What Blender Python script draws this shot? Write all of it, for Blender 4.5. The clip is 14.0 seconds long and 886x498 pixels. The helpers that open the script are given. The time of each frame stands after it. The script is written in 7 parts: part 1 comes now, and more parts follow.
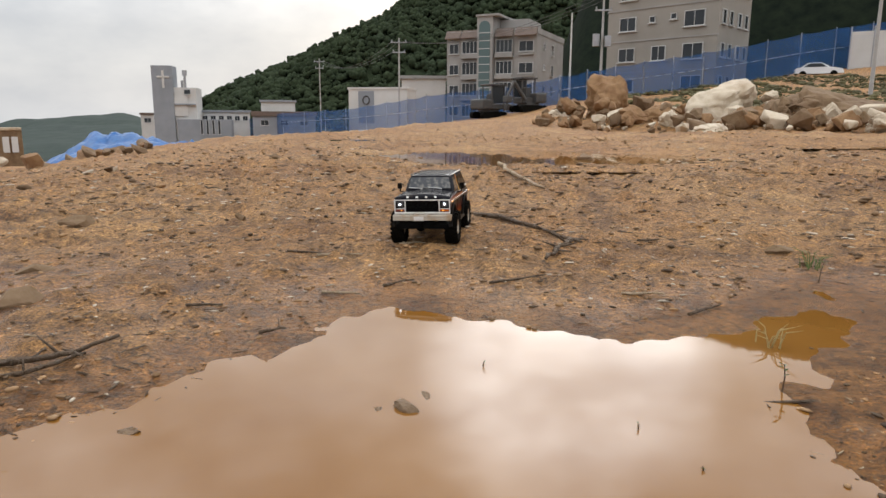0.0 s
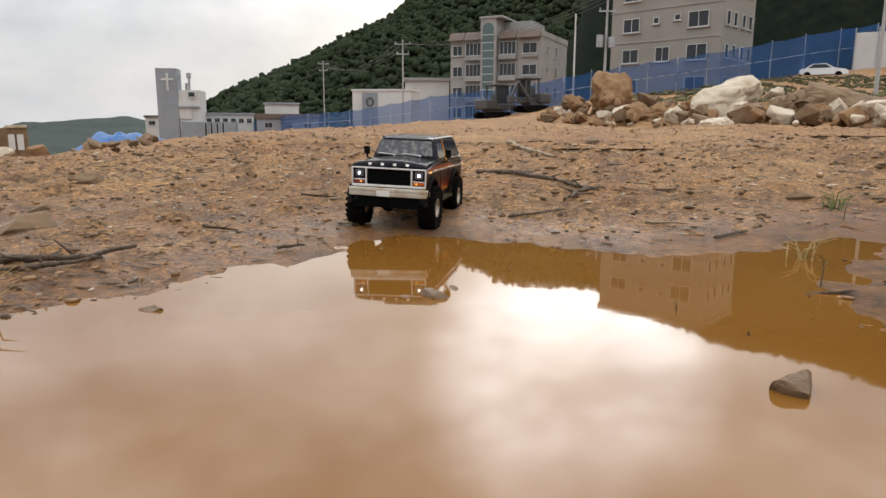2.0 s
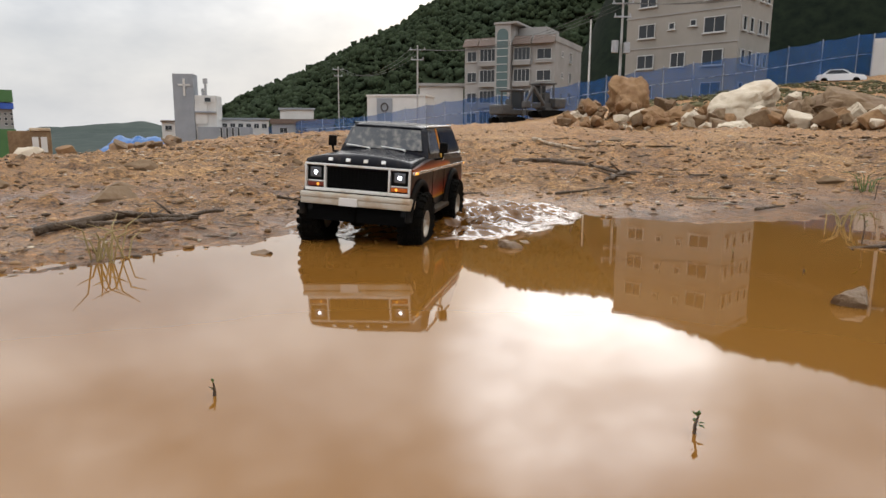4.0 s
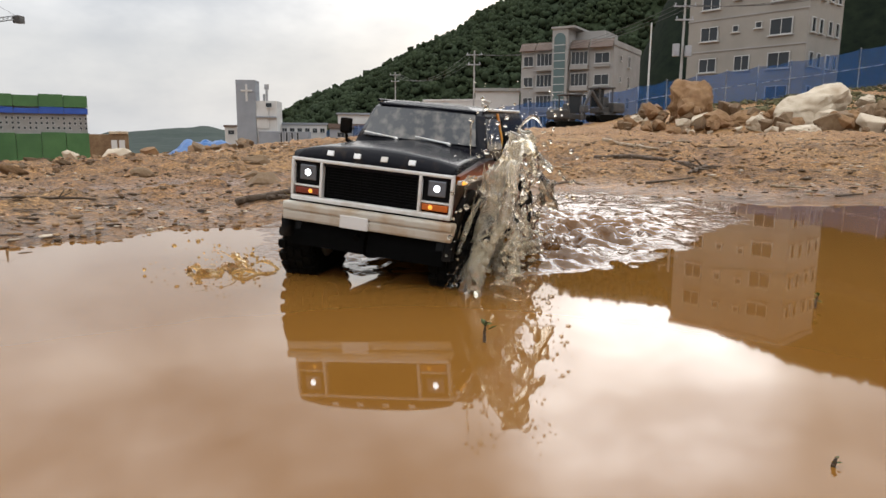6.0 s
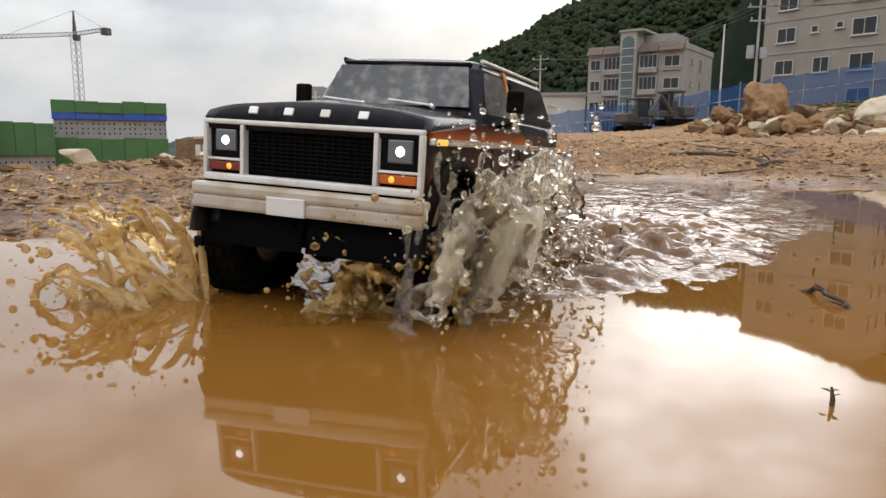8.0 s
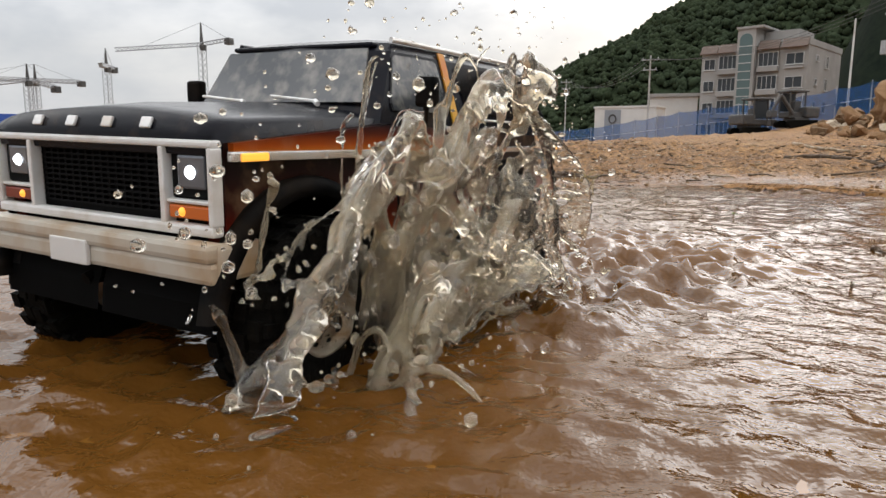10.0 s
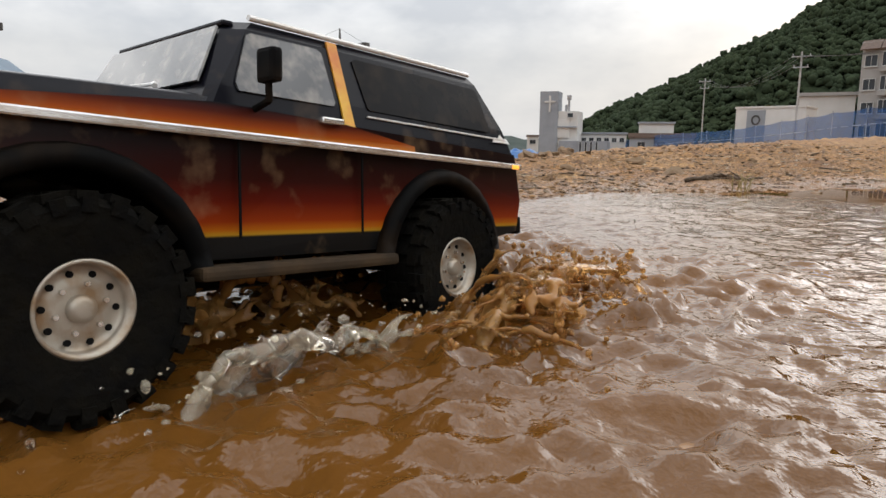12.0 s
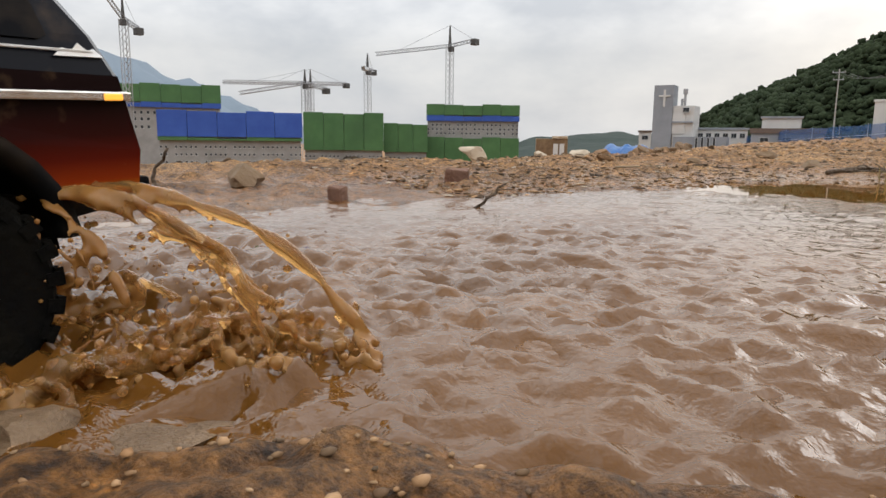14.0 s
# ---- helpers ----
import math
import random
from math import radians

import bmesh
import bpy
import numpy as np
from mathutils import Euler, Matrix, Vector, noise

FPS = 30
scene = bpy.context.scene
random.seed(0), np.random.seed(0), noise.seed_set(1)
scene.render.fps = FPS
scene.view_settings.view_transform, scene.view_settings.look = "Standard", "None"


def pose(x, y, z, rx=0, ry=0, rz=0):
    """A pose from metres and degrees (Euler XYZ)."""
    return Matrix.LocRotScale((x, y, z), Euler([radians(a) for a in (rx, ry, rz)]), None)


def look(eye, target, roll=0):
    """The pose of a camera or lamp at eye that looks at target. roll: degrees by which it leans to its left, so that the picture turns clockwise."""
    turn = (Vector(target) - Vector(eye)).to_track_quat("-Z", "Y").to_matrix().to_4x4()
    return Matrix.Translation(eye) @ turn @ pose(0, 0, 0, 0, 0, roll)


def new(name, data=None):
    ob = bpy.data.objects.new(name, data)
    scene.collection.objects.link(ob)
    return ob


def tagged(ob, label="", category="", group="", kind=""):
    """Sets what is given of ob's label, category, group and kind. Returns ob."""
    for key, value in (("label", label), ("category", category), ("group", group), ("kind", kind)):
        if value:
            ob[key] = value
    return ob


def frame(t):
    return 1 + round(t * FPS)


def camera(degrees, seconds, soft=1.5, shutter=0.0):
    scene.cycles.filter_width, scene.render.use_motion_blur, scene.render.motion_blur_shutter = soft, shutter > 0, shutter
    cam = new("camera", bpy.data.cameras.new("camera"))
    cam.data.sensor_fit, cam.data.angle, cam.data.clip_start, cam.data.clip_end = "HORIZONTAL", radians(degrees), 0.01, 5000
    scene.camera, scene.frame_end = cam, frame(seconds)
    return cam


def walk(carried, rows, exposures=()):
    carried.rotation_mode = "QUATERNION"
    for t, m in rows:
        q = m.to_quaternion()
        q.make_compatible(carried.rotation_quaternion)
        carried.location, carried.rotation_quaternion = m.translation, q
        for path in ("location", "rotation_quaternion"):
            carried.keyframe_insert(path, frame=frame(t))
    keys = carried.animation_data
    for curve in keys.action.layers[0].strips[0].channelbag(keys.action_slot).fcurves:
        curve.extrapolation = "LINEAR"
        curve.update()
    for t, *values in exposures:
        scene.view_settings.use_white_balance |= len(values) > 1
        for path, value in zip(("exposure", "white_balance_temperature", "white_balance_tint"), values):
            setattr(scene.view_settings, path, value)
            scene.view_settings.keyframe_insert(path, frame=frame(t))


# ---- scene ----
cam = camera(67.0, 14.0)
walk(cam, [
    (0, pose(0.000, 0.000, 0.441, 79.36, -0.25, 0.00)),
    (0.5, pose(-0.007, 0.004, 0.384, 79.42, -0.21, 0.05)),
    (1, pose(-0.014, 0.007, 0.330, 79.48, -0.18, 0.11)),
    (1.5, pose(-0.023, 0.006, 0.288, 79.56, -0.20, 0.20)),
    (2, pose(-0.039, -0.004, 0.255, 79.62, -0.21, 0.28)),
    (2.5, pose(-0.060, -0.025, 0.230, 79.74, -0.25, 0.41)),
    (5, pose(-0.213, -0.237, 0.174, 80.27, -0.41, 3.20)),
    (5.5, pose(-0.250, -0.305, 0.165, 80.35, -0.44, 4.57)),
    (6, pose(-0.281, -0.377, 0.159, 80.47, -0.45, 5.98)),
    (6.5, pose(-0.311, -0.473, 0.154, 80.55, -0.42, 7.33)),
    (7, pose(-0.334, -0.574, 0.146, 80.65, -0.38, 8.55)),
    (7.5, pose(-0.348, -0.678, 0.135, 80.78, -0.35, 10.00)),
    (8, pose(-0.358, -0.779, 0.129, 80.85, -0.37, 11.36)),
    (10.5, pose(-0.379, -1.206, 0.137, 81.21, -0.31, 22.67)),
    (11, pose(-0.379, -1.281, 0.143, 81.39, -0.36, 25.36)),
    (11.5, pose(-0.384, -1.375, 0.140, 81.21, -0.52, 28.12)),
    (12, pose(-0.389, -1.471, 0.139, 81.03, -0.63, 30.68)),
    (12.5, pose(-0.388, -1.563, 0.130, 80.95, -0.70, 33.11)),
    (13, pose(-0.388, -1.640, 0.128, 80.85, -0.68, 35.20)),
    (13.5, pose(-0.394, -1.645, 0.128, 80.76, -0.72, 37.20)),
    (14, pose(-0.394, -1.652, 0.124, 80.59, -0.63, 39.69)),
])

# ---- light: overcast, the sun behind thin cloud ahead of the camera ----
SUN_AZ, SUN_EL = -11.0, 21.0
world = bpy.data.worlds.new("overcast")
scene.world = world
world.use_nodes = True
wn, wl = world.node_tree.nodes, world.node_tree.links
wn.clear()
w_out = wn.new("ShaderNodeOutputWorld")
sky = wn.new("ShaderNodeTexSky")
sky.sky_type = "NISHITA"
sky.sun_disc = False
sky.sun_elevation, sky.sun_rotation = radians(SUN_EL), radians(-SUN_AZ)
sky.air_density, sky.dust_density, sky.ozone_density = 1.0, 4.0, 1.0
bg_sky = wn.new("ShaderNodeBackground")
bg_sky.inputs["Strength"].default_value = 0.09
wl.new(sky.outputs[0], bg_sky.inputs["Color"])
coord = wn.new("ShaderNodeTexCoord")
stretch = wn.new("ShaderNodeMapping")
stretch.inputs["Scale"].default_value = (2.2, 2.2, 4.5)
wl.new(coord.outputs["Generated"], stretch.inputs["Vector"])
cloud = wn.new("ShaderNodeTexNoise")
cloud.inputs["Scale"].default_value, cloud.inputs["Detail"].default_value, cloud.inputs["Roughness"].default_value = 1.7, 5.0, 0.55
wl.new(stretch.outputs[0], cloud.inputs["Vector"])
tone = wn.new("ShaderNodeValToRGB")
tone.color_ramp.elements[0].position, tone.color_ramp.elements[0].color = 0.34, (0.70, 0.735, 0.79, 1)
tone.color_ramp.elements[1].position, tone.color_ramp.elements[1].color = 0.66, (1.0, 1.0, 1.0, 1)
wl.new(cloud.outputs["Fac"], tone.inputs["Fac"])
bg_cloud = wn.new("ShaderNodeBackground")
bg_cloud.inputs["Strength"].default_value = 0.85
wl.new(tone.outputs[0], bg_cloud.inputs["Color"])
up = wn.new("ShaderNodeSeparateXYZ")
wl.new(coord.outputs["Generated"], up.inputs[0])
rise = wn.new("ShaderNodeMapRange")
rise.inputs[1].default_value, rise.inputs[2].default_value, rise.inputs[3].default_value, rise.inputs[4].default_value = 0.12, 0.55, 0.0, 1.35
wl.new(up.outputs[2], rise.inputs[0])
# thin cloud glows round the hidden sun
toward = wn.new("ShaderNodeVectorMath")
toward.operation = "DOT_PRODUCT"
toward.inputs[1].default_value = (math.sin(radians(-SUN_AZ)) * math.cos(radians(SUN_EL)), math.cos(radians(SUN_AZ)) * math.cos(radians(SUN_EL)), math.sin(radians(SUN_EL)))
wl.new(coord.outputs["Generated"], toward.inputs[0])
glow = wn.new("ShaderNodeMapRange")
glow.interpolation_type = "SMOOTHERSTEP"
glow.inputs[1].default_value, glow.inputs[2].default_value, glow.inputs[3].default_value, glow.inputs[4].default_value = 0.970, 1.0, 0.0, 8.5
wl.new(toward.outputs["Value"], glow.inputs[0])
patchy = wn.new("ShaderNodeMath")
patchy.operation = "MULTIPLY"
wl.new(glow.outputs[0], patchy.inputs[0])
wl.new(cloud.outputs["Fac"], patchy.inputs[1])
total = wn.new("ShaderNodeMath")
total.operation = "ADD"
banks = wn.new("ShaderNodeMapRange")
banks.inputs[1].default_value, banks.inputs[2].default_value, banks.inputs[3].default_value, banks.inputs[4].default_value = 0.36, 0.66, 0.45, 1.6
wl.new(cloud.outputs["Fac"], banks.inputs[0])
upper = wn.new("ShaderNodeMath")
upper.operation = "MULTIPLY_ADD"
upper.inputs[2].default_value = 0.88
wl.new(rise.outputs[0], upper.inputs[0])
wl.new(banks.outputs[0], upper.inputs[1])
wl.new(upper.outputs[0], total.inputs[0])
wl.new(patchy.outputs[0], total.inputs[1])
wl.new(total.outputs[0], bg_cloud.inputs["Strength"])
veil = wn.new("ShaderNodeMixShader")
veil.inputs[0].default_value = 0.86
wl.new(bg_sky.outputs[0], veil.inputs[1])
wl.new(bg_cloud.outputs[0], veil.inputs[2])
wl.new(veil.outputs[0], w_out.inputs["Surface"])

sun_lamp = new("sun", bpy.data.lights.new("sun", "SUN"))
sun_lamp.data.energy, sun_lamp.data.angle, sun_lamp.data.color = 0.6, radians(179), (1.0, 0.95, 0.88)
sa, se = radians(SUN_AZ), radians(SUN_EL)
SUN_DIR = Vector((-math.sin(sa) * math.cos(se), math.cos(sa) * math.cos(se), math.sin(se)))
sun_lamp.matrix_world = look(SUN_DIR * 60, (0, 0, 0))
scene.view_settings.exposure = 0.0


# ---- materials ----
TRUCK_SCALE = 0.905


def mat(name, base, rough=0.7, metal=0.0, spec=0.5, noise_scale=0.0, second=None, bump=0.0, bump_scale=None, detail=6.0, emit=None, strength=0.0, coat=0.0, random_value=0.0, stain=None, stain_scale=6.0, stain_amount=0.5, trans=0.0, ior=1.45, space="Object"):
    """A surface with two scales of variation: grain between base and second, and broad stains."""
    m = bpy.data.materials.new(name)
    m.use_nodes = True
    n, l = m.node_tree.nodes, m.node_tree.links
    b = n["Principled BSDF"]
    b.inputs["Base Color"].default_value = (*base, 1)
    b.inputs["Roughness"].default_value = rough
    b.inputs["Metallic"].default_value = metal
    b.inputs["Specular IOR Level"].default_value = spec
    b.inputs["Coat Weight"].default_value = coat
    b.inputs["Transmission Weight"].default_value = trans
    b.inputs["IOR"].default_value = ior
    tc = n.new("ShaderNodeTexCoord")
    last = None
    if second:
        t = n.new("ShaderNodeTexNoise")
        t.inputs["Scale"].default_value, t.inputs["Detail"].default_value, t.inputs["Roughness"].default_value = noise_scale, detail, 0.65
        l.new(tc.outputs[space], t.inputs["Vector"])
        r = n.new("ShaderNodeValToRGB")
        r.color_ramp.elements[0].position, r.color_ramp.elements[0].color = 0.33, (*base, 1)
        r.color_ramp.elements[1].position, r.color_ramp.elements[1].color = 0.67, (*second, 1)
        l.new(t.outputs["Fac"], r.inputs["Fac"])
        last = r.outputs[0]
    if stain:
        t = n.new("ShaderNodeTexNoise")
        t.inputs["Scale"].default_value, t.inputs["Detail"].default_value = stain_scale, 4.0
        l.new(tc.outputs[space], t.inputs["Vector"])
        r = n.new("ShaderNodeMapRange")
        r.inputs[1].default_value, r.inputs[2].default_value, r.inputs[4].default_value = 0.45, 0.7, stain_amount
        l.new(t.outputs["Fac"], r.inputs[0])
        x = n.new("ShaderNodeMix")
        x.data_type = "RGBA"
        l.new(r.outputs[0], x.inputs["Factor"])
        if last:
            l.new(last, x.inputs["A"])
        else:
            x.inputs["A"].default_value = (*base, 1)
        x.inputs["B"].default_value = (*stain, 1)
        last = x.outputs["Result"]
    if random_value:
        o = n.new("ShaderNodeNewGeometry")
        hsv = n.new("ShaderNodeHueSaturation")
        r = n.new("ShaderNodeMapRange")
        r.inputs[3].default_value, r.inputs[4].default_value = 1 - random_value, 1 + random_value
        l.new(o.outputs["Random Per Island"], r.inputs[0])
        l.new(r.outputs[0], hsv.inputs["Value"])
        if last:
            l.new(last, hsv.inputs["Color"])
        else:
            hsv.inputs["Color"].default_value = (*base, 1)
        last = hsv.outputs[0]
    if last:
        l.new(last, b.inputs["Base Color"])
    if bump:
        t = n.new("ShaderNodeTexNoise")
        t.inputs["Scale"].default_value, t.inputs["Detail"].default_value, t.inputs["Roughness"].default_value = bump_scale or noise_scale * 3 or 20, 6.0, 0.6
        l.new(tc.outputs[space], t.inputs["Vector"])
        bp = n.new("ShaderNodeBump")
        bp.inputs["Strength"].default_value, bp.inputs["Distance"].default_value = min(1.0, bump), 0.02 if bump <= 1 else bump * 0.02
        l.new(t.outputs["Fac"], bp.inputs["Height"])
        l.new(bp.outputs[0], b.inputs["Normal"])
    if emit:
        b.inputs["Emission Color"].default_value = (*emit, 1)
        b.inputs["Emission Strength"].default_value = strength
    return m


def ramp_paint(name, stops, rough=0.3, dirt=0.35):
    """Glossy body paint whose colour changes with height on the truck, under a film of dried mud."""
    m = mat(name, (0.1, 0.02, 0.01), rough, spec=0.13)
    n, l = m.node_tree.nodes, m.node_tree.links
    b = n["Principled BSDF"]
    tc = n.new("ShaderNodeTexCoord")
    s = n.new("ShaderNodeSeparateXYZ")
    l.new(tc.outputs["Object"], s.inputs[0])
    mr = n.new("ShaderNodeMapRange")
    stops = [(z * TRUCK_SCALE, c) for z, c in stops]
    lo, hi = stops[0][0], stops[-1][0]
    mr.inputs[1].default_value, mr.inputs[2].default_value = lo, hi
    l.new(s.outputs[2], mr.inputs[0])
    r = n.new("ShaderNodeValToRGB")
    e = r.color_ramp.elements
    while len(e) < len(stops):
        e.new(0.5)
    for k, (z, c) in enumerate(stops):
        e[k].position, e[k].color = (z - lo) / (hi - lo), (*c, 1)
    l.new(mr.outputs[0], r.inputs["Fac"])
    t = n.new("ShaderNodeTexNoise")
    t.inputs["Scale"].default_value, t.inputs["Detail"].default_value = 38.0, 8.0
    l.new(tc.outputs["Object"], t.inputs["Vector"])
    dm = n.new("ShaderNodeMapRange")
    dm.inputs[1].default_value, dm.inputs[2].default_value, dm.inputs[4].default_value = 0.56, 0.74, dirt
    l.new(t.outputs["Fac"], dm.inputs[0])
    x = n.new("ShaderNodeMix")
    x.data_type = "RGBA"
    l.new(dm.outputs[0], x.inputs["Factor"])
    l.new(r.outputs[0], x.inputs["A"])
    x.inputs["B"].default_value = (0.30, 0.19, 0.10, 1)
    l.new(x.outputs["Result"], b.inputs["Base Color"])
    return m


def ground_material():
    """Wet brown clay: grain, stones and paler dry patches; darker and glossy at the water's height."""
    m = mat("clay", (0.2, 0.12, 0.06), 0.8)
    n, l = m.node_tree.nodes, m.node_tree.links
    b = n["Principled BSDF"]
    tc = n.new("ShaderNodeTexCoord")

    def tex(scale, detail, rough=0.6):
        t = n.new("ShaderNodeTexNoise")
        t.inputs["Scale"].default_value, t.inputs["Detail"].default_value, t.inputs["Roughness"].default_value = scale, detail, rough
        l.new(tc.outputs["Object"], t.inputs["Vector"])
        return t.outputs["Fac"]

    def ramp(src, *stops):
        r = n.new("ShaderNodeValToRGB")
        e = r.color_ramp.elements
        while len(e) < len(stops):
            e.new(0.5)
        for k, (p, c) in enumerate(stops):
            e[k].position, e[k].color = p, (*c, 1)
        l.new(src, r.inputs["Fac"])
        return r.outputs[0]

    def mix(fac, a, c, mode="MIX"):
        x = n.new("ShaderNodeMix")
        x.data_type, x.blend_type = "RGBA", mode
        if isinstance(fac, float):
            x.inputs["Factor"].default_value = fac
        else:
            l.new(fac, x.inputs["Factor"])
        l.new(a, x.inputs["A"])
        l.new(c, x.inputs["B"])
        return x.outputs["Result"]

    broad = ramp(tex(0.9, 5), (0.3, (0.24, 0.112, 0.032)), (0.5, (0.32, 0.168, 0.058)), (0.72, (0.40, 0.24, 0.102)))
    grain = ramp(tex(42, 8, 0.75), (0.36, (0.20, 0.18, 0.16)), (0.48, (0.88, 0.86, 0.83)), (0.58, (1.12, 1.10, 1.06)), (0.67, (2.3, 2.3, 2.3)))
    col = mix(1.0, broad, grain, "MULTIPLY")
    fine = ramp(tex(160, 4, 0.7), (0.38, (0.42, 0.40, 0.37)), (0.5, (0.95, 0.93, 0.9)), (0.62, (1.45, 1.42, 1.36)))
    col = mix(1.0, col, fine, "MULTIPLY")
    # damp patches, and shading of the uneven clay put into the colour
    damp_relief = ramp(tex(5.5, 6, 0.7), (0.36, (0.50, 0.46, 0.42)), (0.50, (1.0, 1.0, 1.0)), (0.66, (1.28, 1.27, 1.24)))
    col = mix(1.0, col, damp_relief, "MULTIPLY")
    sep = n.new("ShaderNodeSeparateXYZ")
    l.new(tc.outputs["Object"], sep.inputs[0])
    wet = n.new("ShaderNodeMapRange")
    wet.inputs[1].default_value, wet.inputs[2].default_value = 0.008, 0.030
    wet.inputs[3].default_value, wet.inputs[4].default_value = 1.0, 0.0
    l.new(sep.outputs[2], wet.inputs[0])
    far = n.new("ShaderNodeVectorMath")
    far.operation = "LENGTH"
    l.new(tc.outputs["Object"], far.inputs[0])
    near = n.new("ShaderNodeMapRange")
    near.inputs[1].default_value, near.inputs[2].default_value, near.inputs[3].default_value, near.inputs[4].default_value = 2.0, 2.8, 1.0, 0.0
    l.new(far.outputs["Value"], near.inputs[0])
    both = n.new("ShaderNodeMath")
    both.operation = "MULTIPLY"
    l.new(wet.outputs[0], both.inputs[0])
    l.new(near.outputs[0], both.inputs[1])
    dark = n.new("ShaderNodeMix")
    dark.data_type, dark.blend_type = "RGBA", "MULTIPLY"
    l.new(both.outputs[0], dark.inputs["Factor"])
    l.new(col, dark.inputs["A"])
    dark.inputs["B"].default_value = (0.86, 0.76, 0.66, 1)
    l.new(dark.outputs["Result"], b.inputs["Base Color"])
    ro = n.new("ShaderNodeMapRange")
    ro.inputs[3].default_value, ro.inputs[4].default_value = 0.75, 0.30
    l.new(both.outputs[0], ro.inputs[0])
    l.new(ro.outputs[0], b.inputs["Roughness"])
    bp = n.new("ShaderNodeBump")
    bp.inputs["Strength"].default_value, bp.inputs["Distance"].default_value = 1.0, 0.03
    l.new(tex(45, 8, 0.7), bp.inputs["Height"])
    l.new(bp.outputs[0], b.inputs["Normal"])
    return m


def water_material(name, bump, scale, silt, pale, depth=0.004, ior=1.42):
    """Muddy water: opaque ochre silt below a clear mirror surface."""
    m = mat(name, (0.42, 0.19, 0.045), 0.03, spec=0.5, ior=ior)
    n, l = m.node_tree.nodes, m.node_tree.links
    b = n["Principled BSDF"]
    tc = n.new("ShaderNodeTexCoord")
    t = n.new("ShaderNodeTexNoise")
    t.inputs["Scale"].default_value, t.inputs["Detail"].default_value = 2.2, 5.0
    l.new(tc.outputs["Object"], t.inputs["Vector"])
    r = n.new("ShaderNodeValToRGB")
    r.color_ramp.elements[0].position, r.color_ramp.elements[0].color = 0.3, (*silt, 1)
    r.color_ramp.elements[1].position, r.color_ramp.elements[1].color = 0.7, (*pale, 1)
    l.new(t.outputs["Fac"], r.inputs["Fac"])
    l.new(r.outputs[0], b.inputs["Base Color"])
    w = n.new("ShaderNodeTexNoise")
    w.inputs["Scale"].default_value, w.inputs["Detail"].default_value = scale, 3.0
    l.new(tc.outputs["Object"], w.inputs["Vector"])
    bp = n.new("ShaderNodeBump")
    bp.inputs["Strength"].default_value, bp.inputs["Distance"].default_value = bump, depth
    l.new(w.outputs["Fac"], bp.inputs["Height"])
    l.new(bp.outputs[0], b.inputs["Normal"])
    return m


CLAY = ground_material()
WATER = water_material("puddle_water", 0.06, 5.0, (0.165, 0.068, 0.010), (0.205, 0.094, 0.020), ior=1.36)
CHOP = water_material("churned_water", 0.35, 85.0, (0.080, 0.031, 0.004), (0.138, 0.058, 0.012), 0.005, 1.33)
BLACK_PAINT = ramp_paint("black_paint", [(0.0, (0.005, 0.005, 0.007)), (0.25, (0.006, 0.0065, 0.010))], 0.24, 0.12)
SUNSET_LOW = ramp_paint("sunset_paint", [(0.080, (0.006, 0.006, 0.006)), (0.093, (0.008, 0.008, 0.008)), (0.0945, (0.34, 0.18, 0.012)), (0.0975, (0.32, 0.085, 0.004)), (0.103, (0.20, 0.024, 0.003)), (0.116, (0.080, 0.006, 0.002)), (0.130, (0.024, 0.003, 0.002)), (0.150, (0.007, 0.002, 0.002))], 0.3, 0.3)
SUNSET_BAND = ramp_paint("sunset_band", [(0.158, (0.36, 0.12, 0.007)), (0.164, (0.25, 0.045, 0.004)), (0.171, (0.07, 0.010, 0.004)), (0.177, (0.007, 0.006, 0.008))], 0.3, 0.2)
STRIPE = mat("pillar_stripe", (0.62, 0.36, 0.02), 0.35, noise_scale=30, second=(0.5, 0.12, 0.01))
CHROME = mat("dull_chrome", (0.72, 0.71, 0.69), 0.25, metal=0.85, stain=(0.36, 0.25, 0.14), stain_scale=60, stain_amount=0.5)
WHITE_TRIM = mat("grey_white_trim", (0.70, 0.69, 0.67), 0.4, metal=0.3, stain=(0.40, 0.32, 0.22), stain_scale=50, stain_amount=0.45)
BUMPER = mat("muddy_bumper", (0.50, 0.46, 0.39), 0.4, metal=0.25, stain=(0.36, 0.22, 0.10), stain_scale=28, stain_amount=0.85)
STEP = mat("muddy_step", (0.03, 0.022, 0.014), 0.7, spec=0.15, noise_scale=40, second=(0.06, 0.038, 0.02), stain=(0.02, 0.016, 0.012), stain_scale=30, stain_amount=0.6)
RUBBER = mat("wet_rubber", (0.004, 0.004, 0.004), 0.7, spec=0.03, noise_scale=60, second=(0.008, 0.007, 0.005), bump=0.3, bump_scale=160)
PLASTIC = mat("black_plastic", (0.003, 0.003, 0.003), 0.6, spec=0.05, stain=(0.04, 0.024, 0.012), stain_scale=30, stain_amount=0.3)
GRILLE = mat("grille_black", (0.005, 0.005, 0.005), 0.7, spec=0.08)
GLASS = mat("tinted_glass", (0.040, 0.043, 0.047), 0.1, spec=0.6, stain=(0.30, 0.27, 0.23), stain_scale=75, stain_amount=0.5, coat=0.25)
REAR_GLASS = mat("smoked_glass", (0.004, 0.004, 0.005), 0.10, spec=0.06, stain=(0.05, 0.036, 0.024), stain_scale=55, stain_amount=0.3)
RIM = mat("rim_metal", (0.40, 0.36, 0.30), 0.4, metal=0.5, stain=(0.24, 0.14, 0.06), stain_scale=70, stain_amount=0.85)
LAMP = mat("lit_headlamp", (0.9, 0.92, 1.0), 0.2, emit=(0.92, 0.96, 1.0), strength=6.0)
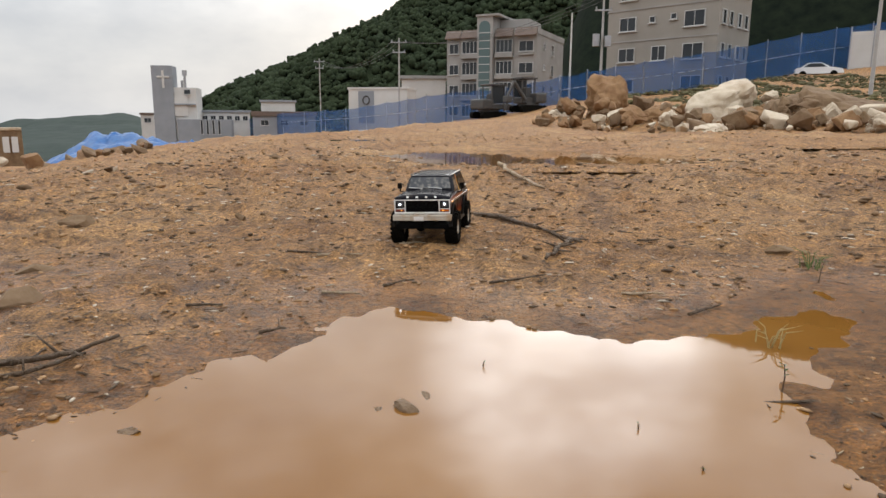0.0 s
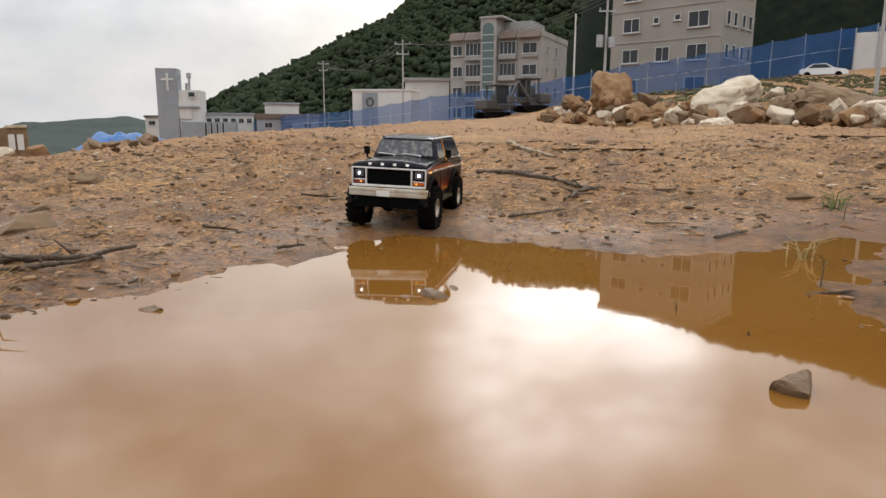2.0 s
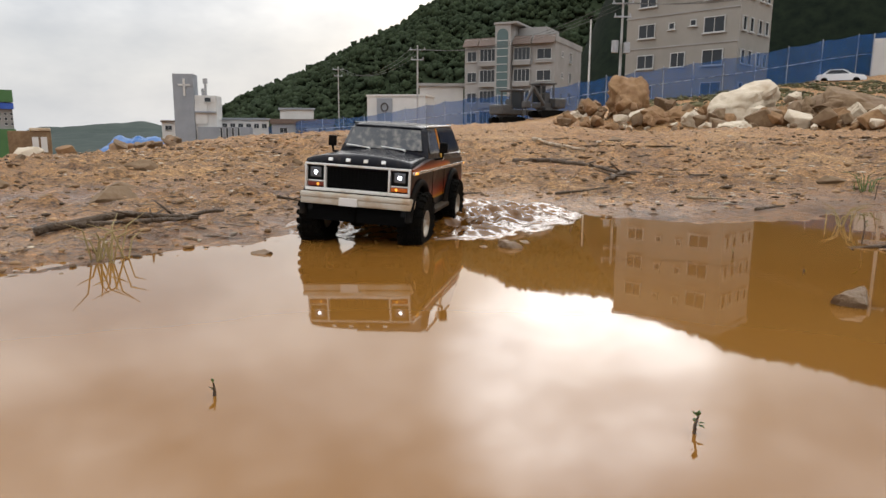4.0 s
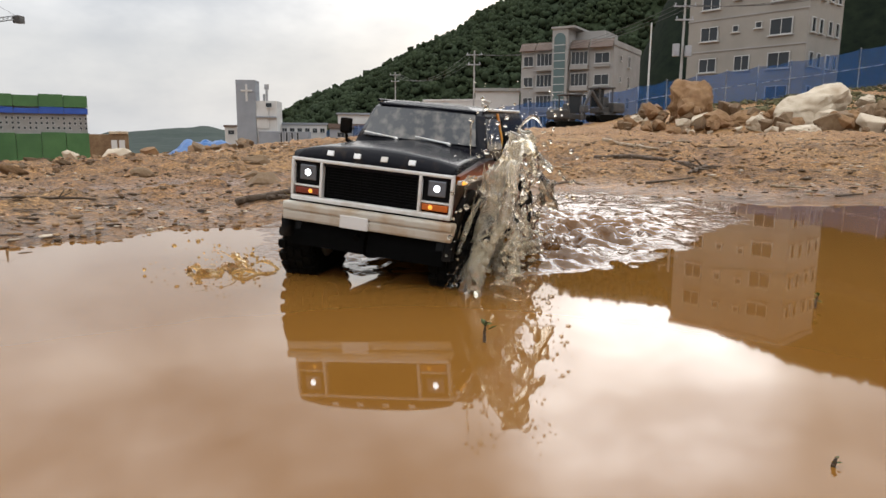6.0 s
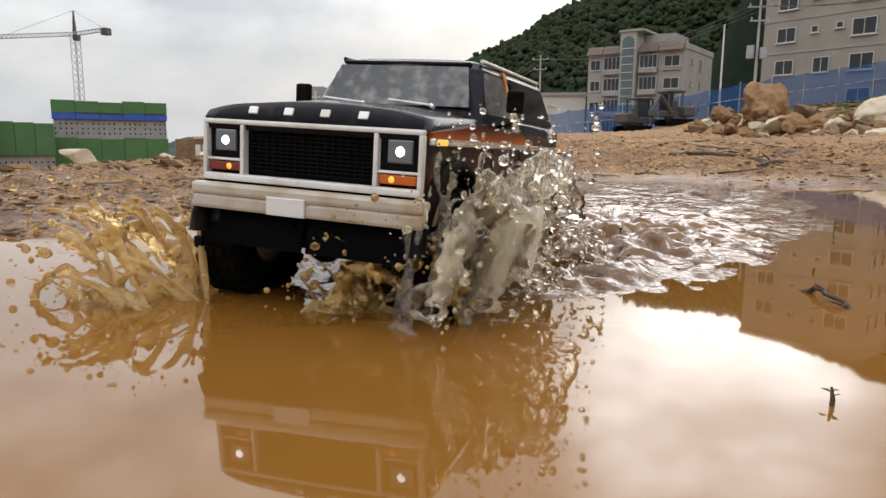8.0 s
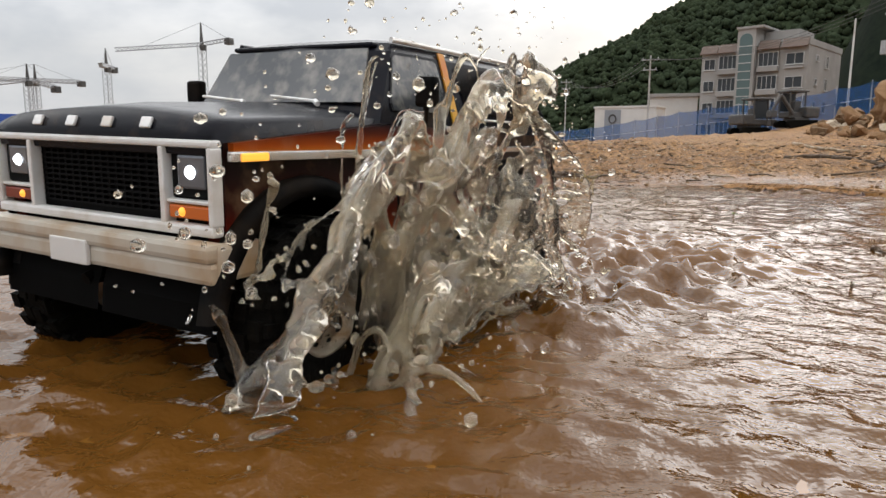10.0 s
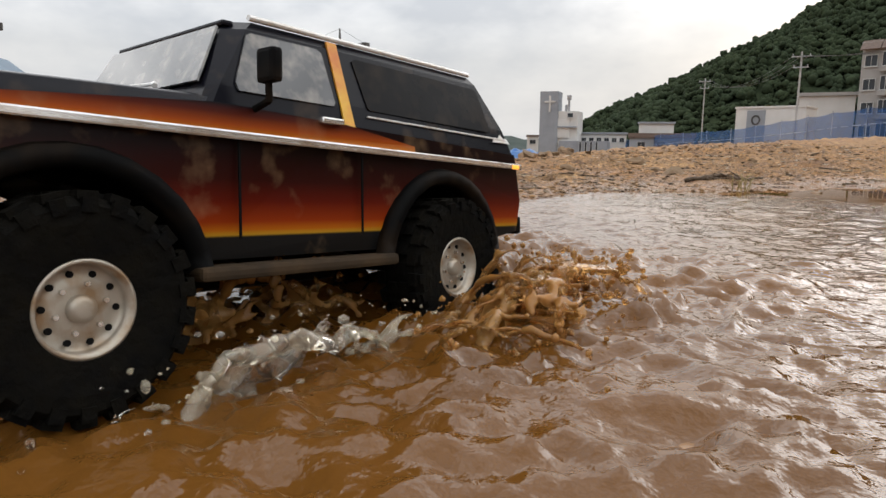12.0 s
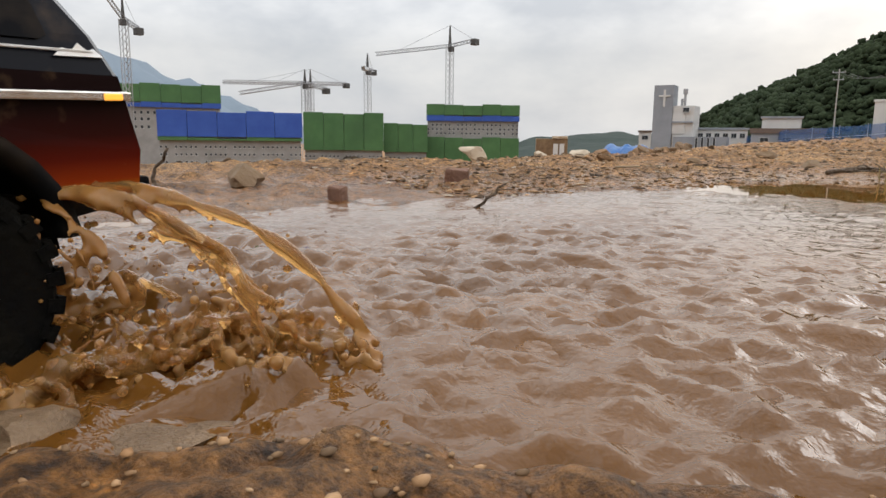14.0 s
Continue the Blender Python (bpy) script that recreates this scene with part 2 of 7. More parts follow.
LAMP_SHELL = mat("lamp_reflector", (0.16, 0.17, 0.19), 0.2, metal=0.6)
AMBER = mat("amber_lens", (0.36, 0.07, 0.01), 0.25, emit=(1.0, 0.3, 0.03), strength=0.08)
AMBER_LIT = mat("amber_bulb", (0.9, 0.4, 0.05), 0.3, emit=(1.0, 0.42, 0.05), strength=0.9)
RED_LENS = mat("red_lens", (0.17, 0.028, 0.014), 0.35)
def splash_material(name, thin, thick, clear_low, clear_high, scale):
    """Flying water: clear in places, clouded with pale silt in others."""
    m = mat(name, thin, 0.06, ior=1.33)
    n, l = m.node_tree.nodes, m.node_tree.links
    b = n["Principled BSDF"]
    tc = n.new("ShaderNodeTexCoord")
    t = n.new("ShaderNodeTexNoise")
    t.inputs["Scale"].default_value, t.inputs["Detail"].default_value = scale, 4.0
    l.new(tc.outputs["Object"], t.inputs["Vector"])
    r = n.new("ShaderNodeValToRGB")
    r.color_ramp.elements[0].position, r.color_ramp.elements[0].color = 0.38, (*thick, 1)
    r.color_ramp.elements[1].position, r.color_ramp.elements[1].color = 0.62, (*thin, 1)
    l.new(t.outputs["Fac"], r.inputs["Fac"])
    l.new(r.outputs[0], b.inputs["Base Color"])
    q = n.new("ShaderNodeMapRange")
    q.inputs[1].default_value, q.inputs[2].default_value, q.inputs[3].default_value, q.inputs[4].default_value = 0.38, 0.62, clear_low, clear_high
    l.new(t.outputs["Fac"], q.inputs[0])
    l.new(q.outputs[0], b.inputs["Transmission Weight"])
    return m


SPLASH = splash_material("splash_water", (0.94, 0.90, 0.83), (0.78, 0.70, 0.54), 0.80, 1.0, 16)
MUDFLOW = splash_material("muddy_splash", (0.82, 0.60, 0.28), (0.52, 0.32, 0.10), 0.50, 0.94, 20)
AMBER_WATER = splash_material("amber_splash", (0.66, 0.38, 0.13), (0.34, 0.155, 0.04), 0.35, 0.85, 22)


# ---- mesh helpers ----
def link(name, bm, material, smooth=False):
    me = bpy.data.meshes.new(name)
    bmesh.ops.recalc_face_normals(bm, faces=bm.faces)
    bm.to_mesh(me)
    bm.free()
    me.materials.append(material)
    if smooth:
        me.shade_smooth()
    return new(name, me)


def part(name, bm, material, parent, label="", smooth=False):
    ob = link(name, bm, material, smooth)
    ob.parent = parent
    if label:
        ob["label"] = label
    return ob


def thing(name, label, category, m=None, group="", kind=""):
    ob = new(name)
    ob.empty_display_size = 0.1
    if m is not None:
        ob.matrix_basis = m
    return tagged(ob, label, category, group, kind)


def single(name, bm, material, label, category, group="", kind="", smooth=False, m=None):
    ob = link(name, bm, material, smooth)
    if m is not None:
        ob.matrix_basis = m
    return tagged(ob, label, category, group, kind)


def box(bm, c, s, bevel=0.0, m=None):
    """A box of size s round c, its edges bevelled, moved by m."""
    r = bmesh.ops.create_cube(bm, size=1.0, matrix=Matrix.Translation(c) @ Matrix.Diagonal((*s, 1)))
    vs = r["verts"]
    if bevel:
        es = list({e for v in vs for e in v.link_edges})
        g = bmesh.ops.bevel(bm, geom=es, offset=bevel, segments=2, affect="EDGES", profile=0.6)
        vs = [v for v in {v for f in g["faces"] for v in f.verts} | {v for v in vs if v.is_valid}]
    if m is not None:
        bmesh.ops.transform(bm, matrix=m, verts=[v for v in vs if v.is_valid])
    return bm


def rod(bm, a, b, r0, r1=None, seg=10):
    a, b = Vector(a), Vector(b)
    d = b - a
    m = Matrix.Translation((a + b) / 2) @ d.to_track_quat("Z", "Y").to_matrix().to_4x4()
    bmesh.ops.create_cone(bm, cap_ends=True, segments=seg, radius1=r0, radius2=r0 if r1 is None else r1, depth=d.length, matrix=m)
    return bm


def plate(bm, pts, depth, normal):
    """A flat panel through pts, with thickness depth along normal."""
    n = Vector(normal).normalized() * depth
    a = [bm.verts.new(Vector(p)) for p in pts]
    b = [bm.verts.new(Vector(p) + n) for p in pts]
    bm.faces.new(a)
    bm.faces.new(b[::-1])
    for k in range(len(a)):
        j = (k + 1) % len(a)
        bm.faces.new((a[k], b[k], b[j], a[j]))
    return bm


def lathe(bm, profile, axis_origin, seg=28, caps=True):
    """Turns (radius, y) pairs round a line along y through axis_origin."""
    o = Vector(axis_origin)
    rings = []
    for r, y in profile:
        rings.append([bm.verts.new(o + Vector((r * math.cos(2 * math.pi * k / seg), y, r * math.sin(2 * math.pi * k / seg)))) for k in range(seg)])
    for a, b in zip(rings, rings[1:]):
        for k in range(seg):
            j = (k + 1) % seg
            bm.faces.new((a[k], a[j], b[j], b[k]))
    if caps:
        bm.faces.new(rings[0][::-1])
        bm.faces.new(rings[-1])
    return bm


def vnoise(x, y, seed=0.0):
    """Smooth value noise in 0..1 on arrays."""
    xi, yi = np.floor(x), np.floor(y)
    u, v = x - xi, y - yi
    u, v = u * u * (3 - 2 * u), v * v * (3 - 2 * v)

    def h(a, b):
        q = np.sin(a * 127.1 + b * 311.7 + seed * 17.3) * 43758.5453
        return q - np.floor(q)
    return (h(xi, yi) * (1 - u) + h(xi + 1, yi) * u) * (1 - v) + (h(xi, yi + 1) * (1 - u) + h(xi + 1, yi + 1) * u) * v


def grid_mesh(name, x, y, z, keep=None, wrap=False):
    """A mesh from 2-D arrays of coordinates."""
    nr, nc = x.shape
    idx = np.arange(nr * nc).reshape(nr, nc)
    a, b = idx[:-1, :-1], idx[:-1, 1:]
    c, d = idx[1:, 1:], idx[1:, :-1]
    quads = np.stack([a, b, c, d], -1).reshape(-1, 4)
    if wrap:
        w = np.stack([idx[:-1, -1], idx[:-1, 0], idx[1:, 0], idx[1:, -1]], -1).reshape(-1, 4)
        quads = np.concatenate([quads, w])
    if keep is not None:
        k = keep.ravel()
        quads = quads[k[quads].all(axis=1)]
    me = bpy.data.meshes.new(name)
    me.vertices.add(nr * nc)
    me.vertices.foreach_set("co", np.stack([x, y, z], -1).astype(np.float32).ravel())
    me.loops.add(quads.size)
    me.loops.foreach_set("vertex_index", quads.astype(np.int32).ravel())
    me.polygons.add(len(quads))
    me.polygons.foreach_set("loop_start", (np.arange(len(quads)) * 4).astype(np.int32))
    me.polygons.foreach_set("loop_total", np.full(len(quads), 4, np.int32))
    me.update(calc_edges=True)
    me.validate()
    me.shade_smooth()
    return me


# ---- the ground ----
SHORE = [(-1.36, -1.35), (-1.34, -0.98), (-1.25, -0.77), (-1.17, -0.44), (-1.09, 0.0), (-0.99, 0.4), (-0.82, 0.66), (-0.6, 0.84), (-0.46, 1.06), (-0.37, 1.28), (-0.33, 1.5), (-0.2, 1.66), (0, 1.72), (0.1, 1.56), (0.33, 1.45), (0.6, 1.5), (0.8, 1.68), (1.0, 1.9), (1.2, 1.9), (1.15, 1.6), (0.88, 1.25), (0.64, 1.05), (0.52, 0.78), (0.6, 0.3), (0.6, -0.4), (0.35, -1.1), (0.0, -1.7), (-0.35, -2.2), (-0.9, -2.5), (-1.35, -2.1)]


def shore_distance(x, y):
    """Distance from the water's edge: negative in the puddle."""
    px, py = np.array([p[0] for p in SHORE]), np.array([p[1] for p in SHORE])
    best, inside = np.full(x.shape, 1e9), np.zeros(x.shape, bool)
    for k in range(len(SHORE)):
        ax, ay, bx, by = px[k], py[k], px[k - 1], py[k - 1]
        t = np.clip(((x - ax) * (bx - ax) + (y - ay) * (by - ay)) / ((bx - ax) ** 2 + (by - ay) ** 2), 0, 1)
        best = np.minimum(best, np.hypot(x - ax - t * (bx - ax), y - ay - t * (by - ay)))
        cross = ((ay > y) != (by > y)) & (x < (bx - ax) * (y - ay) / (by - ay + 1e-12) + ax)
        inside ^= cross
    return np.where(inside, -best, best)


CREST_AZ = [-60, -30, -14, -7, 0, 7, 17, 24, 30, 38, 44, 70, 100]
CREST_R = [18, 18, 18, 24, 26, 19, 18, 14, 10.5, 9.5, 8.5, 6.5, 6]
CREST_Z = [0.2, 0.17, 0.22, 0.38, 0.30, 0.16, -0.06, -0.2, -0.2, -0.25, -0.31, -0.31, -0.22]
FENCE_AZ = [-60, -32, -28, -24, -10, -5, 0, 3, 8, 17, 30, 44, 100]
FENCE_EL = [4.6, 4.36, 4.0, 3.5, 1.9, 1.0, 0.25, 0.2, 0.0, -0.6, -1.4, -2.7, -2.5]
FENCE_R = [90, 90, 84, 62, 48, 50, 52, 56, 85, 190, 190, 190, 190]
ORIGIN = (-0.3, -1.0)
FAR_POOLS = ((1.05, 7.0, 1.25, 1.5, 0.105), (2.7, 11.6, 1.3, 0.9, 0.165), (5.2, 9.0, 1.5, 0.6, 0.16), (-0.9, 11.5, 0.7, 0.35, 0.15))


def height(x, y):
    x, y = np.asarray(x, float), np.asarray(y, float)
    dx, dy = x - ORIGIN[0], y - ORIGIN[1]
    r, az = np.hypot(dx, dy), np.degrees(np.arctan2(-dx, dy))
    e2 = np.tan(np.radians(np.interp(az, FENCE_AZ, FENCE_EL)))
    rf, rc, zc = np.interp(az, FENCE_AZ, FENCE_R), np.interp(az, CREST_AZ, CREST_R), np.interp(az, CREST_AZ, CREST_Z)
    zf = 0.1 + rf * e2
    z = np.clip((r - 2.0) / (rc - 2.0), 0, 1) * zc
    q = np.clip((r - rc) / (rf - rc), 0, 1)
    rise = zc + (zf - zc) * q * q * (1.6 - 0.6 * q) + np.where(r > rf, np.clip(r - rf, 0, 200) * np.minimum(e2 - 0.006, 0.03), 0)
    fall = np.maximum(zc - (r - rc) * 0.085, -13.0)
    drop = np.clip((az - 2.0) / 6.0, 0, 1)
    z = np.where(r > rc, rise * (1 - drop) + fall * drop, z)
    d = shore_distance(x, y) + (vnoise(x * 5, y * 5, 3) - 0.5) * 0.10 + (vnoise(x * 15, y * 15, 4) - 0.5) * 0.09 + (vnoise(x * 40, y * 40, 14) - 0.5) * 0.035 - 0.02
    bank = np.where(d > 0, 0.021 * (1 - np.exp(-np.clip(d, 0, 9) / 0.40)) + 0.015 * np.clip((d - 0.9) / 1.5, 0, 1), np.maximum(np.where(d > -0.12, d * 0.055, -0.0066 + (d + 0.12) * 0.14), -0.024))
    lump = (vnoise(x * 1.3, y * 1.3, 5) - 0.5) * 0.05 + (vnoise(x * 4.2, y * 4.2, 6) - 0.5) * 0.022
    clod = np.maximum(vnoise(x * 13, y * 13, 7) - 0.42, 0) * 0.035 + np.maximum(vnoise(x * 24, y * 24, 17) - 0.5, 0) * 0.026 + (vnoise(x * 47, y * 47, 8) - 0.5) * 0.009
    clod = clod * np.clip(r / 3.0, 1, 2.5)
    dry = np.clip(d / 0.25, 0, 1)
    z = z + bank + lump * np.clip(d / 1.2, 0, 1) + clod * np.where(d > 0, 0.15 + 0.85 * dry, 0.10)
    z = z + (vnoise(x * 0.35, y * 0.35, 9) - 0.5) * 0.22 * np.clip((r - 5) / 12, 0, 1) + (vnoise(x * 0.9, y * 0.9, 19) - 0.5) * 0.13 * np.clip((r - 4) / 8, 0, 1)
    for px, py, ax, ay, pz in FAR_POOLS:
        p = np.hypot((x - px) / ax, (y - py) / ay) + (vnoise(x * 1.5, y * 1.5, 11) - 0.5) * 0.5 + (vnoise(x * 5, y * 5, 12) - 0.5) * 0.25
        w = np.clip((1.7 - p) / 0.5, 0, 1)
        z = z * (1 - w) + w * np.where(p < 1, pz - 0.02, pz - 0.02 + (p - 1) * 0.10)
    # the near bank of mud where the camera ends
    side = (0.16 * (x + 0.57) - 0.26 * (y + 1.475)) / 0.305 + (vnoise(x * 26, y * 26, 21) - 0.5) * 0.05
    z = z + (0.030 + 0.012 * vnoise(x * 38, y * 38, 22) + 0.008 * vnoise(x * 80, y * 80, 23)) * np.clip(side / 0.07 + 0.5, 0, 1) * np.clip((0.62 - np.hypot(x + 0.35, y + 1.72)) / 0.2, 0, 1) * (d < 0.1)
    return z


def ground_z(x, y):
    return float(height(np.array([x]), np.array([y]))[0])


az = np.radians(np.concatenate([np.arange(-42, 82, 0.2), np.arange(82, 318, 4.0)]))
rr = np.concatenate([[0.02], np.geomspace(0.1, 8, 300), np.geomspace(8.3, 2500, 90)])
A, R = np.meshgrid(az, rr)
gx, gy = -0.39 - R * np.sin(A), -1.68 + R * np.cos(A)
ground = new("ground", grid_mesh("ground", gx, gy, height(gx, gy), wrap=True))
ground.data.materials.append(CLAY)
tagged(ground, "churned brown clay of a cleared building site", "ground", kind="structure")

wx, wy = np.meshgrid(np.arange(-1.7, 1.6, 0.03), np.arange(-2.8, 2.2, 0.03))
puddle = new("water", grid_mesh("water", wx, wy, np.zeros_like(wx), keep=shore_distance(wx, wy) < 0.12))
puddle.data.materials.append(WATER)
tagged(puddle, "still muddy ochre puddle mirroring the overcast sky", "puddle", kind="structure")
for px, py, ax, ay, pz in FAR_POOLS:
    wx, wy = np.meshgrid(np.linspace(-1.5, 1.5, 24) * ax + px, np.linspace(-1.5, 1.5, 24) * ay + py)
    pool = new("water", grid_mesh("water", wx, wy, np.full_like(wx, pz)))
    pool.data.materials.append(WATER)
    tagged(pool, "shallow far puddle on the clay", "puddle", kind="structure")


# ---- hills, town and site edge ----
def place(az, d, el=0.0, eye=(0.0, 0.0, 0.28)):
    """A point seen from the puddle at a bearing (degrees, left positive), distance and elevation."""
    a = radians(az)
    return Vector((eye[0] - d * math.sin(a), eye[1] + d * math.cos(a), eye[2] + d * math.tan(radians(el))))


LATE = (-0.39, -1.65, 0.124)
FOREST = mat("broadleaf_forest", (0.018, 0.027, 0.014), 0.95, noise_scale=1.1, second=(0.039, 0.050, 0.026), bump=1.0, bump_scale=3.2, random_value=0.2, spec=0.05, stain=(0.03, 0.042, 0.026), stain_scale=0.05, stain_amount=0.6)
# a forest tone several times darker than the main hill's
DARK_WOOD = mat("near_black_forest", (0.005, 0.008, 0.006), 0.95, noise_scale=0.5, second=(0.013, 0.018, 0.011), bump=1.0, bump_scale=1.6, spec=0.03)
# distance haze is mixed into this forest green
HAZE_HILL = mat("haze_tinted_forest", (0.034, 0.046, 0.042), 0.95, noise_scale=0.12, second=(0.05, 0.064, 0.055), spec=0.1)
# the mountain's haze is only this pale grey-blue base colour
HAZE_PEAK = mat("haze_blue_mountain", (0.16, 0.20, 0.24), 0.95, noise_scale=0.01, second=(0.19, 0.23, 0.27), spec=0.1)
CONCRETE = mat("pale_concrete", (0.30, 0.29, 0.275), 0.8, noise_scale=0.6, second=(0.26, 0.25, 0.24), stain=(0.16, 0.155, 0.145), stain_scale=0.25, stain_amount=0.4)
TAN_WALL = mat("tan_render", (0.27, 0.25, 0.22), 0.85, noise_scale=0.5, second=(0.235, 0.22, 0.195), stain=(0.14, 0.13, 0.115), stain_scale=0.2, stain_amount=0.4)
GREY_WALL = mat("grey_panel", (0.25, 0.265, 0.29), 0.7, noise_scale=0.3, second=(0.215, 0.23, 0.25), stain=(0.17, 0.18, 0.2), stain_scale=0.15, stain_amount=0.4)
WHITE_WALL = mat("white_wall", (0.55, 0.54, 0.52), 0.7, noise_scale=0.4, second=(0.48, 0.47, 0.45), stain=(0.45, 0.43, 0.40), stain_scale=0.3, stain_amount=0.4)
BROWN_TILE = mat("brown_roof_tile", (0.10, 0.07, 0.055), 0.7, noise_scale=3, second=(0.14, 0.10, 0.08))
DARK_PANE = mat("dark_pane", (0.03, 0.035, 0.04), 0.2, spec=0.35)
GREEN_PANE = mat("greenish_stair_glass", (0.07, 0.11, 0.11), 0.15, spec=0.6)
ALU = mat("window_frame_paint", (0.42, 0.42, 0.41), 0.5)
GREEN_NET = mat("green_safety_net", (0.05, 0.125, 0.042), 0.8, noise_scale=0.25, second=(0.068, 0.155, 0.055), stain=(0.04, 0.095, 0.036), stain_scale=0.08, stain_amount=0.6, bump=0.6, bump_scale=0.5)
BLUE_NET = mat("blue_safety_net", (0.022, 0.065, 0.30), 0.75, noise_scale=0.25, second=(0.035, 0.09, 0.36), bump=0.6, bump_scale=0.5)
POLE = mat("pole_concrete", (0.36, 0.35, 0.33), 0.8, noise_scale=2, second=(0.3, 0.29, 0.28))
STEEL = mat("painted_steel", (0.34, 0.35, 0.36), 0.5, metal=0.3, noise_scale=3, second=(0.28, 0.28, 0.29))
DARK_STEEL = mat("dark_machine_paint", (0.035, 0.038, 0.042), 0.5, noise_scale=5, second=(0.07, 0.06, 0.05))
WHITE_CAR = mat("white_car_paint", (0.75, 0.76, 0.77), 0.2, coat=0.6)


def net_material():
    m = mat("fence_net", (0.005, 0.060, 0.19), 0.75, noise_scale=0.8, second=(0.010, 0.085, 0.27), bump=0.5, bump_scale=1.2)
    n, l = m.node_tree.nodes, m.node_tree.links
    t = n.new("ShaderNodeBsdfTransparent")
    x = n.new("ShaderNodeMixShader")
    x.inputs[0].default_value = 0.62
    l.new(t.outputs[0], x.inputs[1])
    l.new(n["Principled BSDF"].outputs[0], x.inputs[2])
    l.new(x.outputs[0], n["Material Output"].inputs["Surface"])
    return m


FENCE_NET = net_material()


def ridge(name, az0, az1, step, crest, r_foot, r_crest, z_foot, material, label, rough, seed):
    """A hillside: rises from its foot to a crest whose elevation changes with the bearing."""
    a = np.arange(az0, az1 + step / 2, step)
    v = np.concatenate([np.linspace(0, 1, 26), [1.15, 1.4]])
    AA, V = np.meshgrid(np.radians(a), v)
    el = np.interp(np.degrees(AA), [c[0] for c in crest], [c[1] for c in crest])
    ztop = 0.3 + r_crest * np.tan(np.radians(el))
    rad = r_foot + (r_crest - r_foot) * V
    prof = np.where(V <= 1, np.sin(np.clip(V, 0, 1) * np.pi / 2) ** 1.1, 1 - (V - 1) * 1.2)
    x, y = -rad * np.sin(AA), rad * np.cos(AA)
    z = z_foot + (ztop - z_foot) * prof + (vnoise(x * 0.03, y * 0.03, seed) - 0.5) * rough * np.clip(V * 3, 0, 1)
    ob = new(name, grid_mesh(name, x, y, z))
    ob.data.materials.append(material)
    return tagged(ob, label, "hill", kind="structure"), x, y, z


CREST = [(-75, 17.2), (-45, 17.9), (-32, 16.9), (-27, 15.7), (-24, 15.5), (-19.6, 14.7), (-13, 12.8), (-10, 12.6), (-5, 11.7), (-3, 10.9), (1, 9.8), (3, 9.1), (4.8, 7.9), (7.6, 6.7), (10.3, 5.0), (13, 3.6), (16.6, 2.0), (19.0, 0.7), (20.5, -1.2), (22, -3.0), (25, -5)]
hill, hx, hy, hz = ridge("hill", -75, 25, 1.0, CREST, 200, 335, -6, FOREST, "wooded hill behind the houses", 10, 31)
ridge("hill", 20, 40, 0.5, [(20, -0.2), (22, 0.25), (25, 0.45), (27.5, 0.35), (29.5, 0.3), (32, 0.0), (35, -0.6), (40, -1.2)], 215, 800, -14, HAZE_HILL, "low wooded hill far off, haze mixed into its colour", 10, 33)
ridge("hill", 48, 90, 1.0, [(48, -0.5), (52, 0.8), (55.6, 2.1), (60.2, 3.9), (64, 5.4), (70, 7.0), (80, 6.0), (90, 3)], 1100, 1600, -30, HAZE_PEAK, "far mountain coloured grey-blue for haze", 30, 35)


# separate nearer ridge added for the near-black stretch of hill
ridge("hill", -75, -8.0, 0.5, [(-75, 16), (-40, 17), (-22, 15.5), (-17, 14), (-13, 12.0), (-11.4, 10.0), (-10.2, 7.0), (-9.2, 4.5), (-8, 1)], 112, 170, 0, DARK_WOOD, "wooded slope coloured near black behind the tall building", 3.0, 37)


def crown_mesh(name, seed):
    """One broadleaf crown: a lumpy, broken mass of leaf clumps."""
    rng = random.Random(seed)
    bm = bmesh.new()
    for k in range(5):
        c = Vector((rng.uniform(-0.55, 0.55), rng.uniform(-0.55, 0.55), rng.uniform(-0.1, 0.6)))
        bmesh.ops.create_icosphere(bm, subdivisions=1, radius=rng.uniform(0.36, 0.6), matrix=Matrix.Translation(c))
    for v in bm.verts:
        n = noise.noise(v.co * 4.3 + Vector((seed * 7.1, 0, 0)))
        v.co += v.co.normalized() * n * 0.22 + Vector((rng.uniform(-1, 1), rng.uniform(-1, 1), rng.uniform(-1, 1))) * 0.05
    co = np.array([v.co[:] for v in bm.verts])
    fc = np.array([[v.index for v in f.verts] for f in bm.faces])
    bm.free()
    return co, fc


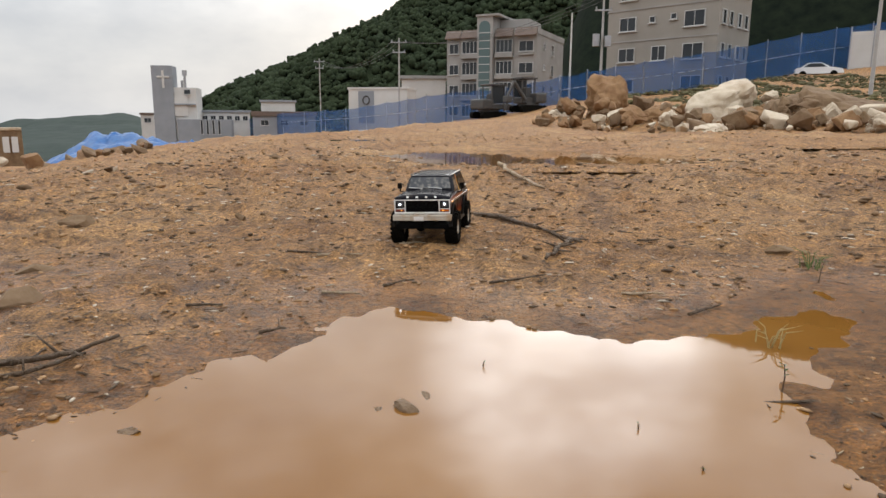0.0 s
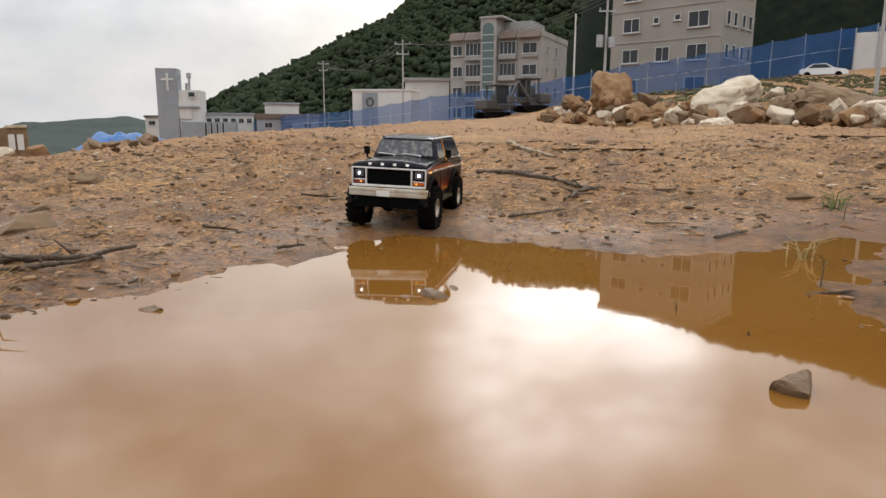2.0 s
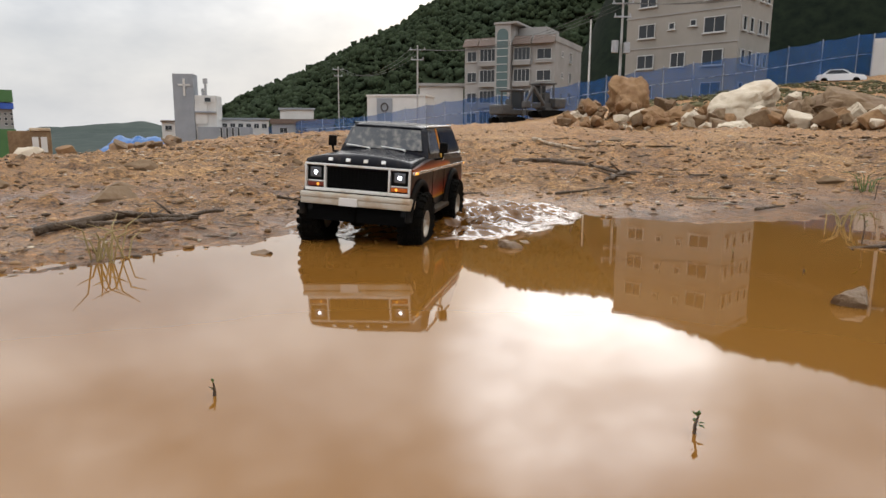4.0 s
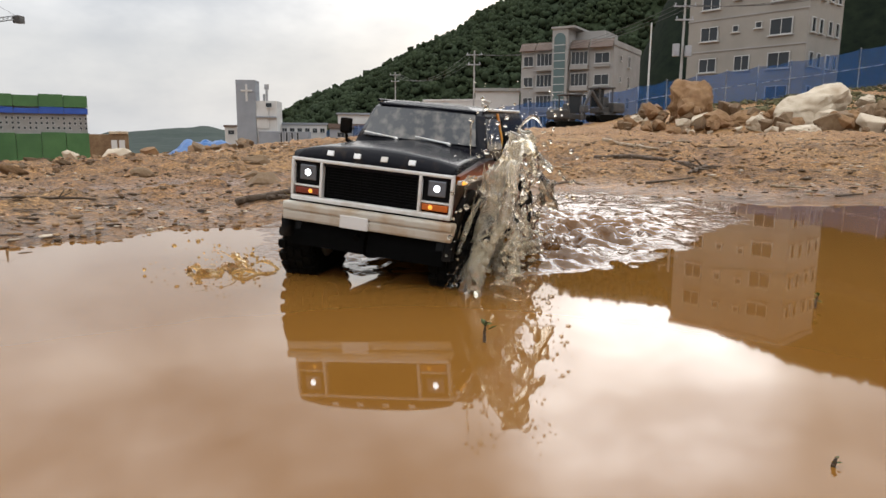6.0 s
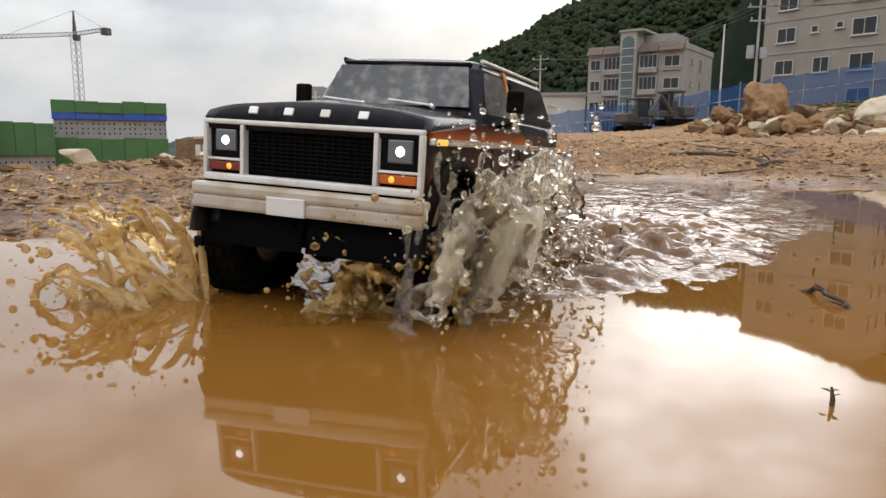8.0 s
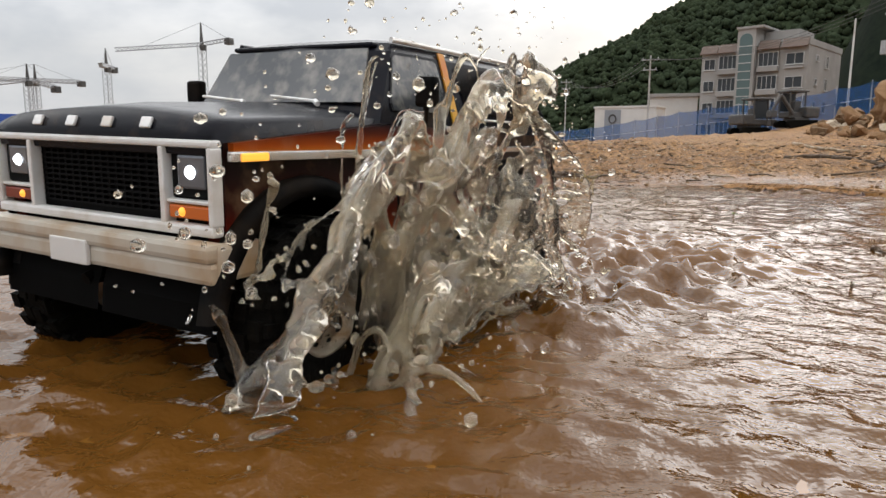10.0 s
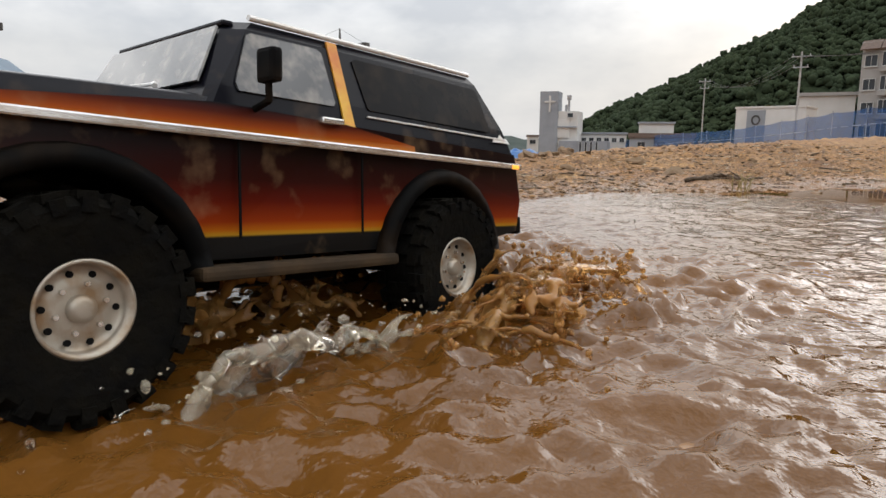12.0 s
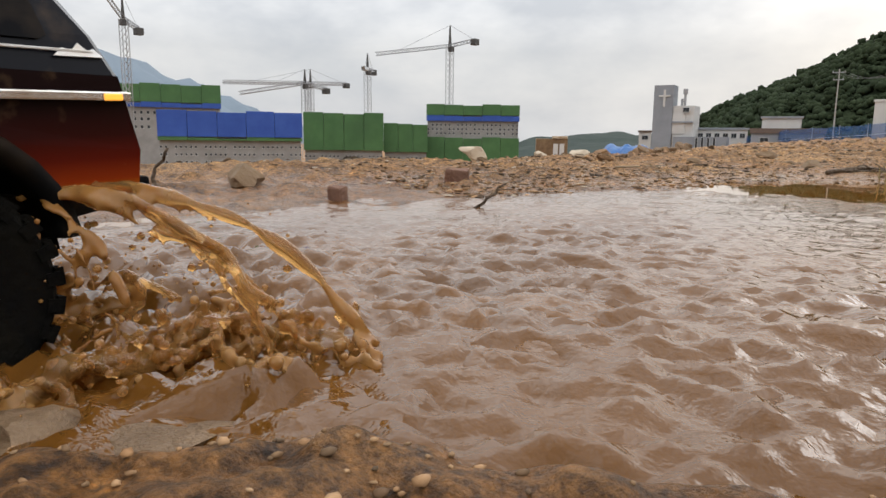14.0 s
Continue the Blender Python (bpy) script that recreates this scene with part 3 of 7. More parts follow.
def forest():
    rng = np.random.RandomState(5)
    kinds = []
    for k in range(4):
        co, fc = crown_mesh("crown", k + 1)
        kinds.append((co, fc))
    vs, fs, base = [], [], 0
    rows, cols = hx.shape
    for i in range(1, 27):
        for j in range(0, cols - 1):
            azd = -75 + j
            if azd < -46:
                continue
            n = 4 if i > 19 else 3 if azd > -14 else 1
            if azd > 20:
                continue
            for q in range(n):
                fi, fj = i + rng.rand() - 0.5, j + rng.rand()
                i0, j0 = int(min(max(fi, 0), rows - 2)), int(fj)
                u, w = fi - i0, fj - j0
                pt = [(g[i0, j0] * (1 - w) + g[i0, j0 + 1] * w) * (1 - u) + (g[i0 + 1, j0] * (1 - w) + g[i0 + 1, j0 + 1] * w) * u for g in (hx, hy, hz)]
                co, fc = kinds[rng.randint(4)]
                s = rng.uniform(1.7, 3.7) * (0.7 + 0.3 * i / 26)
                a = rng.rand() * 6.28
                rot = np.array([[math.cos(a), -math.sin(a), 0], [math.sin(a), math.cos(a), 0], [0, 0, rng.uniform(0.8, 1.15)]])
                vs.append(co @ rot.T * s + np.array(pt) + [0, 0, s * 0.25])
                fs.append(fc + base)
                base += len(co)
    v, f = np.concatenate(vs), np.concatenate(fs)
    me = bpy.data.meshes.new("hill_trees")
    me.vertices.add(len(v))
    me.vertices.foreach_set("co", v.astype(np.float32).ravel())
    me.loops.add(f.size)
    me.loops.foreach_set("vertex_index", f.astype(np.int32).ravel())
    me.polygons.add(len(f))
    me.polygons.foreach_set("loop_start", (np.arange(len(f)) * 3).astype(np.int32))
    me.polygons.foreach_set("loop_total", np.full(len(f), 3, np.int32))
    me.update(calc_edges=True)
    ob = new("hill_trees", me)
    me.materials.append(FOREST)
    return tagged(ob, "dense dark green broadleaf trees covering the hill", "trees", kind="stuff")


forest()


# ---- buildings: local x along the front, y into the depth, z up ----
def face_frame(a, b):
    """The pose of a building whose front's foot runs from a to b."""
    a, b = Vector(a), Vector(b)
    d = b - a
    return Matrix.Translation(a) @ Matrix.Rotation(math.atan2(d.y, d.x), 4, "Z"), math.hypot(d.x, d.y)


WINDOW_MESH = {}


def window(parent, x, z, w, h, face="front", depth=0.0, width=0.0, pane=DARK_PANE, bars=1):
    """A window part: projecting frame and sill, with a recessed pane below it."""
    key = (round(w, 2), round(h, 2), bars, pane.name)
    if key not in WINDOW_MESH:
        bm = bmesh.new()
        t = 0.07
        loops = []
        for y in (-0.12, 0.02):
            for grow in (t, -t):
                loops.append([bm.verts.new((sx * (w + grow) / 2, y, sz * (h + grow) / 2)) for sx, sz in ((-1, -1), (1, -1), (1, 1), (-1, 1))])
        for a, b in ((0, 1), (1, 3), (3, 2), (2, 0)):
            for k in range(4):
                bm.faces.new((loops[a][k], loops[a][(k + 1) % 4], loops[b][(k + 1) % 4], loops[b][k]))
        bmesh.ops.recalc_face_normals(bm, faces=bm.faces)
        me = bpy.data.meshes.new("window")
        bm.to_mesh(me)
        bm.free()
        me.materials.append(ALU)
        extra = []
        for kind, size in (("bar", (0.05, 0.08, h - t)), ("sill", (w + 0.3, 0.24, 0.07))):
            bm = bmesh.new()
            box(bm, (0, 0, 0), size)
            piece = bpy.data.meshes.new(kind)
            bm.to_mesh(piece)
            bm.free()
            piece.materials.append(ALU)
            extra.append(piece)
        bm = bmesh.new()
        box(bm, (0, 0.0, 0), (w, 0.04, h))
        mp = bpy.data.meshes.new("pane")
        bm.to_mesh(mp)
        bm.free()
        mp.materials.append(pane)
        WINDOW_MESH[key] = (me, mp, extra)
    me, mp, extra = WINDOW_MESH[key]
    ob = new("window", me)
    ob.parent = parent
    ob.matrix_basis = pose(x, 0, z) if face == "front" else pose(width, x, z, 0, 0, 90)
    p = new("pane", mp)
    p.parent = ob
    p.location = (0, -0.03, 0)
    for k in range(bars):
        q = new("bar", extra[0])
        q.parent = ob
        q.location = (-w / 2 + w * (k + 1) / (bars + 1), -0.06, 0)
    q = new("sill", extra[1])
    q.parent = ob
    q.location = (0, -0.1, -h / 2 - 0.085)
    return ob


def block(parent, name, material, x0, x1, y0, y1, z0, z1, bevel=0.03, label=""):
    bm = bmesh.new()
    box(bm, ((x0 + x1) / 2, (y0 + y1) / 2, (z0 + z1) / 2), (x1 - x0, y1 - y0, z1 - z0), bevel)
    return part(name, bm, material, parent, label)


def apartment():
    a, b = place(-0.3, 104), place(-7.7, 99)
    a.z = b.z = 0.4
    m, W = face_frame(a, b)
    H, D = 13.5, 14.0
    ob = thing("apartment_building", "four-storey pale apartment block with a glazed stair tower", "building", m)
    block(ob, "wall", CONCRETE, 0, W, 0, D, 0, H - 0.9)
    block(ob, "parapet", CONCRETE, -0.1, W + 0.1, -0.1, D + 0.1, H - 1.0, H - 0.2)
    block(ob, "stair_tower", CONCRETE, W * 0.375, W * 0.545, -1.1, 5, 0, H + 1.6)
    block(ob, "tower_cap", CONCRETE, W * 0.365, W * 0.62, -1.3, 5.2, H + 1.6, H + 1.9)
    block(ob, "roof_room", CONCRETE, W * 0.55, W * 0.86, 2, 8, H - 0.3, H + 1.4)
    bm = bmesh.new()
    x0, x1 = W * 0.40, W * 0.52
    pts = [(x0, -1.16, 1.0), (x1, -1.16, 1.0), (x1, -1.16, H + 0.2)]
    pts += [((x0 + x1) / 2 + (x1 - x0) / 2 * math.cos(t), -1.16, H + 0.2 + 0.8 * math.sin(t)) for t in np.linspace(0.2, math.pi - 0.2, 9)]
    pts += [(x0, -1.16, H + 0.2)]
    plate(bm, pts, 0.1, (0, 1, 0))
    glass = part("stair_window", bm, GREEN_PANE, ob, "tall arched stair glazing")
    for k in range(11):
        block(glass, "glazing_bar", ALU, x0, x1, -1.22, -1.16, 1.8 + k * 1.1, 1.9 + k * 1.1, 0)
    for u0, u1 in ((0.0, 0.17), (0.18, 0.37), (0.56, 0.75), (0.77, 1.0)):
        bm = bmesh.new()
        plate(bm, [(W * u0, -0.75, H - 1.3), (W * u1, -0.75, H - 1.3), (W * u1, 0.2, H - 0.1), (W * u0, 0.2, H - 0.1)], 0.15, (0, -0.7, 0.7))
        part("tiled_eave", bm, BROWN_TILE, ob, "brown tiled eave")
    for row in range(4):
        z = 1.9 + 3.0 * row
        window(ob, W * 0.085, z, 1.5, 1.4)
        window(ob, W * 0.885, z, 2.1, 1.4)
        block(ob, "window_flashing", CONCRETE, W * 0.80, W * 0.97, -0.35, 0, z - 1.25, z - 0.95)
        for u0, u1 in ((0.18, 0.37), (0.56, 0.75)):
            bal = block(ob, "balcony", CONCRETE, W * u0, W * u1, -0.75, 0, z - 1.5, z - 0.85, 0.03, "pale enclosed balcony")
            window(ob, W * (u0 + u1) / 2, z + 0.1, W * (u1 - u0) * 0.92, 1.75, bars=3).location.y = -0.3
        window(ob, 3.4, z + 0.2, 0.6, 0.7, "side", D, W, bars=0)
        window(ob, 7.6, z, 1.1, 1.5, "side", D, W)
    return ob


def tower_block():
    a, b = place(-13.25, 72), place(-21.5, 67)
    a.z = b.z = 2.2
    m, W = face_frame(a, b)
    H, D = 16.2, 7.4
    ob = thing("office_building", "tall plain tan rendered building with few windows", "building", m)
    block(ob, "wall", TAN_WALL, 0, W, 0, D, 0, H)
    block(ob, "parapet", TAN_WALL, -0.12, W + 0.12, -0.12, D + 0.12, H, H + 0.5)
    for k in range(4):
        block(ob, "string_course", CONCRETE, -0.06, W + 0.06, -0.07, 0, 3.2 + 2.95 * k, 3.32 + 2.95 * k, 0)
    for row in range(5):
        z = 4.6 + 2.9 * row - 2.9
        window(ob, W * 0.20, z + 0.3, 1.7, 1.25)
        window(ob, W * 0.80, z + 0.3, 1.9, 1.35)
        if row == 1:
            window(ob, W * 0.50, z + 0.3, 1.4, 1.3)
        elif row > 1:
            window(ob, W * 0.43, z + 0.55, 0.55, 0.55, bars=0)
            window(ob, W * 0.62, z + 0.65, 0.55, 0.5, bars=0)
        for u in (1.0, 2.6, 4.6, 6.2):
            window(ob, u, z + 0.3, 0.75, 1.2, "side", D, W, bars=0)
    return ob


def church():
    ob = thing("church", "grey church with a tall slab tower bearing a white cross", "church", face_frame(place(22.95, 170), place(21.4, 169))[0])
    W = 4.55
    block(ob, "tower", GREY_WALL, 0, W, 0, 5, -13, 12.8, 0.05, "tall plain grey slab tower")
    cross = block(ob, "cross", WHITE_WALL, W * 0.50, W * 0.60, -0.25, 0.0, 7.8, 11.7, 0.02, "white cross")
    block(cross, "cross_arm", WHITE_WALL, W * 0.26, W * 0.84, -0.25, 0.0, 10.1, 10.5, 0.02)
    block(ob, "white_block", WHITE_WALL, W, 9.4, 0.5, 8, -13, 8.0, 0.05, "stepped white block")
    block(ob, "white_block", WHITE_WALL, W, 7.4, 0.2, 6, 1.5, 6.0, 0.05)
    block(ob, "canopy", GREY_WALL, W, 9.2, -0.3, 2, 4.0, 4.35, 0.03)
    window(ob, 7.6, 7.0, 1.4, 1.0, bars=0)
    block(ob, "grey_wing", GREY_WALL, 5.2, 17.0, -1.0, 4, -13, 0.8, 0.05, "low grey wing")
    for k in range(4):
        window(ob, 10.5 + 1.3 * k, -1.0, 0.5, 3.2, bars=0).location.y = -1.0
    bm = bmesh.new()
    rod(bm, (6.3, 1.5, 8), (6.3, 1.5, 9.6), 0.3)
    rod(bm, (7.0, 1.2, 8), (7.0, 1.2, 11.2), 0.28)
    box(bm, (7.0, 1.2, 11.3), (1.0, 0.5, 1.2), 0.05)
    part("bell_stand", bm, STEEL, ob, "rooftop mast and box")
    return ob


def low_house(az0, az1, d, top, name, label, wall, roof, z0=-13.0, wins=4, roof_h=0.5, eye=(0, 0, 0.28)):
    m, W = face_frame(place(az0, d), place(az1, d))
    zt = d * math.tan(radians(top)) + 0.28
    ob = thing(name, label, "building", m)
    ob.location.z = 0
    block(ob, "wall", wall, 0, W, 0, 6, z0, zt - roof_h)
    block(ob, "roof", roof, -0.3, W + 0.3, -0.4, 6.4, zt - roof_h, zt)
    for k in range(wins):
        window(ob, W * (k + 0.6) / (wins + 0.2), zt - roof_h - 1.4, min(1.6, W / wins * 0.6), 1.1)
    return ob


apartment()
tower_block()
church()
low_house(19.6, 15.8, 175, 1.0, "low_hall", "low white hall with a dark roof", WHITE_WALL, GREY_WALL, wins=6)
low_house(23.9, 22.95, 190, 0.75, "low_house", "small white house with a dark roof", WHITE_WALL, BROWN_TILE, wins=1)
low_house(15.6, 10.6, 150, 0.95, "low_house", "flat dark-roofed house with a white box on top", GREY_WALL, BROWN_TILE, wins=3, roof_h=1.0)
low_house(14.9, 12.2, 152, 1.85, "roof_room", "white rooftop room", WHITE_WALL, GREY_WALL, z0=2.2, wins=0, roof_h=0.4)
low_house(3.45, -0.2, 112, 3.95, "white_hall", "plain white flat-roofed hall", WHITE_WALL, CONCRETE, wins=0, z0=0)


def store():
    m, W = face_frame(place(7.85, 86), place(3.0, 84))
    ob = thing("white_store", "white flat-roofed store with a grey painted panel", "building", m)
    ob.location.z = 0
    block(ob, "wall", WHITE_WALL, 0, W, 0, 5, -5, 4.5)
    block(ob, "panel", GREY_WALL, W * 0.17, W * 0.44, -0.06, 0, 0.4, 4.3, 0)
    bm = bmesh.new()
    for k in range(14):
        a0, a1 = 2 * math.pi * k / 14, 2 * math.pi * (k + 1) / 14
        rod(bm, (W * 0.305 + 0.42 * math.cos(a0), -0.1, 3.2 + 0.5 * math.sin(a0)), (W * 0.305 + 0.42 * math.cos(a1), -0.1, 3.2 + 0.5 * math.sin(a1)), 0.09, seg=6)
    part("ring_sign", bm, DARK_STEEL, ob, "plain dark ring emblem")
    block(ob, "parapet", WHITE_WALL, -0.1, W + 0.1, -0.1, 5.1, 4.5, 4.75)
    return ob


store()


def fence():
    ob = thing("site_fence", "long blue mesh site fence on thin steel posts", "fence")
    top_az = [-36, -32, -28, -23.7, -13.2, -9.6, -5, -0.3, 2.7, 7.9, 13.6, 16.8, 20]
    top_el = [7.4, 7.12, 6.74, 6.03, 4.63, 4.0, 3.05, 2.75, 2.2, 1.25, 0.8, 0.2, -0.1]
    azs = list(np.arange(-36, 3, 2.2)) + list(np.arange(3, 20.5, 1.7))
    prev = None
    for k, q in enumerate(azs):
        d = float(np.interp(q, FENCE_AZ, FENCE_R)) - 1.0
        lo, hi = float(np.interp(q, FENCE_AZ, FENCE_EL)), float(np.interp(q, top_az, top_el))
        p0, p1 = place(q, d, lo - (0.3 if q < 3 else 0.5)), place(q, d, hi)
        bm = bmesh.new()
        rod(bm, p0, p1 + Vector((0, 0, 0.12)), 0.04, seg=6)
        part("post", bm, STEEL, ob)
        if prev:
            bm = bmesh.new()
            n = 9
            grid = []
            for i in range(n + 1):
                t = i / n
                a, b = prev[0].lerp(p0, t), prev[1].lerp(p1, t)
                sag = Vector((0, 0, -0.12 * math.sin(math.pi * t)))
                col = [bm.verts.new(a.lerp(b + sag, j / 4) + Vector((0, 0.10 * math.sin(k * 3 + i * 1.9 + j * 1.3), 0))) for j in range(5)]
                grid.append(col)
            for c0, c1 in zip(grid, grid[1:]):
                for j in range(4):
                    bm.faces.new((c0[j], c1[j], c1[j + 1], c0[j + 1]))
            part("net_panel", bm, FENCE_NET, ob)
            bm = bmesh.new()
            rod(bm, prev[1].lerp(prev[0], 0.45), p1.lerp(p0, 0.45), 0.025, seg=5)
            part("rail", bm, STEEL, ob)
        prev = (p0, p1)
    return ob


fence()


def utility_pole(az, d, el_top, label, arms=2, can=False, material=POLE, r=0.14):
    p = place(az, d)
    top = place(az, d, el_top).z
    ob = thing("utility_pole", label, "pole", Matrix.Translation((p.x, p.y, 0)), group="poles along the site")
    z0 = ground_z(p.x, p.y) - 0.5
    bm = bmesh.new()
    rod(bm, (0, 0, z0), (0, 0, top), r, r * 0.6, 10)
    part("shaft", bm, material, ob)
    for k in range(arms):
        bm = bmesh.new()
        z = top - 0.5 - 1.1 * k
        box(bm, (0, -0.1, z), (1.9 - 0.4 * k, 0.1, 0.12))
        for x in (-0.85, 0, 0.85):
            rod(bm, (x * (0.95 - 0.2 * k), -0.1, z), (x * (0.95 - 0.2 * k), -0.1, z + 0.28), 0.06, seg=6)
        part("crossarm", bm, STEEL, ob, "crossarm with insulators")
    if can:
        bm = bmesh.new()
        rod(bm, (-0.6, -0.3, top - 4.6), (-0.6, -0.3, top - 3.6), 0.3, seg=12)
        box(bm, (0.4, -0.3, top - 4.2), (0.5, 0.4, 0.9), 0.03)
        part("transformer", bm, STEEL, ob, "grey pole transformer")
    return p, top


poles = [utility_pole(-12.85, 62, 10.4, "concrete utility pole with crossarms and transformer", 2, True),
         utility_pole(3.65, 80, 6.95, "concrete utility pole with two crossarms"),
         utility_pole(10.15, 120, 5.2, "far concrete utility pole with two crossarms"),
         utility_pole(-10.4, 56, 8.85, "slender bare white pole", 0, False, WHITE_WALL, 0.09),
         utility_pole(-31.9, 52, 12.5, "concrete pole beside the white gate", 1)]
for (pa, ta), (pb, tb), sag in ((poles[0][:2], poles[1][:2], 1.5), (poles[1][:2], poles[2][:2], 2.0), (poles[0][:2], poles[4][:2], 1.2)):
    cu = bpy.data.curves.new("power_line", "CURVE")
    cu.dimensions, cu.bevel_depth, cu.bevel_resolution = "3D", 0.02, 1
    for off in (-0.8, 0.0, 0.8):
        sp = cu.splines.new("POLY")
        sp.points.add(14)
        for k in range(15):
            t = k / 14
            q = Vector((pa.x, pa.y, ta - 0.4)).lerp(Vector((pb.x, pb.y, tb - 0.4)), t)
            sp.points[k].co = (q.x + off, q.y, q.z - sag * 4 * t * (1 - t), 1)
    cu.materials.append(DARK_STEEL)
    tagged(new("power_line", cu), "three sagging black power lines between poles", "cable")


def gate_panel():
    p = place(-30.5, 84, 4.2)
    ob = thing("white_gate", "white sheet-metal gate panel in the fence", "gate", Matrix.Translation(p) @ Matrix.Rotation(radians(-31), 4, "Z"))
    block(ob, "sheet", WHITE_WALL, -0.2, 3.8, 0, 0.06, -0.4, 3.5, 0.01)
    for x in (-0.24, 1.8, 3.84):
        block(ob, "post", STEEL, x - 0.06, x + 0.06, -0.08, 0.12, -0.7, 4.0, 0.01)
    return ob


gate_panel()


def parked_car():
    p = place(-28.5, 78.0, 3.5)
    ob = thing("car", "white saloon car parked before the fence", "car", Matrix.Translation(p) @ Matrix.Rotation(radians(-28), 4, "Z"))
    bm = bmesh.new()
    prof = [(-2.15, 0.35), (-2.15, 0.75), (-1.9, 0.92), (-1.15, 0.98), (1.0, 0.98), (2.0, 0.82), (2.2, 0.6), (2.2, 0.35)]
    plate(bm, [(x, -0.85, z) for x, z in prof], 1.7, (0, 1, 0))
    part("body", bm, WHITE_CAR, ob)
    bm = bmesh.new()
    prof = [(-1.6, 0.96), (-0.95, 1.4), (0.25, 1.42), (1.05, 0.97)]
    plate(bm, [(x, -0.7, z) for x, z in prof], 1.4, (0, 1, 0))
    cab = part("cabin", bm, WHITE_CAR, ob)
    bm = bmesh.new()
    plate(bm, [(-1.3, -0.72, 1.0), (-0.88, -0.72, 1.34), (0.2, -0.72, 1.35), (0.75, -0.72, 1.0)], 1.44, (0, 1, 0))
    part("side_glass", bm, DARK_PANE, cab)
    for x in (-1.35, 1.35):
        for y in (-0.78, 0.78):
            bm = bmesh.new()
            lathe(bm, [(0.2, -0.1), (0.32, -0.1), (0.32, 0.1), (0.2, 0.1)], (x, y, 0.32), 18)
            part("wheel", bm, RUBBER, ob)
    return ob


parked_car()


def excavator(az, d, el, turn, label):
    p = place(az, d, el)
    p.z = max(p.z, ground_z(p.x, p.y))
    ob = thing("mini_excavator", label, "excavator", Matrix.Translation((p.x, p.y, ground_z(p.x, p.y) - 0.03)) @ Matrix.Rotation(radians(turn), 4, "Z"), group="excavators by the fence")
    for y in (-0.55, 0.55):
        bm = bmesh.new()
        pts = [(-0.8 + 0.22 * math.cos(t), 0.24 + 0.22 * math.sin(t)) for t in np.linspace(math.pi / 2, 3 * math.pi / 2, 7)] + [(0.8 + 0.22 * math.cos(t), 0.24 + 0.22 * math.sin(t)) for t in np.linspace(-math.pi / 2, math.pi / 2, 7)]
        plate(bm, [(x, y - 0.16, z) for x, z in pts], 0.32, (0, 1, 0))
        part("track", bm, RUBBER, ob, "rubber crawler track")
    block(ob, "turntable", DARK_STEEL, -0.5, 0.5, -0.5, 0.5, 0.4, 0.62)
    block(ob, "engine_cover", DARK_STEEL, -1.0, -0.1, -0.7, 0.7, 0.6, 1.25, 0.12)
    cab = block(ob, "cab_floor", DARK_STEEL, -0.3, 0.75, -0.7, 0.3, 0.6, 0.95, 0.05)
    for x in (-0.28, 0.72):
        for y in (-0.68, 0.27):
            block(cab, "pillar", DARK_STEEL, x - 0.04, x + 0.04, y - 0.04, y + 0.04, 0.9, 2.1, 0.01)
    block(cab, "roof", DARK_STEEL, -0.42, 0.86, -0.8, 0.4, 2.1, 2.22, 0.04)
    block(cab, "cab_glass", DARK_PANE, -0.24, 0.68, -0.66, -0.63, 1.0, 2.08, 0)
    block(cab, "seat", DARK_STEEL, -0.15, 0.25, -0.4, 0.05, 0.95, 1.6, 0.05)
    bm = bmesh.new()
    rod(bm, (0.6, 0.45, 0.8), (1.5, 0.45, 1.9), 0.11)
    rod(bm, (1.5, 0.45, 1.9), (2.0, 0.45, 1.0), 0.09)
    box(bm, (2.0, 0.45, 0.8), (0.4, 0.5, 0.4), 0.05)
    part("boom", bm, DARK_STEEL, ob, "folded boom with bucket")
    return ob


excavator(-3.8, 45, 0.25, 35, "small dark excavator with an open cab, parked by the fence")
excavator(-7.1, 45, 1.0, -150, "second small dark excavator parked by the fence")


# ---- the estate under construction, wrapped in nets ----
def net_building(name, az0, az1, d, bands, label, win_rows, cols):
    """bands: (elevation low, elevation high, material, step out)."""
    m, W = face_frame(place(az0, d, 0, LATE), place(az1, d, 0, LATE))
    ob = thing(name, label, "building", m, group="netted tower blocks")
    ob.location.z = 0
    zz = lambda e: LATE[2] + d * math.tan(radians(e))
    lo, hi = min(b[0] for b in bands), max(b[1] for b in bands)
    block(ob, "wall", CONCRETE, 0.4, W - 0.4, 0.4, 16, zz(lo) - 3, zz(hi) - 0.6)
    for e0, e1, material, out in bands:
        if material is None:
            continue
        n = max(3, int(W / 7))
        for k in range(n):
            x0, x1 = W * k / n, W * (k + 1) / n
            block(ob, "net_sheet", material, x0 + 0.05, x1 - 0.05, -out - 0.15 * (k % 2), 0.4, zz(e0), zz(e1) - 0.25 * (k % 3), 0.05)
    for e in win_rows:
        for k in range(cols):
            if (k * 7 + int(e * 10)) % 6 == 5:
                continue
            window(ob, W * (k + 0.5) / cols, zz(e), W / cols * 0.42, W / cols * 0.5, bars=0).location.y = 0.36
    for k in range(1, cols, 4):
        block(ob, "pier", GREY_WALL, W * k / cols - 0.3, W * k / cols + 0.3, 0.0, 0.5, zz(lo) - 3, zz(min(b[0] for b in bands if b[2])), 0.02)
    return ob


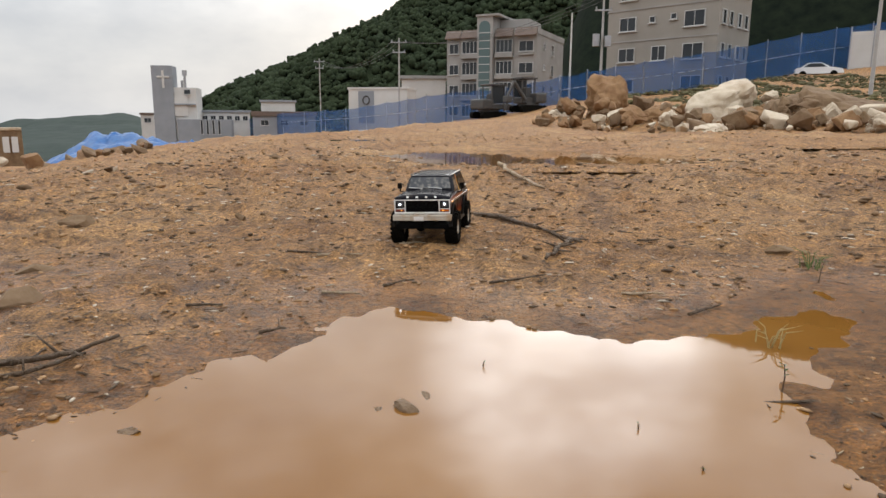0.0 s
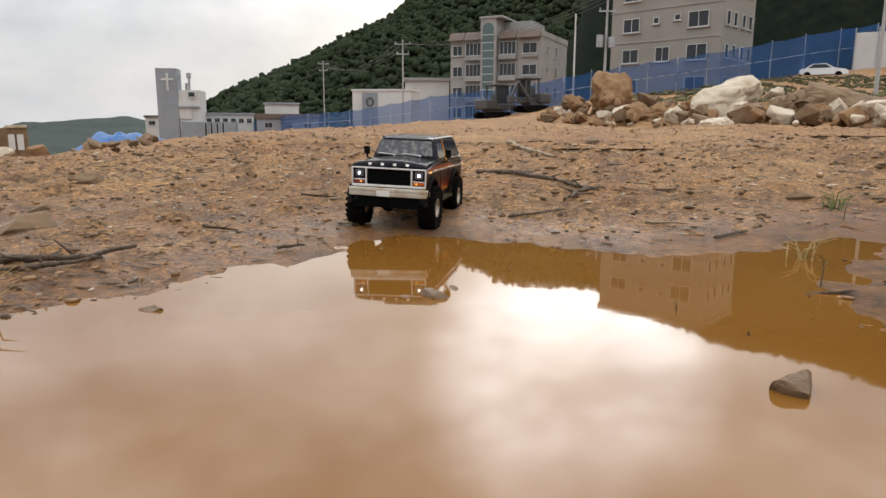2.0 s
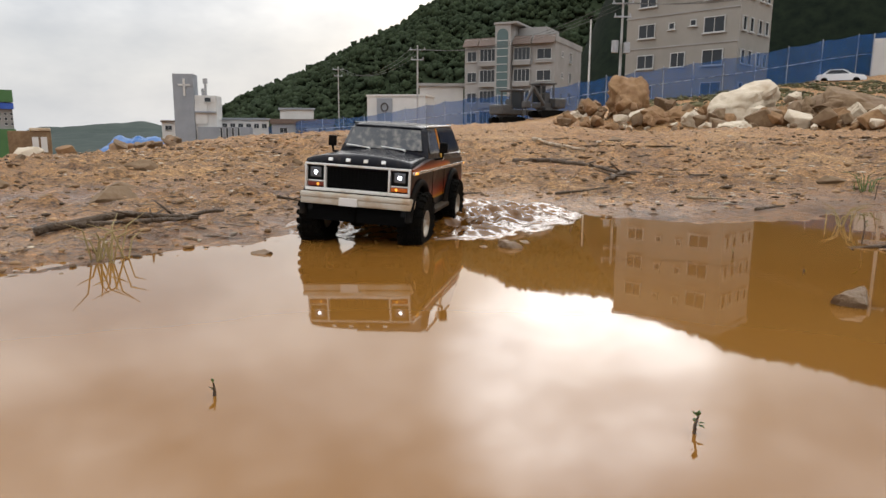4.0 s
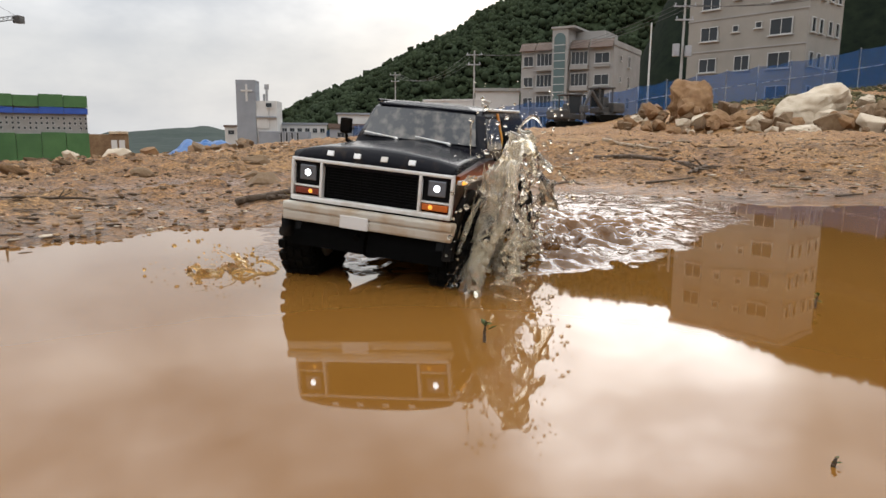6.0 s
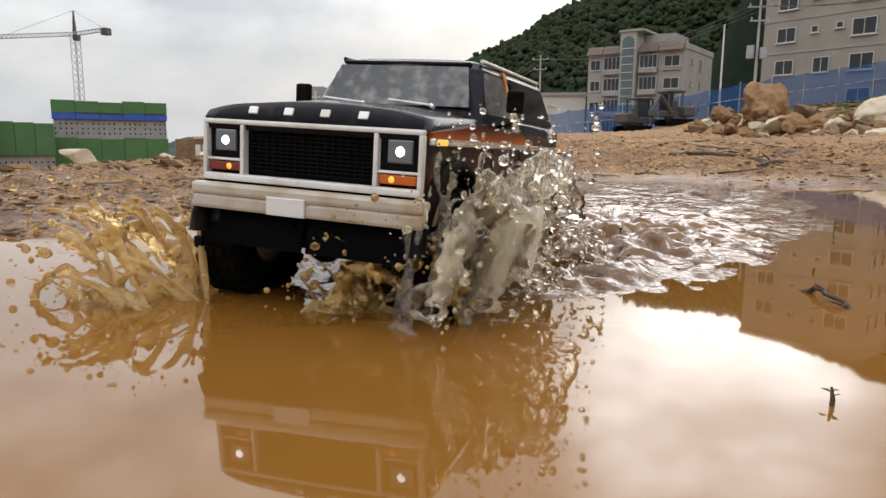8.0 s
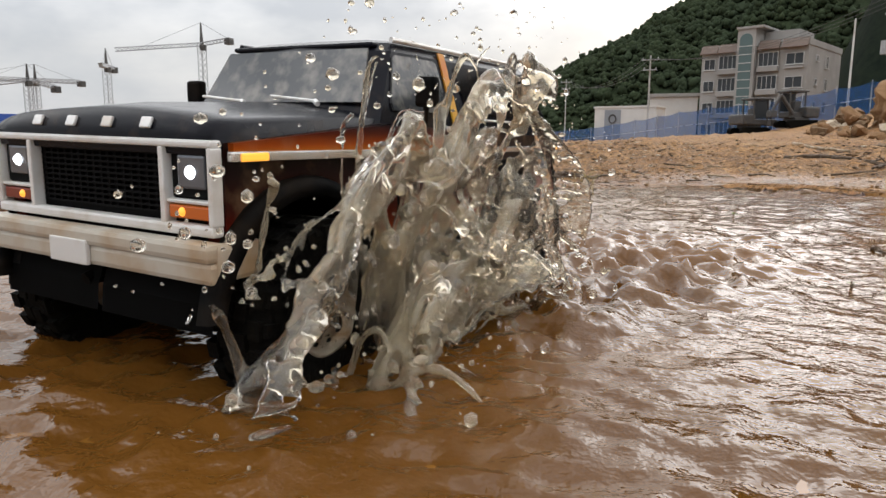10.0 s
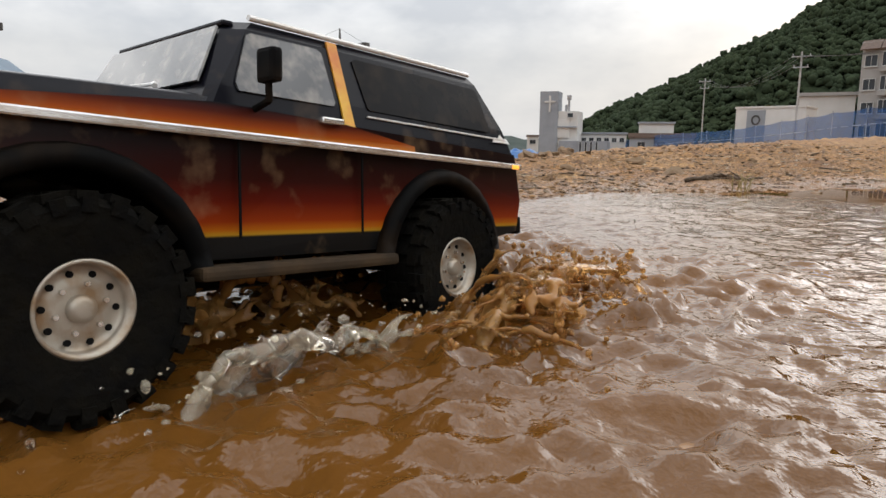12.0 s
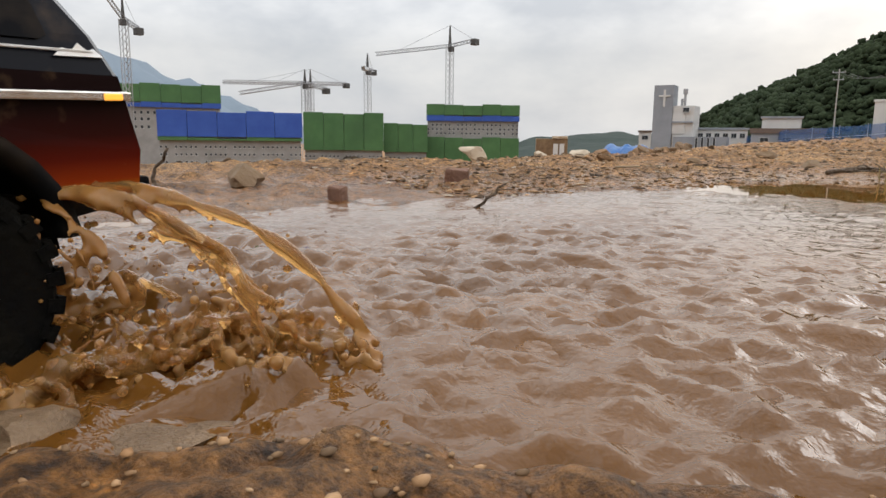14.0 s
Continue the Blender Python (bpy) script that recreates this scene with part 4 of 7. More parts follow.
net_building("netted_block", 41.1, 33.3, 260, [(1.9, 2.8, GREEN_NET, 0.8), (1.42, 1.9, BLUE_NET, 0.7), (-2.1, 0.1, GREEN_NET, 0.9)], "concrete tower block wrapped in green and blue nets", (0.4, 0.75, 1.1), 22)
net_building("netted_block", 51.3, 44.7, 245, [(-1.1, 2.0, GREEN_NET, 0.8), (-2.7, -2.68, CONCRETE, 0.1)], "long concrete block behind a green net", (-1.6, -2.1), 20)
net_building("netted_block", 44.7, 41.0, 250, [(-1.2, 1.2, GREEN_NET, 0.8), (-2.7, -2.68, CONCRETE, 0.1)], "lower concrete block behind a green net", (-1.7, -2.2), 10)
net_building("netted_block", 62.5, 51.4, 205, [(-0.1, 1.95, BLUE_NET, 0.9), (-0.4, -0.1, GREEN_NET, 0.8), (-2.9, -2.88, CONCRETE, 0.1)], "grey concrete block with a bright blue net above", (-0.9, -1.5, -2.1), 30)
net_building("netted_block", 68.0, 57.7, 285, [(2.5, 3.9, GREEN_NET, 0.8), (2.1, 2.5, BLUE_NET, 0.8), (-2.9, -2.88, CONCRETE, 0.1)], "tall block behind with a green net crown", (0.6, 1.2, 1.7), 22)


def crane(az, d, el_top, jib, back, label):
    """A tower crane: lattice mast, slewing top, jib and counter-jib given by bearing and elevation of their ends."""
    foot, top = place(az, d, -2.5, LATE), place(az, d, el_top, LATE)
    ob = thing("tower_crane", label, "crane", group="tower cranes over the estate")
    w = 1.1

    def lattice(a, b, w, n, name, mtl):
        bm = bmesh.new()
        ax = (b - a).normalized()
        s = ax.cross(Vector((0, 1, 0.2))).normalized() * w
        u = ax.cross(s).normalized() * w
        for o in (s + u, s - u, -s - u, -s + u):
            rod(bm, a + o, b + o, 0.14, seg=4)
        cs = (s + u, s - u, -s - u, -s + u)
        for k in range(n):
            p, q = a.lerp(b, k / n), a.lerp(b, (k + 1) / n)
            for j in range(4):
                rod(bm, p + cs[j], q + cs[(j + 1) % 4], 0.09, seg=4)
        return part(name, bm, mtl, ob)
    hub = top.lerp(foot, 0.14)
    lattice(foot, hub, w, 22, "mast", STEEL)
    je, be = place(jib[0], d * jib[2], jib[1], LATE), place(back[0], d * back[2], back[1], LATE)
    lattice(hub, je, 0.6, 22, "jib", STEEL)
    lattice(hub, be, 0.6, 8, "counter_jib", STEEL)
    bm = bmesh.new()
    rod(bm, hub, top, 0.7, 0.25, 6)
    part("tower_head", bm, DARK_STEEL, ob)
    bm = bmesh.new()
    rod(bm, top, hub.lerp(je, 0.75), 0.07, seg=4)
    rod(bm, top, be, 0.07, seg=4)
    part("tie_bar", bm, STEEL, ob)
    bm = bmesh.new()
    box(bm, be - Vector((0, 0, 0.8)), (2.6, 2.6, 2.4), 0.2)
    part("counterweight", bm, DARK_STEEL, ob, "dark counterweight")
    bm = bmesh.new()
    box(bm, hub + Vector((1.3, -0.8, -1.4)), (1.8, 1.8, 2.0), 0.15)
    part("cab", bm, DARK_STEEL, ob)
    return ob


crane(39.2, 275, 9.07, (45.3, 6.75, 0.95), (37.15, 7.95, 1.0), "pale tower crane with a long jib over the netted block")
crane(46.0, 300, 6.8, (46.35, 5.6, 0.8), (45.55, 5.4, 1.05), "tower crane seen end-on")
crane(51.1, 290, 5.4, (56.2, 3.4, 0.92), (49.4, 3.85, 1.02), "tower crane with its jib swung aside")
crane(50.65, 330, 5.4, (57.5, 4.2, 0.95), (47.75, 4.3, 1.02), "farther tower crane with a level jib")
crane(64.4, 260, 10.2, (66.5, 11.5, 0.95), (63.4, 7.8, 1.0), "dark tower crane with a raised jib")


# ---- the radio-controlled truck (x forward, y to its left, z up from the tyres' foot) ----
WHEELBASE = ((0.160, "front"), (-0.155, "rear"))
ARCH = 0.071


def side_outline(s):
    """Outline of a lower body side with its two wheel arches, seen from the side."""
    pts = [(0.222, 0.112)]
    pts += [(0.224, 0.150), (0.221, 0.1665), (0.07, 0.178), (-0.04, 0.174), (-0.275, 0.166), (-0.284, 0.12), (-0.280, 0.088)]
    for wx in (-0.155, 0.160):
        for k in range(0, 13):
            a = math.pi - math.pi * k / 12
            x, z = wx + ARCH * 1.02 * math.cos(a), 0.062 + ARCH * math.sin(a)
            if z > 0.080:
                pts.append((x, z))
        if wx < 0:
            pts += [(-0.078, 0.079), (0.084, 0.079)]
    return pts


def build_wheel(parent, x, side):
    bm = bmesh.new()
    s = side
    lathe(bm, [(0.006, -0.008 * s), (0.0078, 0.010 * s), (0.0072, 0.0165 * s), (0.004, 0.0175 * s)], (0, 0, 0), 16)
    wheel = part("wheel", bm, RIM, parent, "", True)
    wheel.location = (x, 0.100 * s, 0.060)
    bm = bmesh.new()
    prof = [(0.025, -0.018), (0.044, -0.0205), (0.053, -0.0205), (0.0575, -0.015), (0.0585, 0.0), (0.0575, 0.017), (0.053, 0.0225), (0.044, 0.0225), (0.0265, 0.020), (0.025, 0.012)]
    lathe(bm, prof + prof[:1], (0, 0, 0), 36, False)
    for row in (-0.0165, -0.0055, 0.0055, 0.0165):
        for k in range(22):
            a = 2 * math.pi * (k + (0.5 if abs(row) < 0.01 else 0)) / 22
            m = Matrix.Rotation(a, 4, "Y") @ Matrix.Translation((0.0585, row, 0))
            box(bm, (0, 0, 0), (0.0045, 0.0085, 0.0105), 0, m)
    for k in range(22):
        for sy in (-1, 1):
            m = Matrix.Rotation(2 * math.pi * k / 22, 4, "Y") @ Matrix.Translation((0.0535, 0.0222 * sy, 0))
            box(bm, (0, 0, 0), (0.008, 0.0035, 0.0075), 0, m)
    part("tyre", bm, RUBBER, wheel, "black knobbly off-road tyre")
    bm = bmesh.new()
    lathe(bm, [(0.0255, -0.018 * s), (0.0265, 0.0195 * s), (0.0243, 0.0205 * s), (0.0230, 0.0125 * s), (0.0215, 0.0105 * s), (0.0165, 0.0120 * s), (0.0115, 0.0125 * s), (0.004, 0.0125 * s)], (0, 0, 0), 32)
    part("rim", bm, RIM, wheel, "pale dished steel rim with round holes", True)
    bm = bmesh.new()
    for k in range(10):
        a = 2 * math.pi * k / 10
        p = Vector((0.0185 * math.cos(a), 0.0114 * s, 0.0185 * math.sin(a)))
        rod(bm, p, p + Vector((0, 0.0012 * s, 0)), 0.0019, seg=8)
    part("rim_hole", bm, GRILLE, wheel, "dark round holes")
    bm = bmesh.new()
    for k in range(6):
        a = 2 * math.pi * (k + 0.5) / 6
        p = Vector((0.0130 * math.cos(a), 0.011 * s, 0.0130 * math.sin(a)))
        rod(bm, p, p + Vector((0, 0.004 * s, 0)), 0.0015, seg=6)
    part("wheel_nut", bm, CHROME, wheel)
    return wheel


def build_truck():
    truck = thing("model_truck", "radio-controlled four-wheel-drive truck, black with sunset stripes", "toy truck")
    # lower body: two sides, bonnet, nose and tail
    for s in (1, -1):
        bm = bmesh.new()
        plate(bm, [(x, 0.099 * s, z) for x, z in side_outline(s)], 0.012, (0, -s, 0))
        # the side swells a little towards its middle height
        for v in bm.verts:
            if abs(v.co.y) > 0.095:
                v.co.y += s * 0.003 * (1 - ((v.co.z - 0.13) / 0.05) ** 2)
        part("body_side", bm, SUNSET_LOW, truck, "maroon side fading to orange and yellow above a black sill")
        bm = bmesh.new()
        plate(bm, [(0.218, 0.1005 * s, 0.1575), (0.218, 0.1000 * s, 0.1665), (0.07, 0.0985 * s, 0.1775), (-0.04, 0.0985 * s, 0.1735), (-0.115, 0.0990 * s, 0.163), (-0.115, 0.1005 * s, 0.155)], 0.0045, (0, s, 0))
        part("side_band", bm, SUNSET_BAND, truck, "orange to black sunset band")
        bm = bmesh.new()
        box(bm, (0, 0, 0), (0.50, 0.005, 0.0055), 0.0012, Matrix.Translation((-0.028, 0.1055 * s, 0.1565)) @ Matrix.Rotation(radians(-0.7), 4, "Y"))
        part("side_moulding", bm, CHROME, truck, "chipped chrome strip along the side")
        bm = bmesh.new()
        box(bm, (0.206, 0.1075 * s, 0.1590), (0.020, 0.0034, 0.0046), 0.001)
        part("side_marker", bm, AMBER_LIT, truck, "lit amber marker lamp")
        bm = bmesh.new()
        box(bm, (-0.266, 0.1072 * s, 0.1530), (0.012, 0.0034, 0.0042), 0.001)
        part("side_marker", bm, AMBER_LIT, truck, "small lit amber rear marker")
        for wx, _ in WHEELBASE:
            bm = bmesh.new()
            n = 18
            ring = []
            for k in range(n + 1):
                a = radians(-18) + radians(216) * k / n
                row = []
                for rad, yy in ((ARCH - 0.003, 0.094), (ARCH + 0.002, 0.1100), (ARCH + 0.0115, 0.1078), (ARCH + 0.0140, 0.100)):
                    row.append(bm.verts.new((wx + rad * math.cos(a), yy * s, max(0.072, 0.062 + rad * math.sin(a)))))
                ring.append(row)
            for a, b in zip(ring, ring[1:]):
                for j in range(4):
                    bm.faces.new((a[j], a[(j + 1) % 4], b[(j + 1) % 4], b[j]))
            bm.faces.new(ring[0])
            bm.faces.new(ring[-1][::-1])
            part("wheel_arch", bm, PLASTIC, truck, "black flared wheel arch", True)
            bm = bmesh.new()
            prev = None
            for k in range(15):
                a = math.pi * k / 14
                p = [bm.verts.new((wx + (ARCH + 0.001) * math.cos(a), yy * s, 0.062 + (ARCH + 0.001) * math.sin(a))) for yy in (0.002, 0.098)]
                if prev:
                    bm.faces.new((prev[0], p[0], p[1], prev[1]))
                prev = p
            bmesh.ops.solidify(bm, geom=bm.faces[:], thickness=0.002)
            part("wheel_well", bm, GRILLE, truck)
        bm = bmesh.new()
        box(bm, (0.003, 0.104 * s, 0.0715), (0.175, 0.020, 0.009), 0.003)
        for x in (-0.05, 0.055):
            rod(bm, (x, 0.06 * s, 0.078), (x, 0.1 * s, 0.071), 0.004)
        part("side_step", bm, STEP, truck, "mud-caked side step")
        bm = bmesh.new()
        box(bm, (-0.021, 0.1055 * s, 0.1745), (0.021, 0.005, 0.0045), 0.0012)
        part("door_handle", bm, CHROME, truck, "chrome door handle")
        bm = bmesh.new()
        plate(bm, [(0.056, 0.1035 * s, 0.157), (0.0575, 0.1035 * s, 0.157), (0.0575, 0.1035 * s, 0.092), (0.056, 0.1035 * s, 0.092)], 0.0012, (0, s, 0))
        part("door_seam", bm, GRILLE, truck)
        bm = bmesh.new()
        plate(bm, [(-0.052, 0.1035 * s, 0.157), (-0.0535, 0.1035 * s, 0.157), (-0.0535, 0.1035 * s, 0.092), (-0.052, 0.1035 * s, 0.092)], 0.0012, (0, s, 0))
        part("door_seam", bm, GRILLE, truck)
        # mirror on its bent arm
        bm = bmesh.new()
        box(bm, (0.045, 0.121 * s, 0.2015), (0.009, 0.017, 0.022), 0.003)
        mirror = part("mirror", bm, PLASTIC, truck, "black door mirror")
        bm = bmesh.new()
        rod(bm, (0.043, 0.102 * s, 0.176), (0.044, 0.119 * s, 0.180), 0.0023)
        rod(bm, (0.044, 0.119 * s, 0.179), (0.046, 0.121 * s, 0.196), 0.0023)
        part("arm", bm, PLASTIC, mirror)
    # bonnet: crowned, with a raised middle and a rolled front lip
    bm = bmesh.new()
    rows = []
    for i in range(13):
        x = 0.2285 - 0.158 * i / 12
        row = []
        for j in range(17):
            t = -1 + 2 * j / 16
            y = t * (0.1005 - 0.008 * (i / 12))
            z = 0.1755 + 0.0060 * (i / 12) ** 0.8 + 0.0080 * (1 - t ** 4)
            z += 0.0035 * (1 - min(1.0, abs(t) / 0.45)) ** 0.5 * min(1, i / 3) if abs(t) < 0.45 else 0
            if i == 0:
                z = 0.1695 + 0.001 * (1 - t ** 4)
                x = 0.2300
            if i == 1:
                z -= 0.0012
                x = 0.2255
            row.append(bm.verts.new((x, y, z)))
        rows.append(row)
    for a, b in zip(rows, rows[1:]):
        for j in range(16):
            bm.faces.new((a[j], a[j + 1], b[j + 1], b[j]))
    for row in (rows[0],):
        low = [bm.verts.new((v.co.x - 0.002, v.co.y, 0.160)) for v in row]
        for j in range(16):
            bm.faces.new((row[j], low[j], low[j + 1], row[j + 1]))
    for col in (0, 16):
        edge = [r[col] for r in rows]
        low = [bm.verts.new((v.co.x, v.co.y, 0.160)) for v in edge]
        for j in range(12):
            bm.faces.new((edge[j], edge[j + 1], low[j + 1], low[j]))
    part("bonnet", bm, BLACK_PAINT, truck, "black bonnet with a raised centre", True)
    # four plain raised marks on the bonnet's lip
    for k in range(4):
        y = 0.052 - 0.034 * k
        bm = bmesh.new()
        box(bm, (0, 0, 0), (0.002, 0.0085, 0.0065), 0.0008, Matrix.Translation((0.2290, -y, 0.1765)) @ Matrix.Rotation(radians(-24), 4, "Y"))
        part("bonnet_badge", bm, WHITE_TRIM, truck, "small silver raised badge shape")
    # nose
    bm = bmesh.new()
    box(bm, (0.2155, 0, 0.137), (0.012, 0.196, 0.058), 0.002)
    part("nose_panel", bm, GRILLE, truck)
    bm = bmesh.new()
    box(bm, (0.2275, 0, 0.1660), (0.008, 0.203, 0.0042), 0.0014)
    box(bm, (0.2275, 0, 0.1195), (0.008, 0.203, 0.0062), 0.0018)
    for s in (1, -1):
        box(bm, (0.2275, 0.1000 * s, 0.143), (0.008, 0.0034, 0.042), 0.001)
        box(bm, (0.2275, 0.0622 * s, 0.143), (0.008, 0.0036, 0.042), 0.001)
        box(bm, (0.2265, 0.081 * s, 0.1345), (0.006, 0.036, 0.0022), 0.0008)
    part("grille_surround", bm, WHITE_TRIM, truck, "silver-white frame round grille and lamps")
    bm = bmesh.new()
    for k in range(12):
        box(bm, (0.2235, 0, 0.1265 + 0.0033 * k), (0.003, 0.118, 0.0011))
    for k in range(17):
        box(bm, (0.2228, -0.056 + 0.007 * k, 0.1445), (0.003, 0.0011, 0.038))
    part("grille", bm, GRILLE, truck, "black egg-crate grille")
    for s in (1, -1):
        bm = bmesh.new()
        box(bm, (0.2235, 0.081 * s, 0.1500), (0.004, 0.034, 0.0275), 0.001)
        lamp = part("headlight", bm, GRILLE, truck, "lit square headlight in a black bezel")
        bm = bmesh.new()
        box(bm, (0.2255, 0.0815 * s, 0.1505), (0.004, 0.0215, 0.0185), 0.0015)
        part("reflector", bm, LAMP_SHELL, lamp)
        bm = bmesh.new()
        bmesh.ops.create_uvsphere(bm, u_segments=14, v_segments=8, radius=0.0040, matrix=Matrix.Translation((0.2262, 0.0815 * s, 0.1505)))
        part("bulb", bm, LAMP, lamp, "white glowing bulb", True)
        bm = bmesh.new()
        box(bm, (0.2265, 0.081 * s, 0.1288), (0.006, 0.031, 0.0072), 0.001)
        ind = part("indicator", bm, RED_LENS if s < 0 else AMBER, truck, "amber indicator lens under the headlight")
        bm = bmesh.new()
        bmesh.ops.create_uvsphere(bm, u_segments=10, v_segments=6, radius=0.0028, matrix=Matrix.Translation((0.2288, 0.076 * s, 0.1288)))
        part("bulb", bm, AMBER_LIT, ind, "", True)
    # bumpers
    bm = bmesh.new()
    box(bm, (0.2345, 0, 0.1095), (0.013, 0.214, 0.0105), 0.003)
    box(bm, (0.2325, 0, 0.0985), (0.013, 0.214, 0.0125), 0.003)
    for s in (1, -1):
        box(bm, (0.219, 0.104 * s, 0.1035), (0.032, 0.008, 0.021), 0.003)
    bumper = part("front_bumper", bm, BUMPER, truck, "pale metal front bumper caked with mud")
    bm = bmesh.new()
    box(bm, (0.2405, -0.012, 0.1000), (0.003, 0.036, 0.0150), 0.0008)
    part("plate_panel", bm, WHITE_TRIM, bumper, "blank muddy plate")
    bm = bmesh.new()
    box(bm, (-0.284, 0, 0.094), (0.012, 0.20, 0.018), 0.003)
    part("rear_bumper", bm, PLASTIC, truck, "black rear bumper")
    # cab and hard top: a shell lofted from the waist to the roof
    bm = bmesh.new()
    levels = [(0.166, 0.082, -0.2795, 0.0985), (0.190, 0.069, -0.268, 0.0935), (0.2325, 0.046, -0.243, 0.0815), (0.2395, 0.038, -0.236, 0.0765), (0.2432, 0.024, -0.222, 0.064)]
    rings = []
    for z, xf, xr, yw in levels:
        c = 0.012 if z > 0.2 else 0.006
        ring = [(xf - c, yw), (xf, yw - c), (xf + 0.004, 0), (xf, -yw + c), (xf - c, -yw), ((xf + xr) / 2, -yw - 0.001), (xr + c, -yw), (xr, -yw + c), (xr - 0.003, 0), (xr, yw - c), (xr + c, yw), ((xf + xr) / 2, yw + 0.001)]
        rings.append([bm.verts.new((x, y, z)) for x, y in ring])
    for a, b in zip(rings, rings[1:]):
        for k in range(12):
            j = (k + 1) % 12
            bm.faces.new((a[k], a[j], b[j], b[k]))
    top = bm.verts.new((-0.1, 0, 0.2455))
    for k in range(12):
        bm.faces.new((rings[-1][k], rings[-1][(k + 1) % 12], top))
    bm.faces.new(rings[0][::-1])
    part("hard_top", bm, BLACK_PAINT, truck, "black cab and hard top", False)
    bm = bmesh.new()
    box(bm, (0.0410, 0, 0.2370), (0.009, 0.144, 0.004), 0.0018)
    part("roof_lip", bm, BLACK_PAINT, truck)
    # windows: the waist is z = 0.19, the roof edge z = 0.2325
    def side_at(z):
        return 0.0935 + (z - 0.190) * (0.0815 - 0.0935) / 0.0425

    for s in (1, -1):
        def pane(name, pts, material, label):
            b2 = bmesh.new()
            plate(b2, [(x, s * (side_at(z) + 0.0002), z) for x, z in pts], 0.0016, (0, s, 0.25))
            return part(name, b2, material, truck, label)
        w = pane("door_window", [(0.050, 0.1875), (0.0515, 0.193), (0.036, 0.2275), (0.032, 0.2295), (-0.026, 0.2295), (-0.030, 0.227), (-0.034, 0.190), (-0.032, 0.187)], GLASS, "grey muddy door window")
        pane("quarter_window", [(-0.068, 0.190), (-0.070, 0.188), (-0.232, 0.1855), (-0.237, 0.188), (-0.2285, 0.2245), (-0.223, 0.227), (-0.065, 0.2285), (-0.061, 0.226)], REAR_GLASS, "smoked rear side window")
        pane("pillar_stripe", [(-0.040, 0.172), (-0.050, 0.172), (-0.0475, 0.2375), (-0.0375, 0.2375)], STRIPE, "yellow and orange pillar stripe")
        pane("decal", [(-0.238, 0.1765), (-0.244, 0.1815), (-0.249, 0.1795), (-0.254, 0.1845), (-0.259, 0.1800), (-0.263, 0.1815), (-0.268, 0.1765)], WHITE_TRIM, "small worn silver jagged decal")
        bm = bmesh.new()
        rod(bm, (-0.066, s * (side_at(0.184) + 0.002), 0.183), (-0.262, s * (side_at(0.181) + 0.002), 0.180), 0.0009, seg=6)
        part("window_rail", bm, WHITE_TRIM, truck, "thin scratched line below the window")
        bm = bmesh.new()
        rod(bm, (0.030, 0.0790 * s, 0.2415), (-0.225, 0.0775 * s, 0.2420), 0.0022, seg=8)
        part("rain_gutter", bm, WHITE_TRIM if s > 0 else BLACK_PAINT, truck, "roof gutter, pale on the left side and black on the right")
    bm = bmesh.new()
    plate(bm, [(0.0705, 0.082, 0.1925), (0.0705, -0.082, 0.1925), (0.0485, -0.0715, 0.2330), (0.0485, 0.0715, 0.2330)], 0.0016, (1, 0, 0.5))
    part("windscreen", bm, GLASS, truck, "grey windscreen spattered with mud")
    bm = bmesh.new()
    plate(bm, [(-0.2705, 0.078, 0.190), (-0.2705, -0.078, 0.190), (-0.2465, -0.066, 0.229), (-0.2465, 0.066, 0.229)], 0.0016, (-1, 0, 0.5))
    part("rear_window", bm, REAR_GLASS, truck, "smoked rear window")
    for y0 in (0.045, -0.03):
        bm = bmesh.new()
        rod(bm, (0.080, y0, 0.1935), (0.0755, y0 - 0.048, 0.1975), 0.0012, seg=6)
        rod(bm, (0.082, y0 + 0.004, 0.1915), (0.080, y0, 0.1935), 0.0022, seg=6)
        part("wiper", bm, WHITE_TRIM, truck, "wiper with a pale wet blade")
    # chassis and axles
    bm = bmesh.new()
    for s in (1, -1):
        box(bm, (0, 0.034 * s, 0.078), (0.44, 0.008, 0.014), 0.001)
    box(bm, (0.02, 0, 0.074), (0.10, 0.075, 0.022), 0.004)
    box(bm, (-0.03, 0, 0.092), (0.44, 0.15, 0.010), 0.002)
    for x in (0.12, -0.12):
        box(bm, (x, 0, 0.085), (0.03, 0.05, 0.03), 0.004)
    part("chassis", bm, PLASTIC, truck, "muddy black ladder chassis")
    for x, _ in WHEELBASE:
        bm = bmesh.new()
        rod(bm, (x, -0.09, 0.060), (x, 0.09, 0.060), 0.008)
        bmesh.ops.create_uvsphere(bm, u_segments=14, v_segments=8, radius=0.019, matrix=Matrix.Translation((x, -0.02, 0.060)))
        for s in (1, -1):
            rod(bm, (x, 0.055 * s, 0.06), (x * 0.9, 0.062 * s, 0.125), 0.008)
            rod(bm, (x, 0.045 * s, 0.056), (x * 0.25, 0.03 * s, 0.07), 0.004)
        part("axle", bm, PLASTIC, truck, "axle with links and shock absorbers")
    bm = bmesh.new()
    box(bm, (0.185, 0, 0.088), (0.05, 0.06, 0.018), 0.004)
    rod(bm, (0.214, -0.012, 0.086), (0.232, -0.012, 0.080), 0.004)
    part("tow_mount", bm, PLASTIC, truck)
    # gearbox-like black blocks, added so the gap under the body reads dark
    bm = bmesh.new()
    box(bm, (0.0, 0, 0.064), (0.17, 0.085, 0.026), 0.008)
    box(bm, (0.118, 0, 0.074), (0.09, 0.065, 0.030), 0.008)
    box(bm, (-0.118, 0, 0.076), (0.09, 0.065, 0.026), 0.008)
    part("skid_plate", bm, PLASTIC, truck, "black gearbox blocks added to darken the gap under the body")
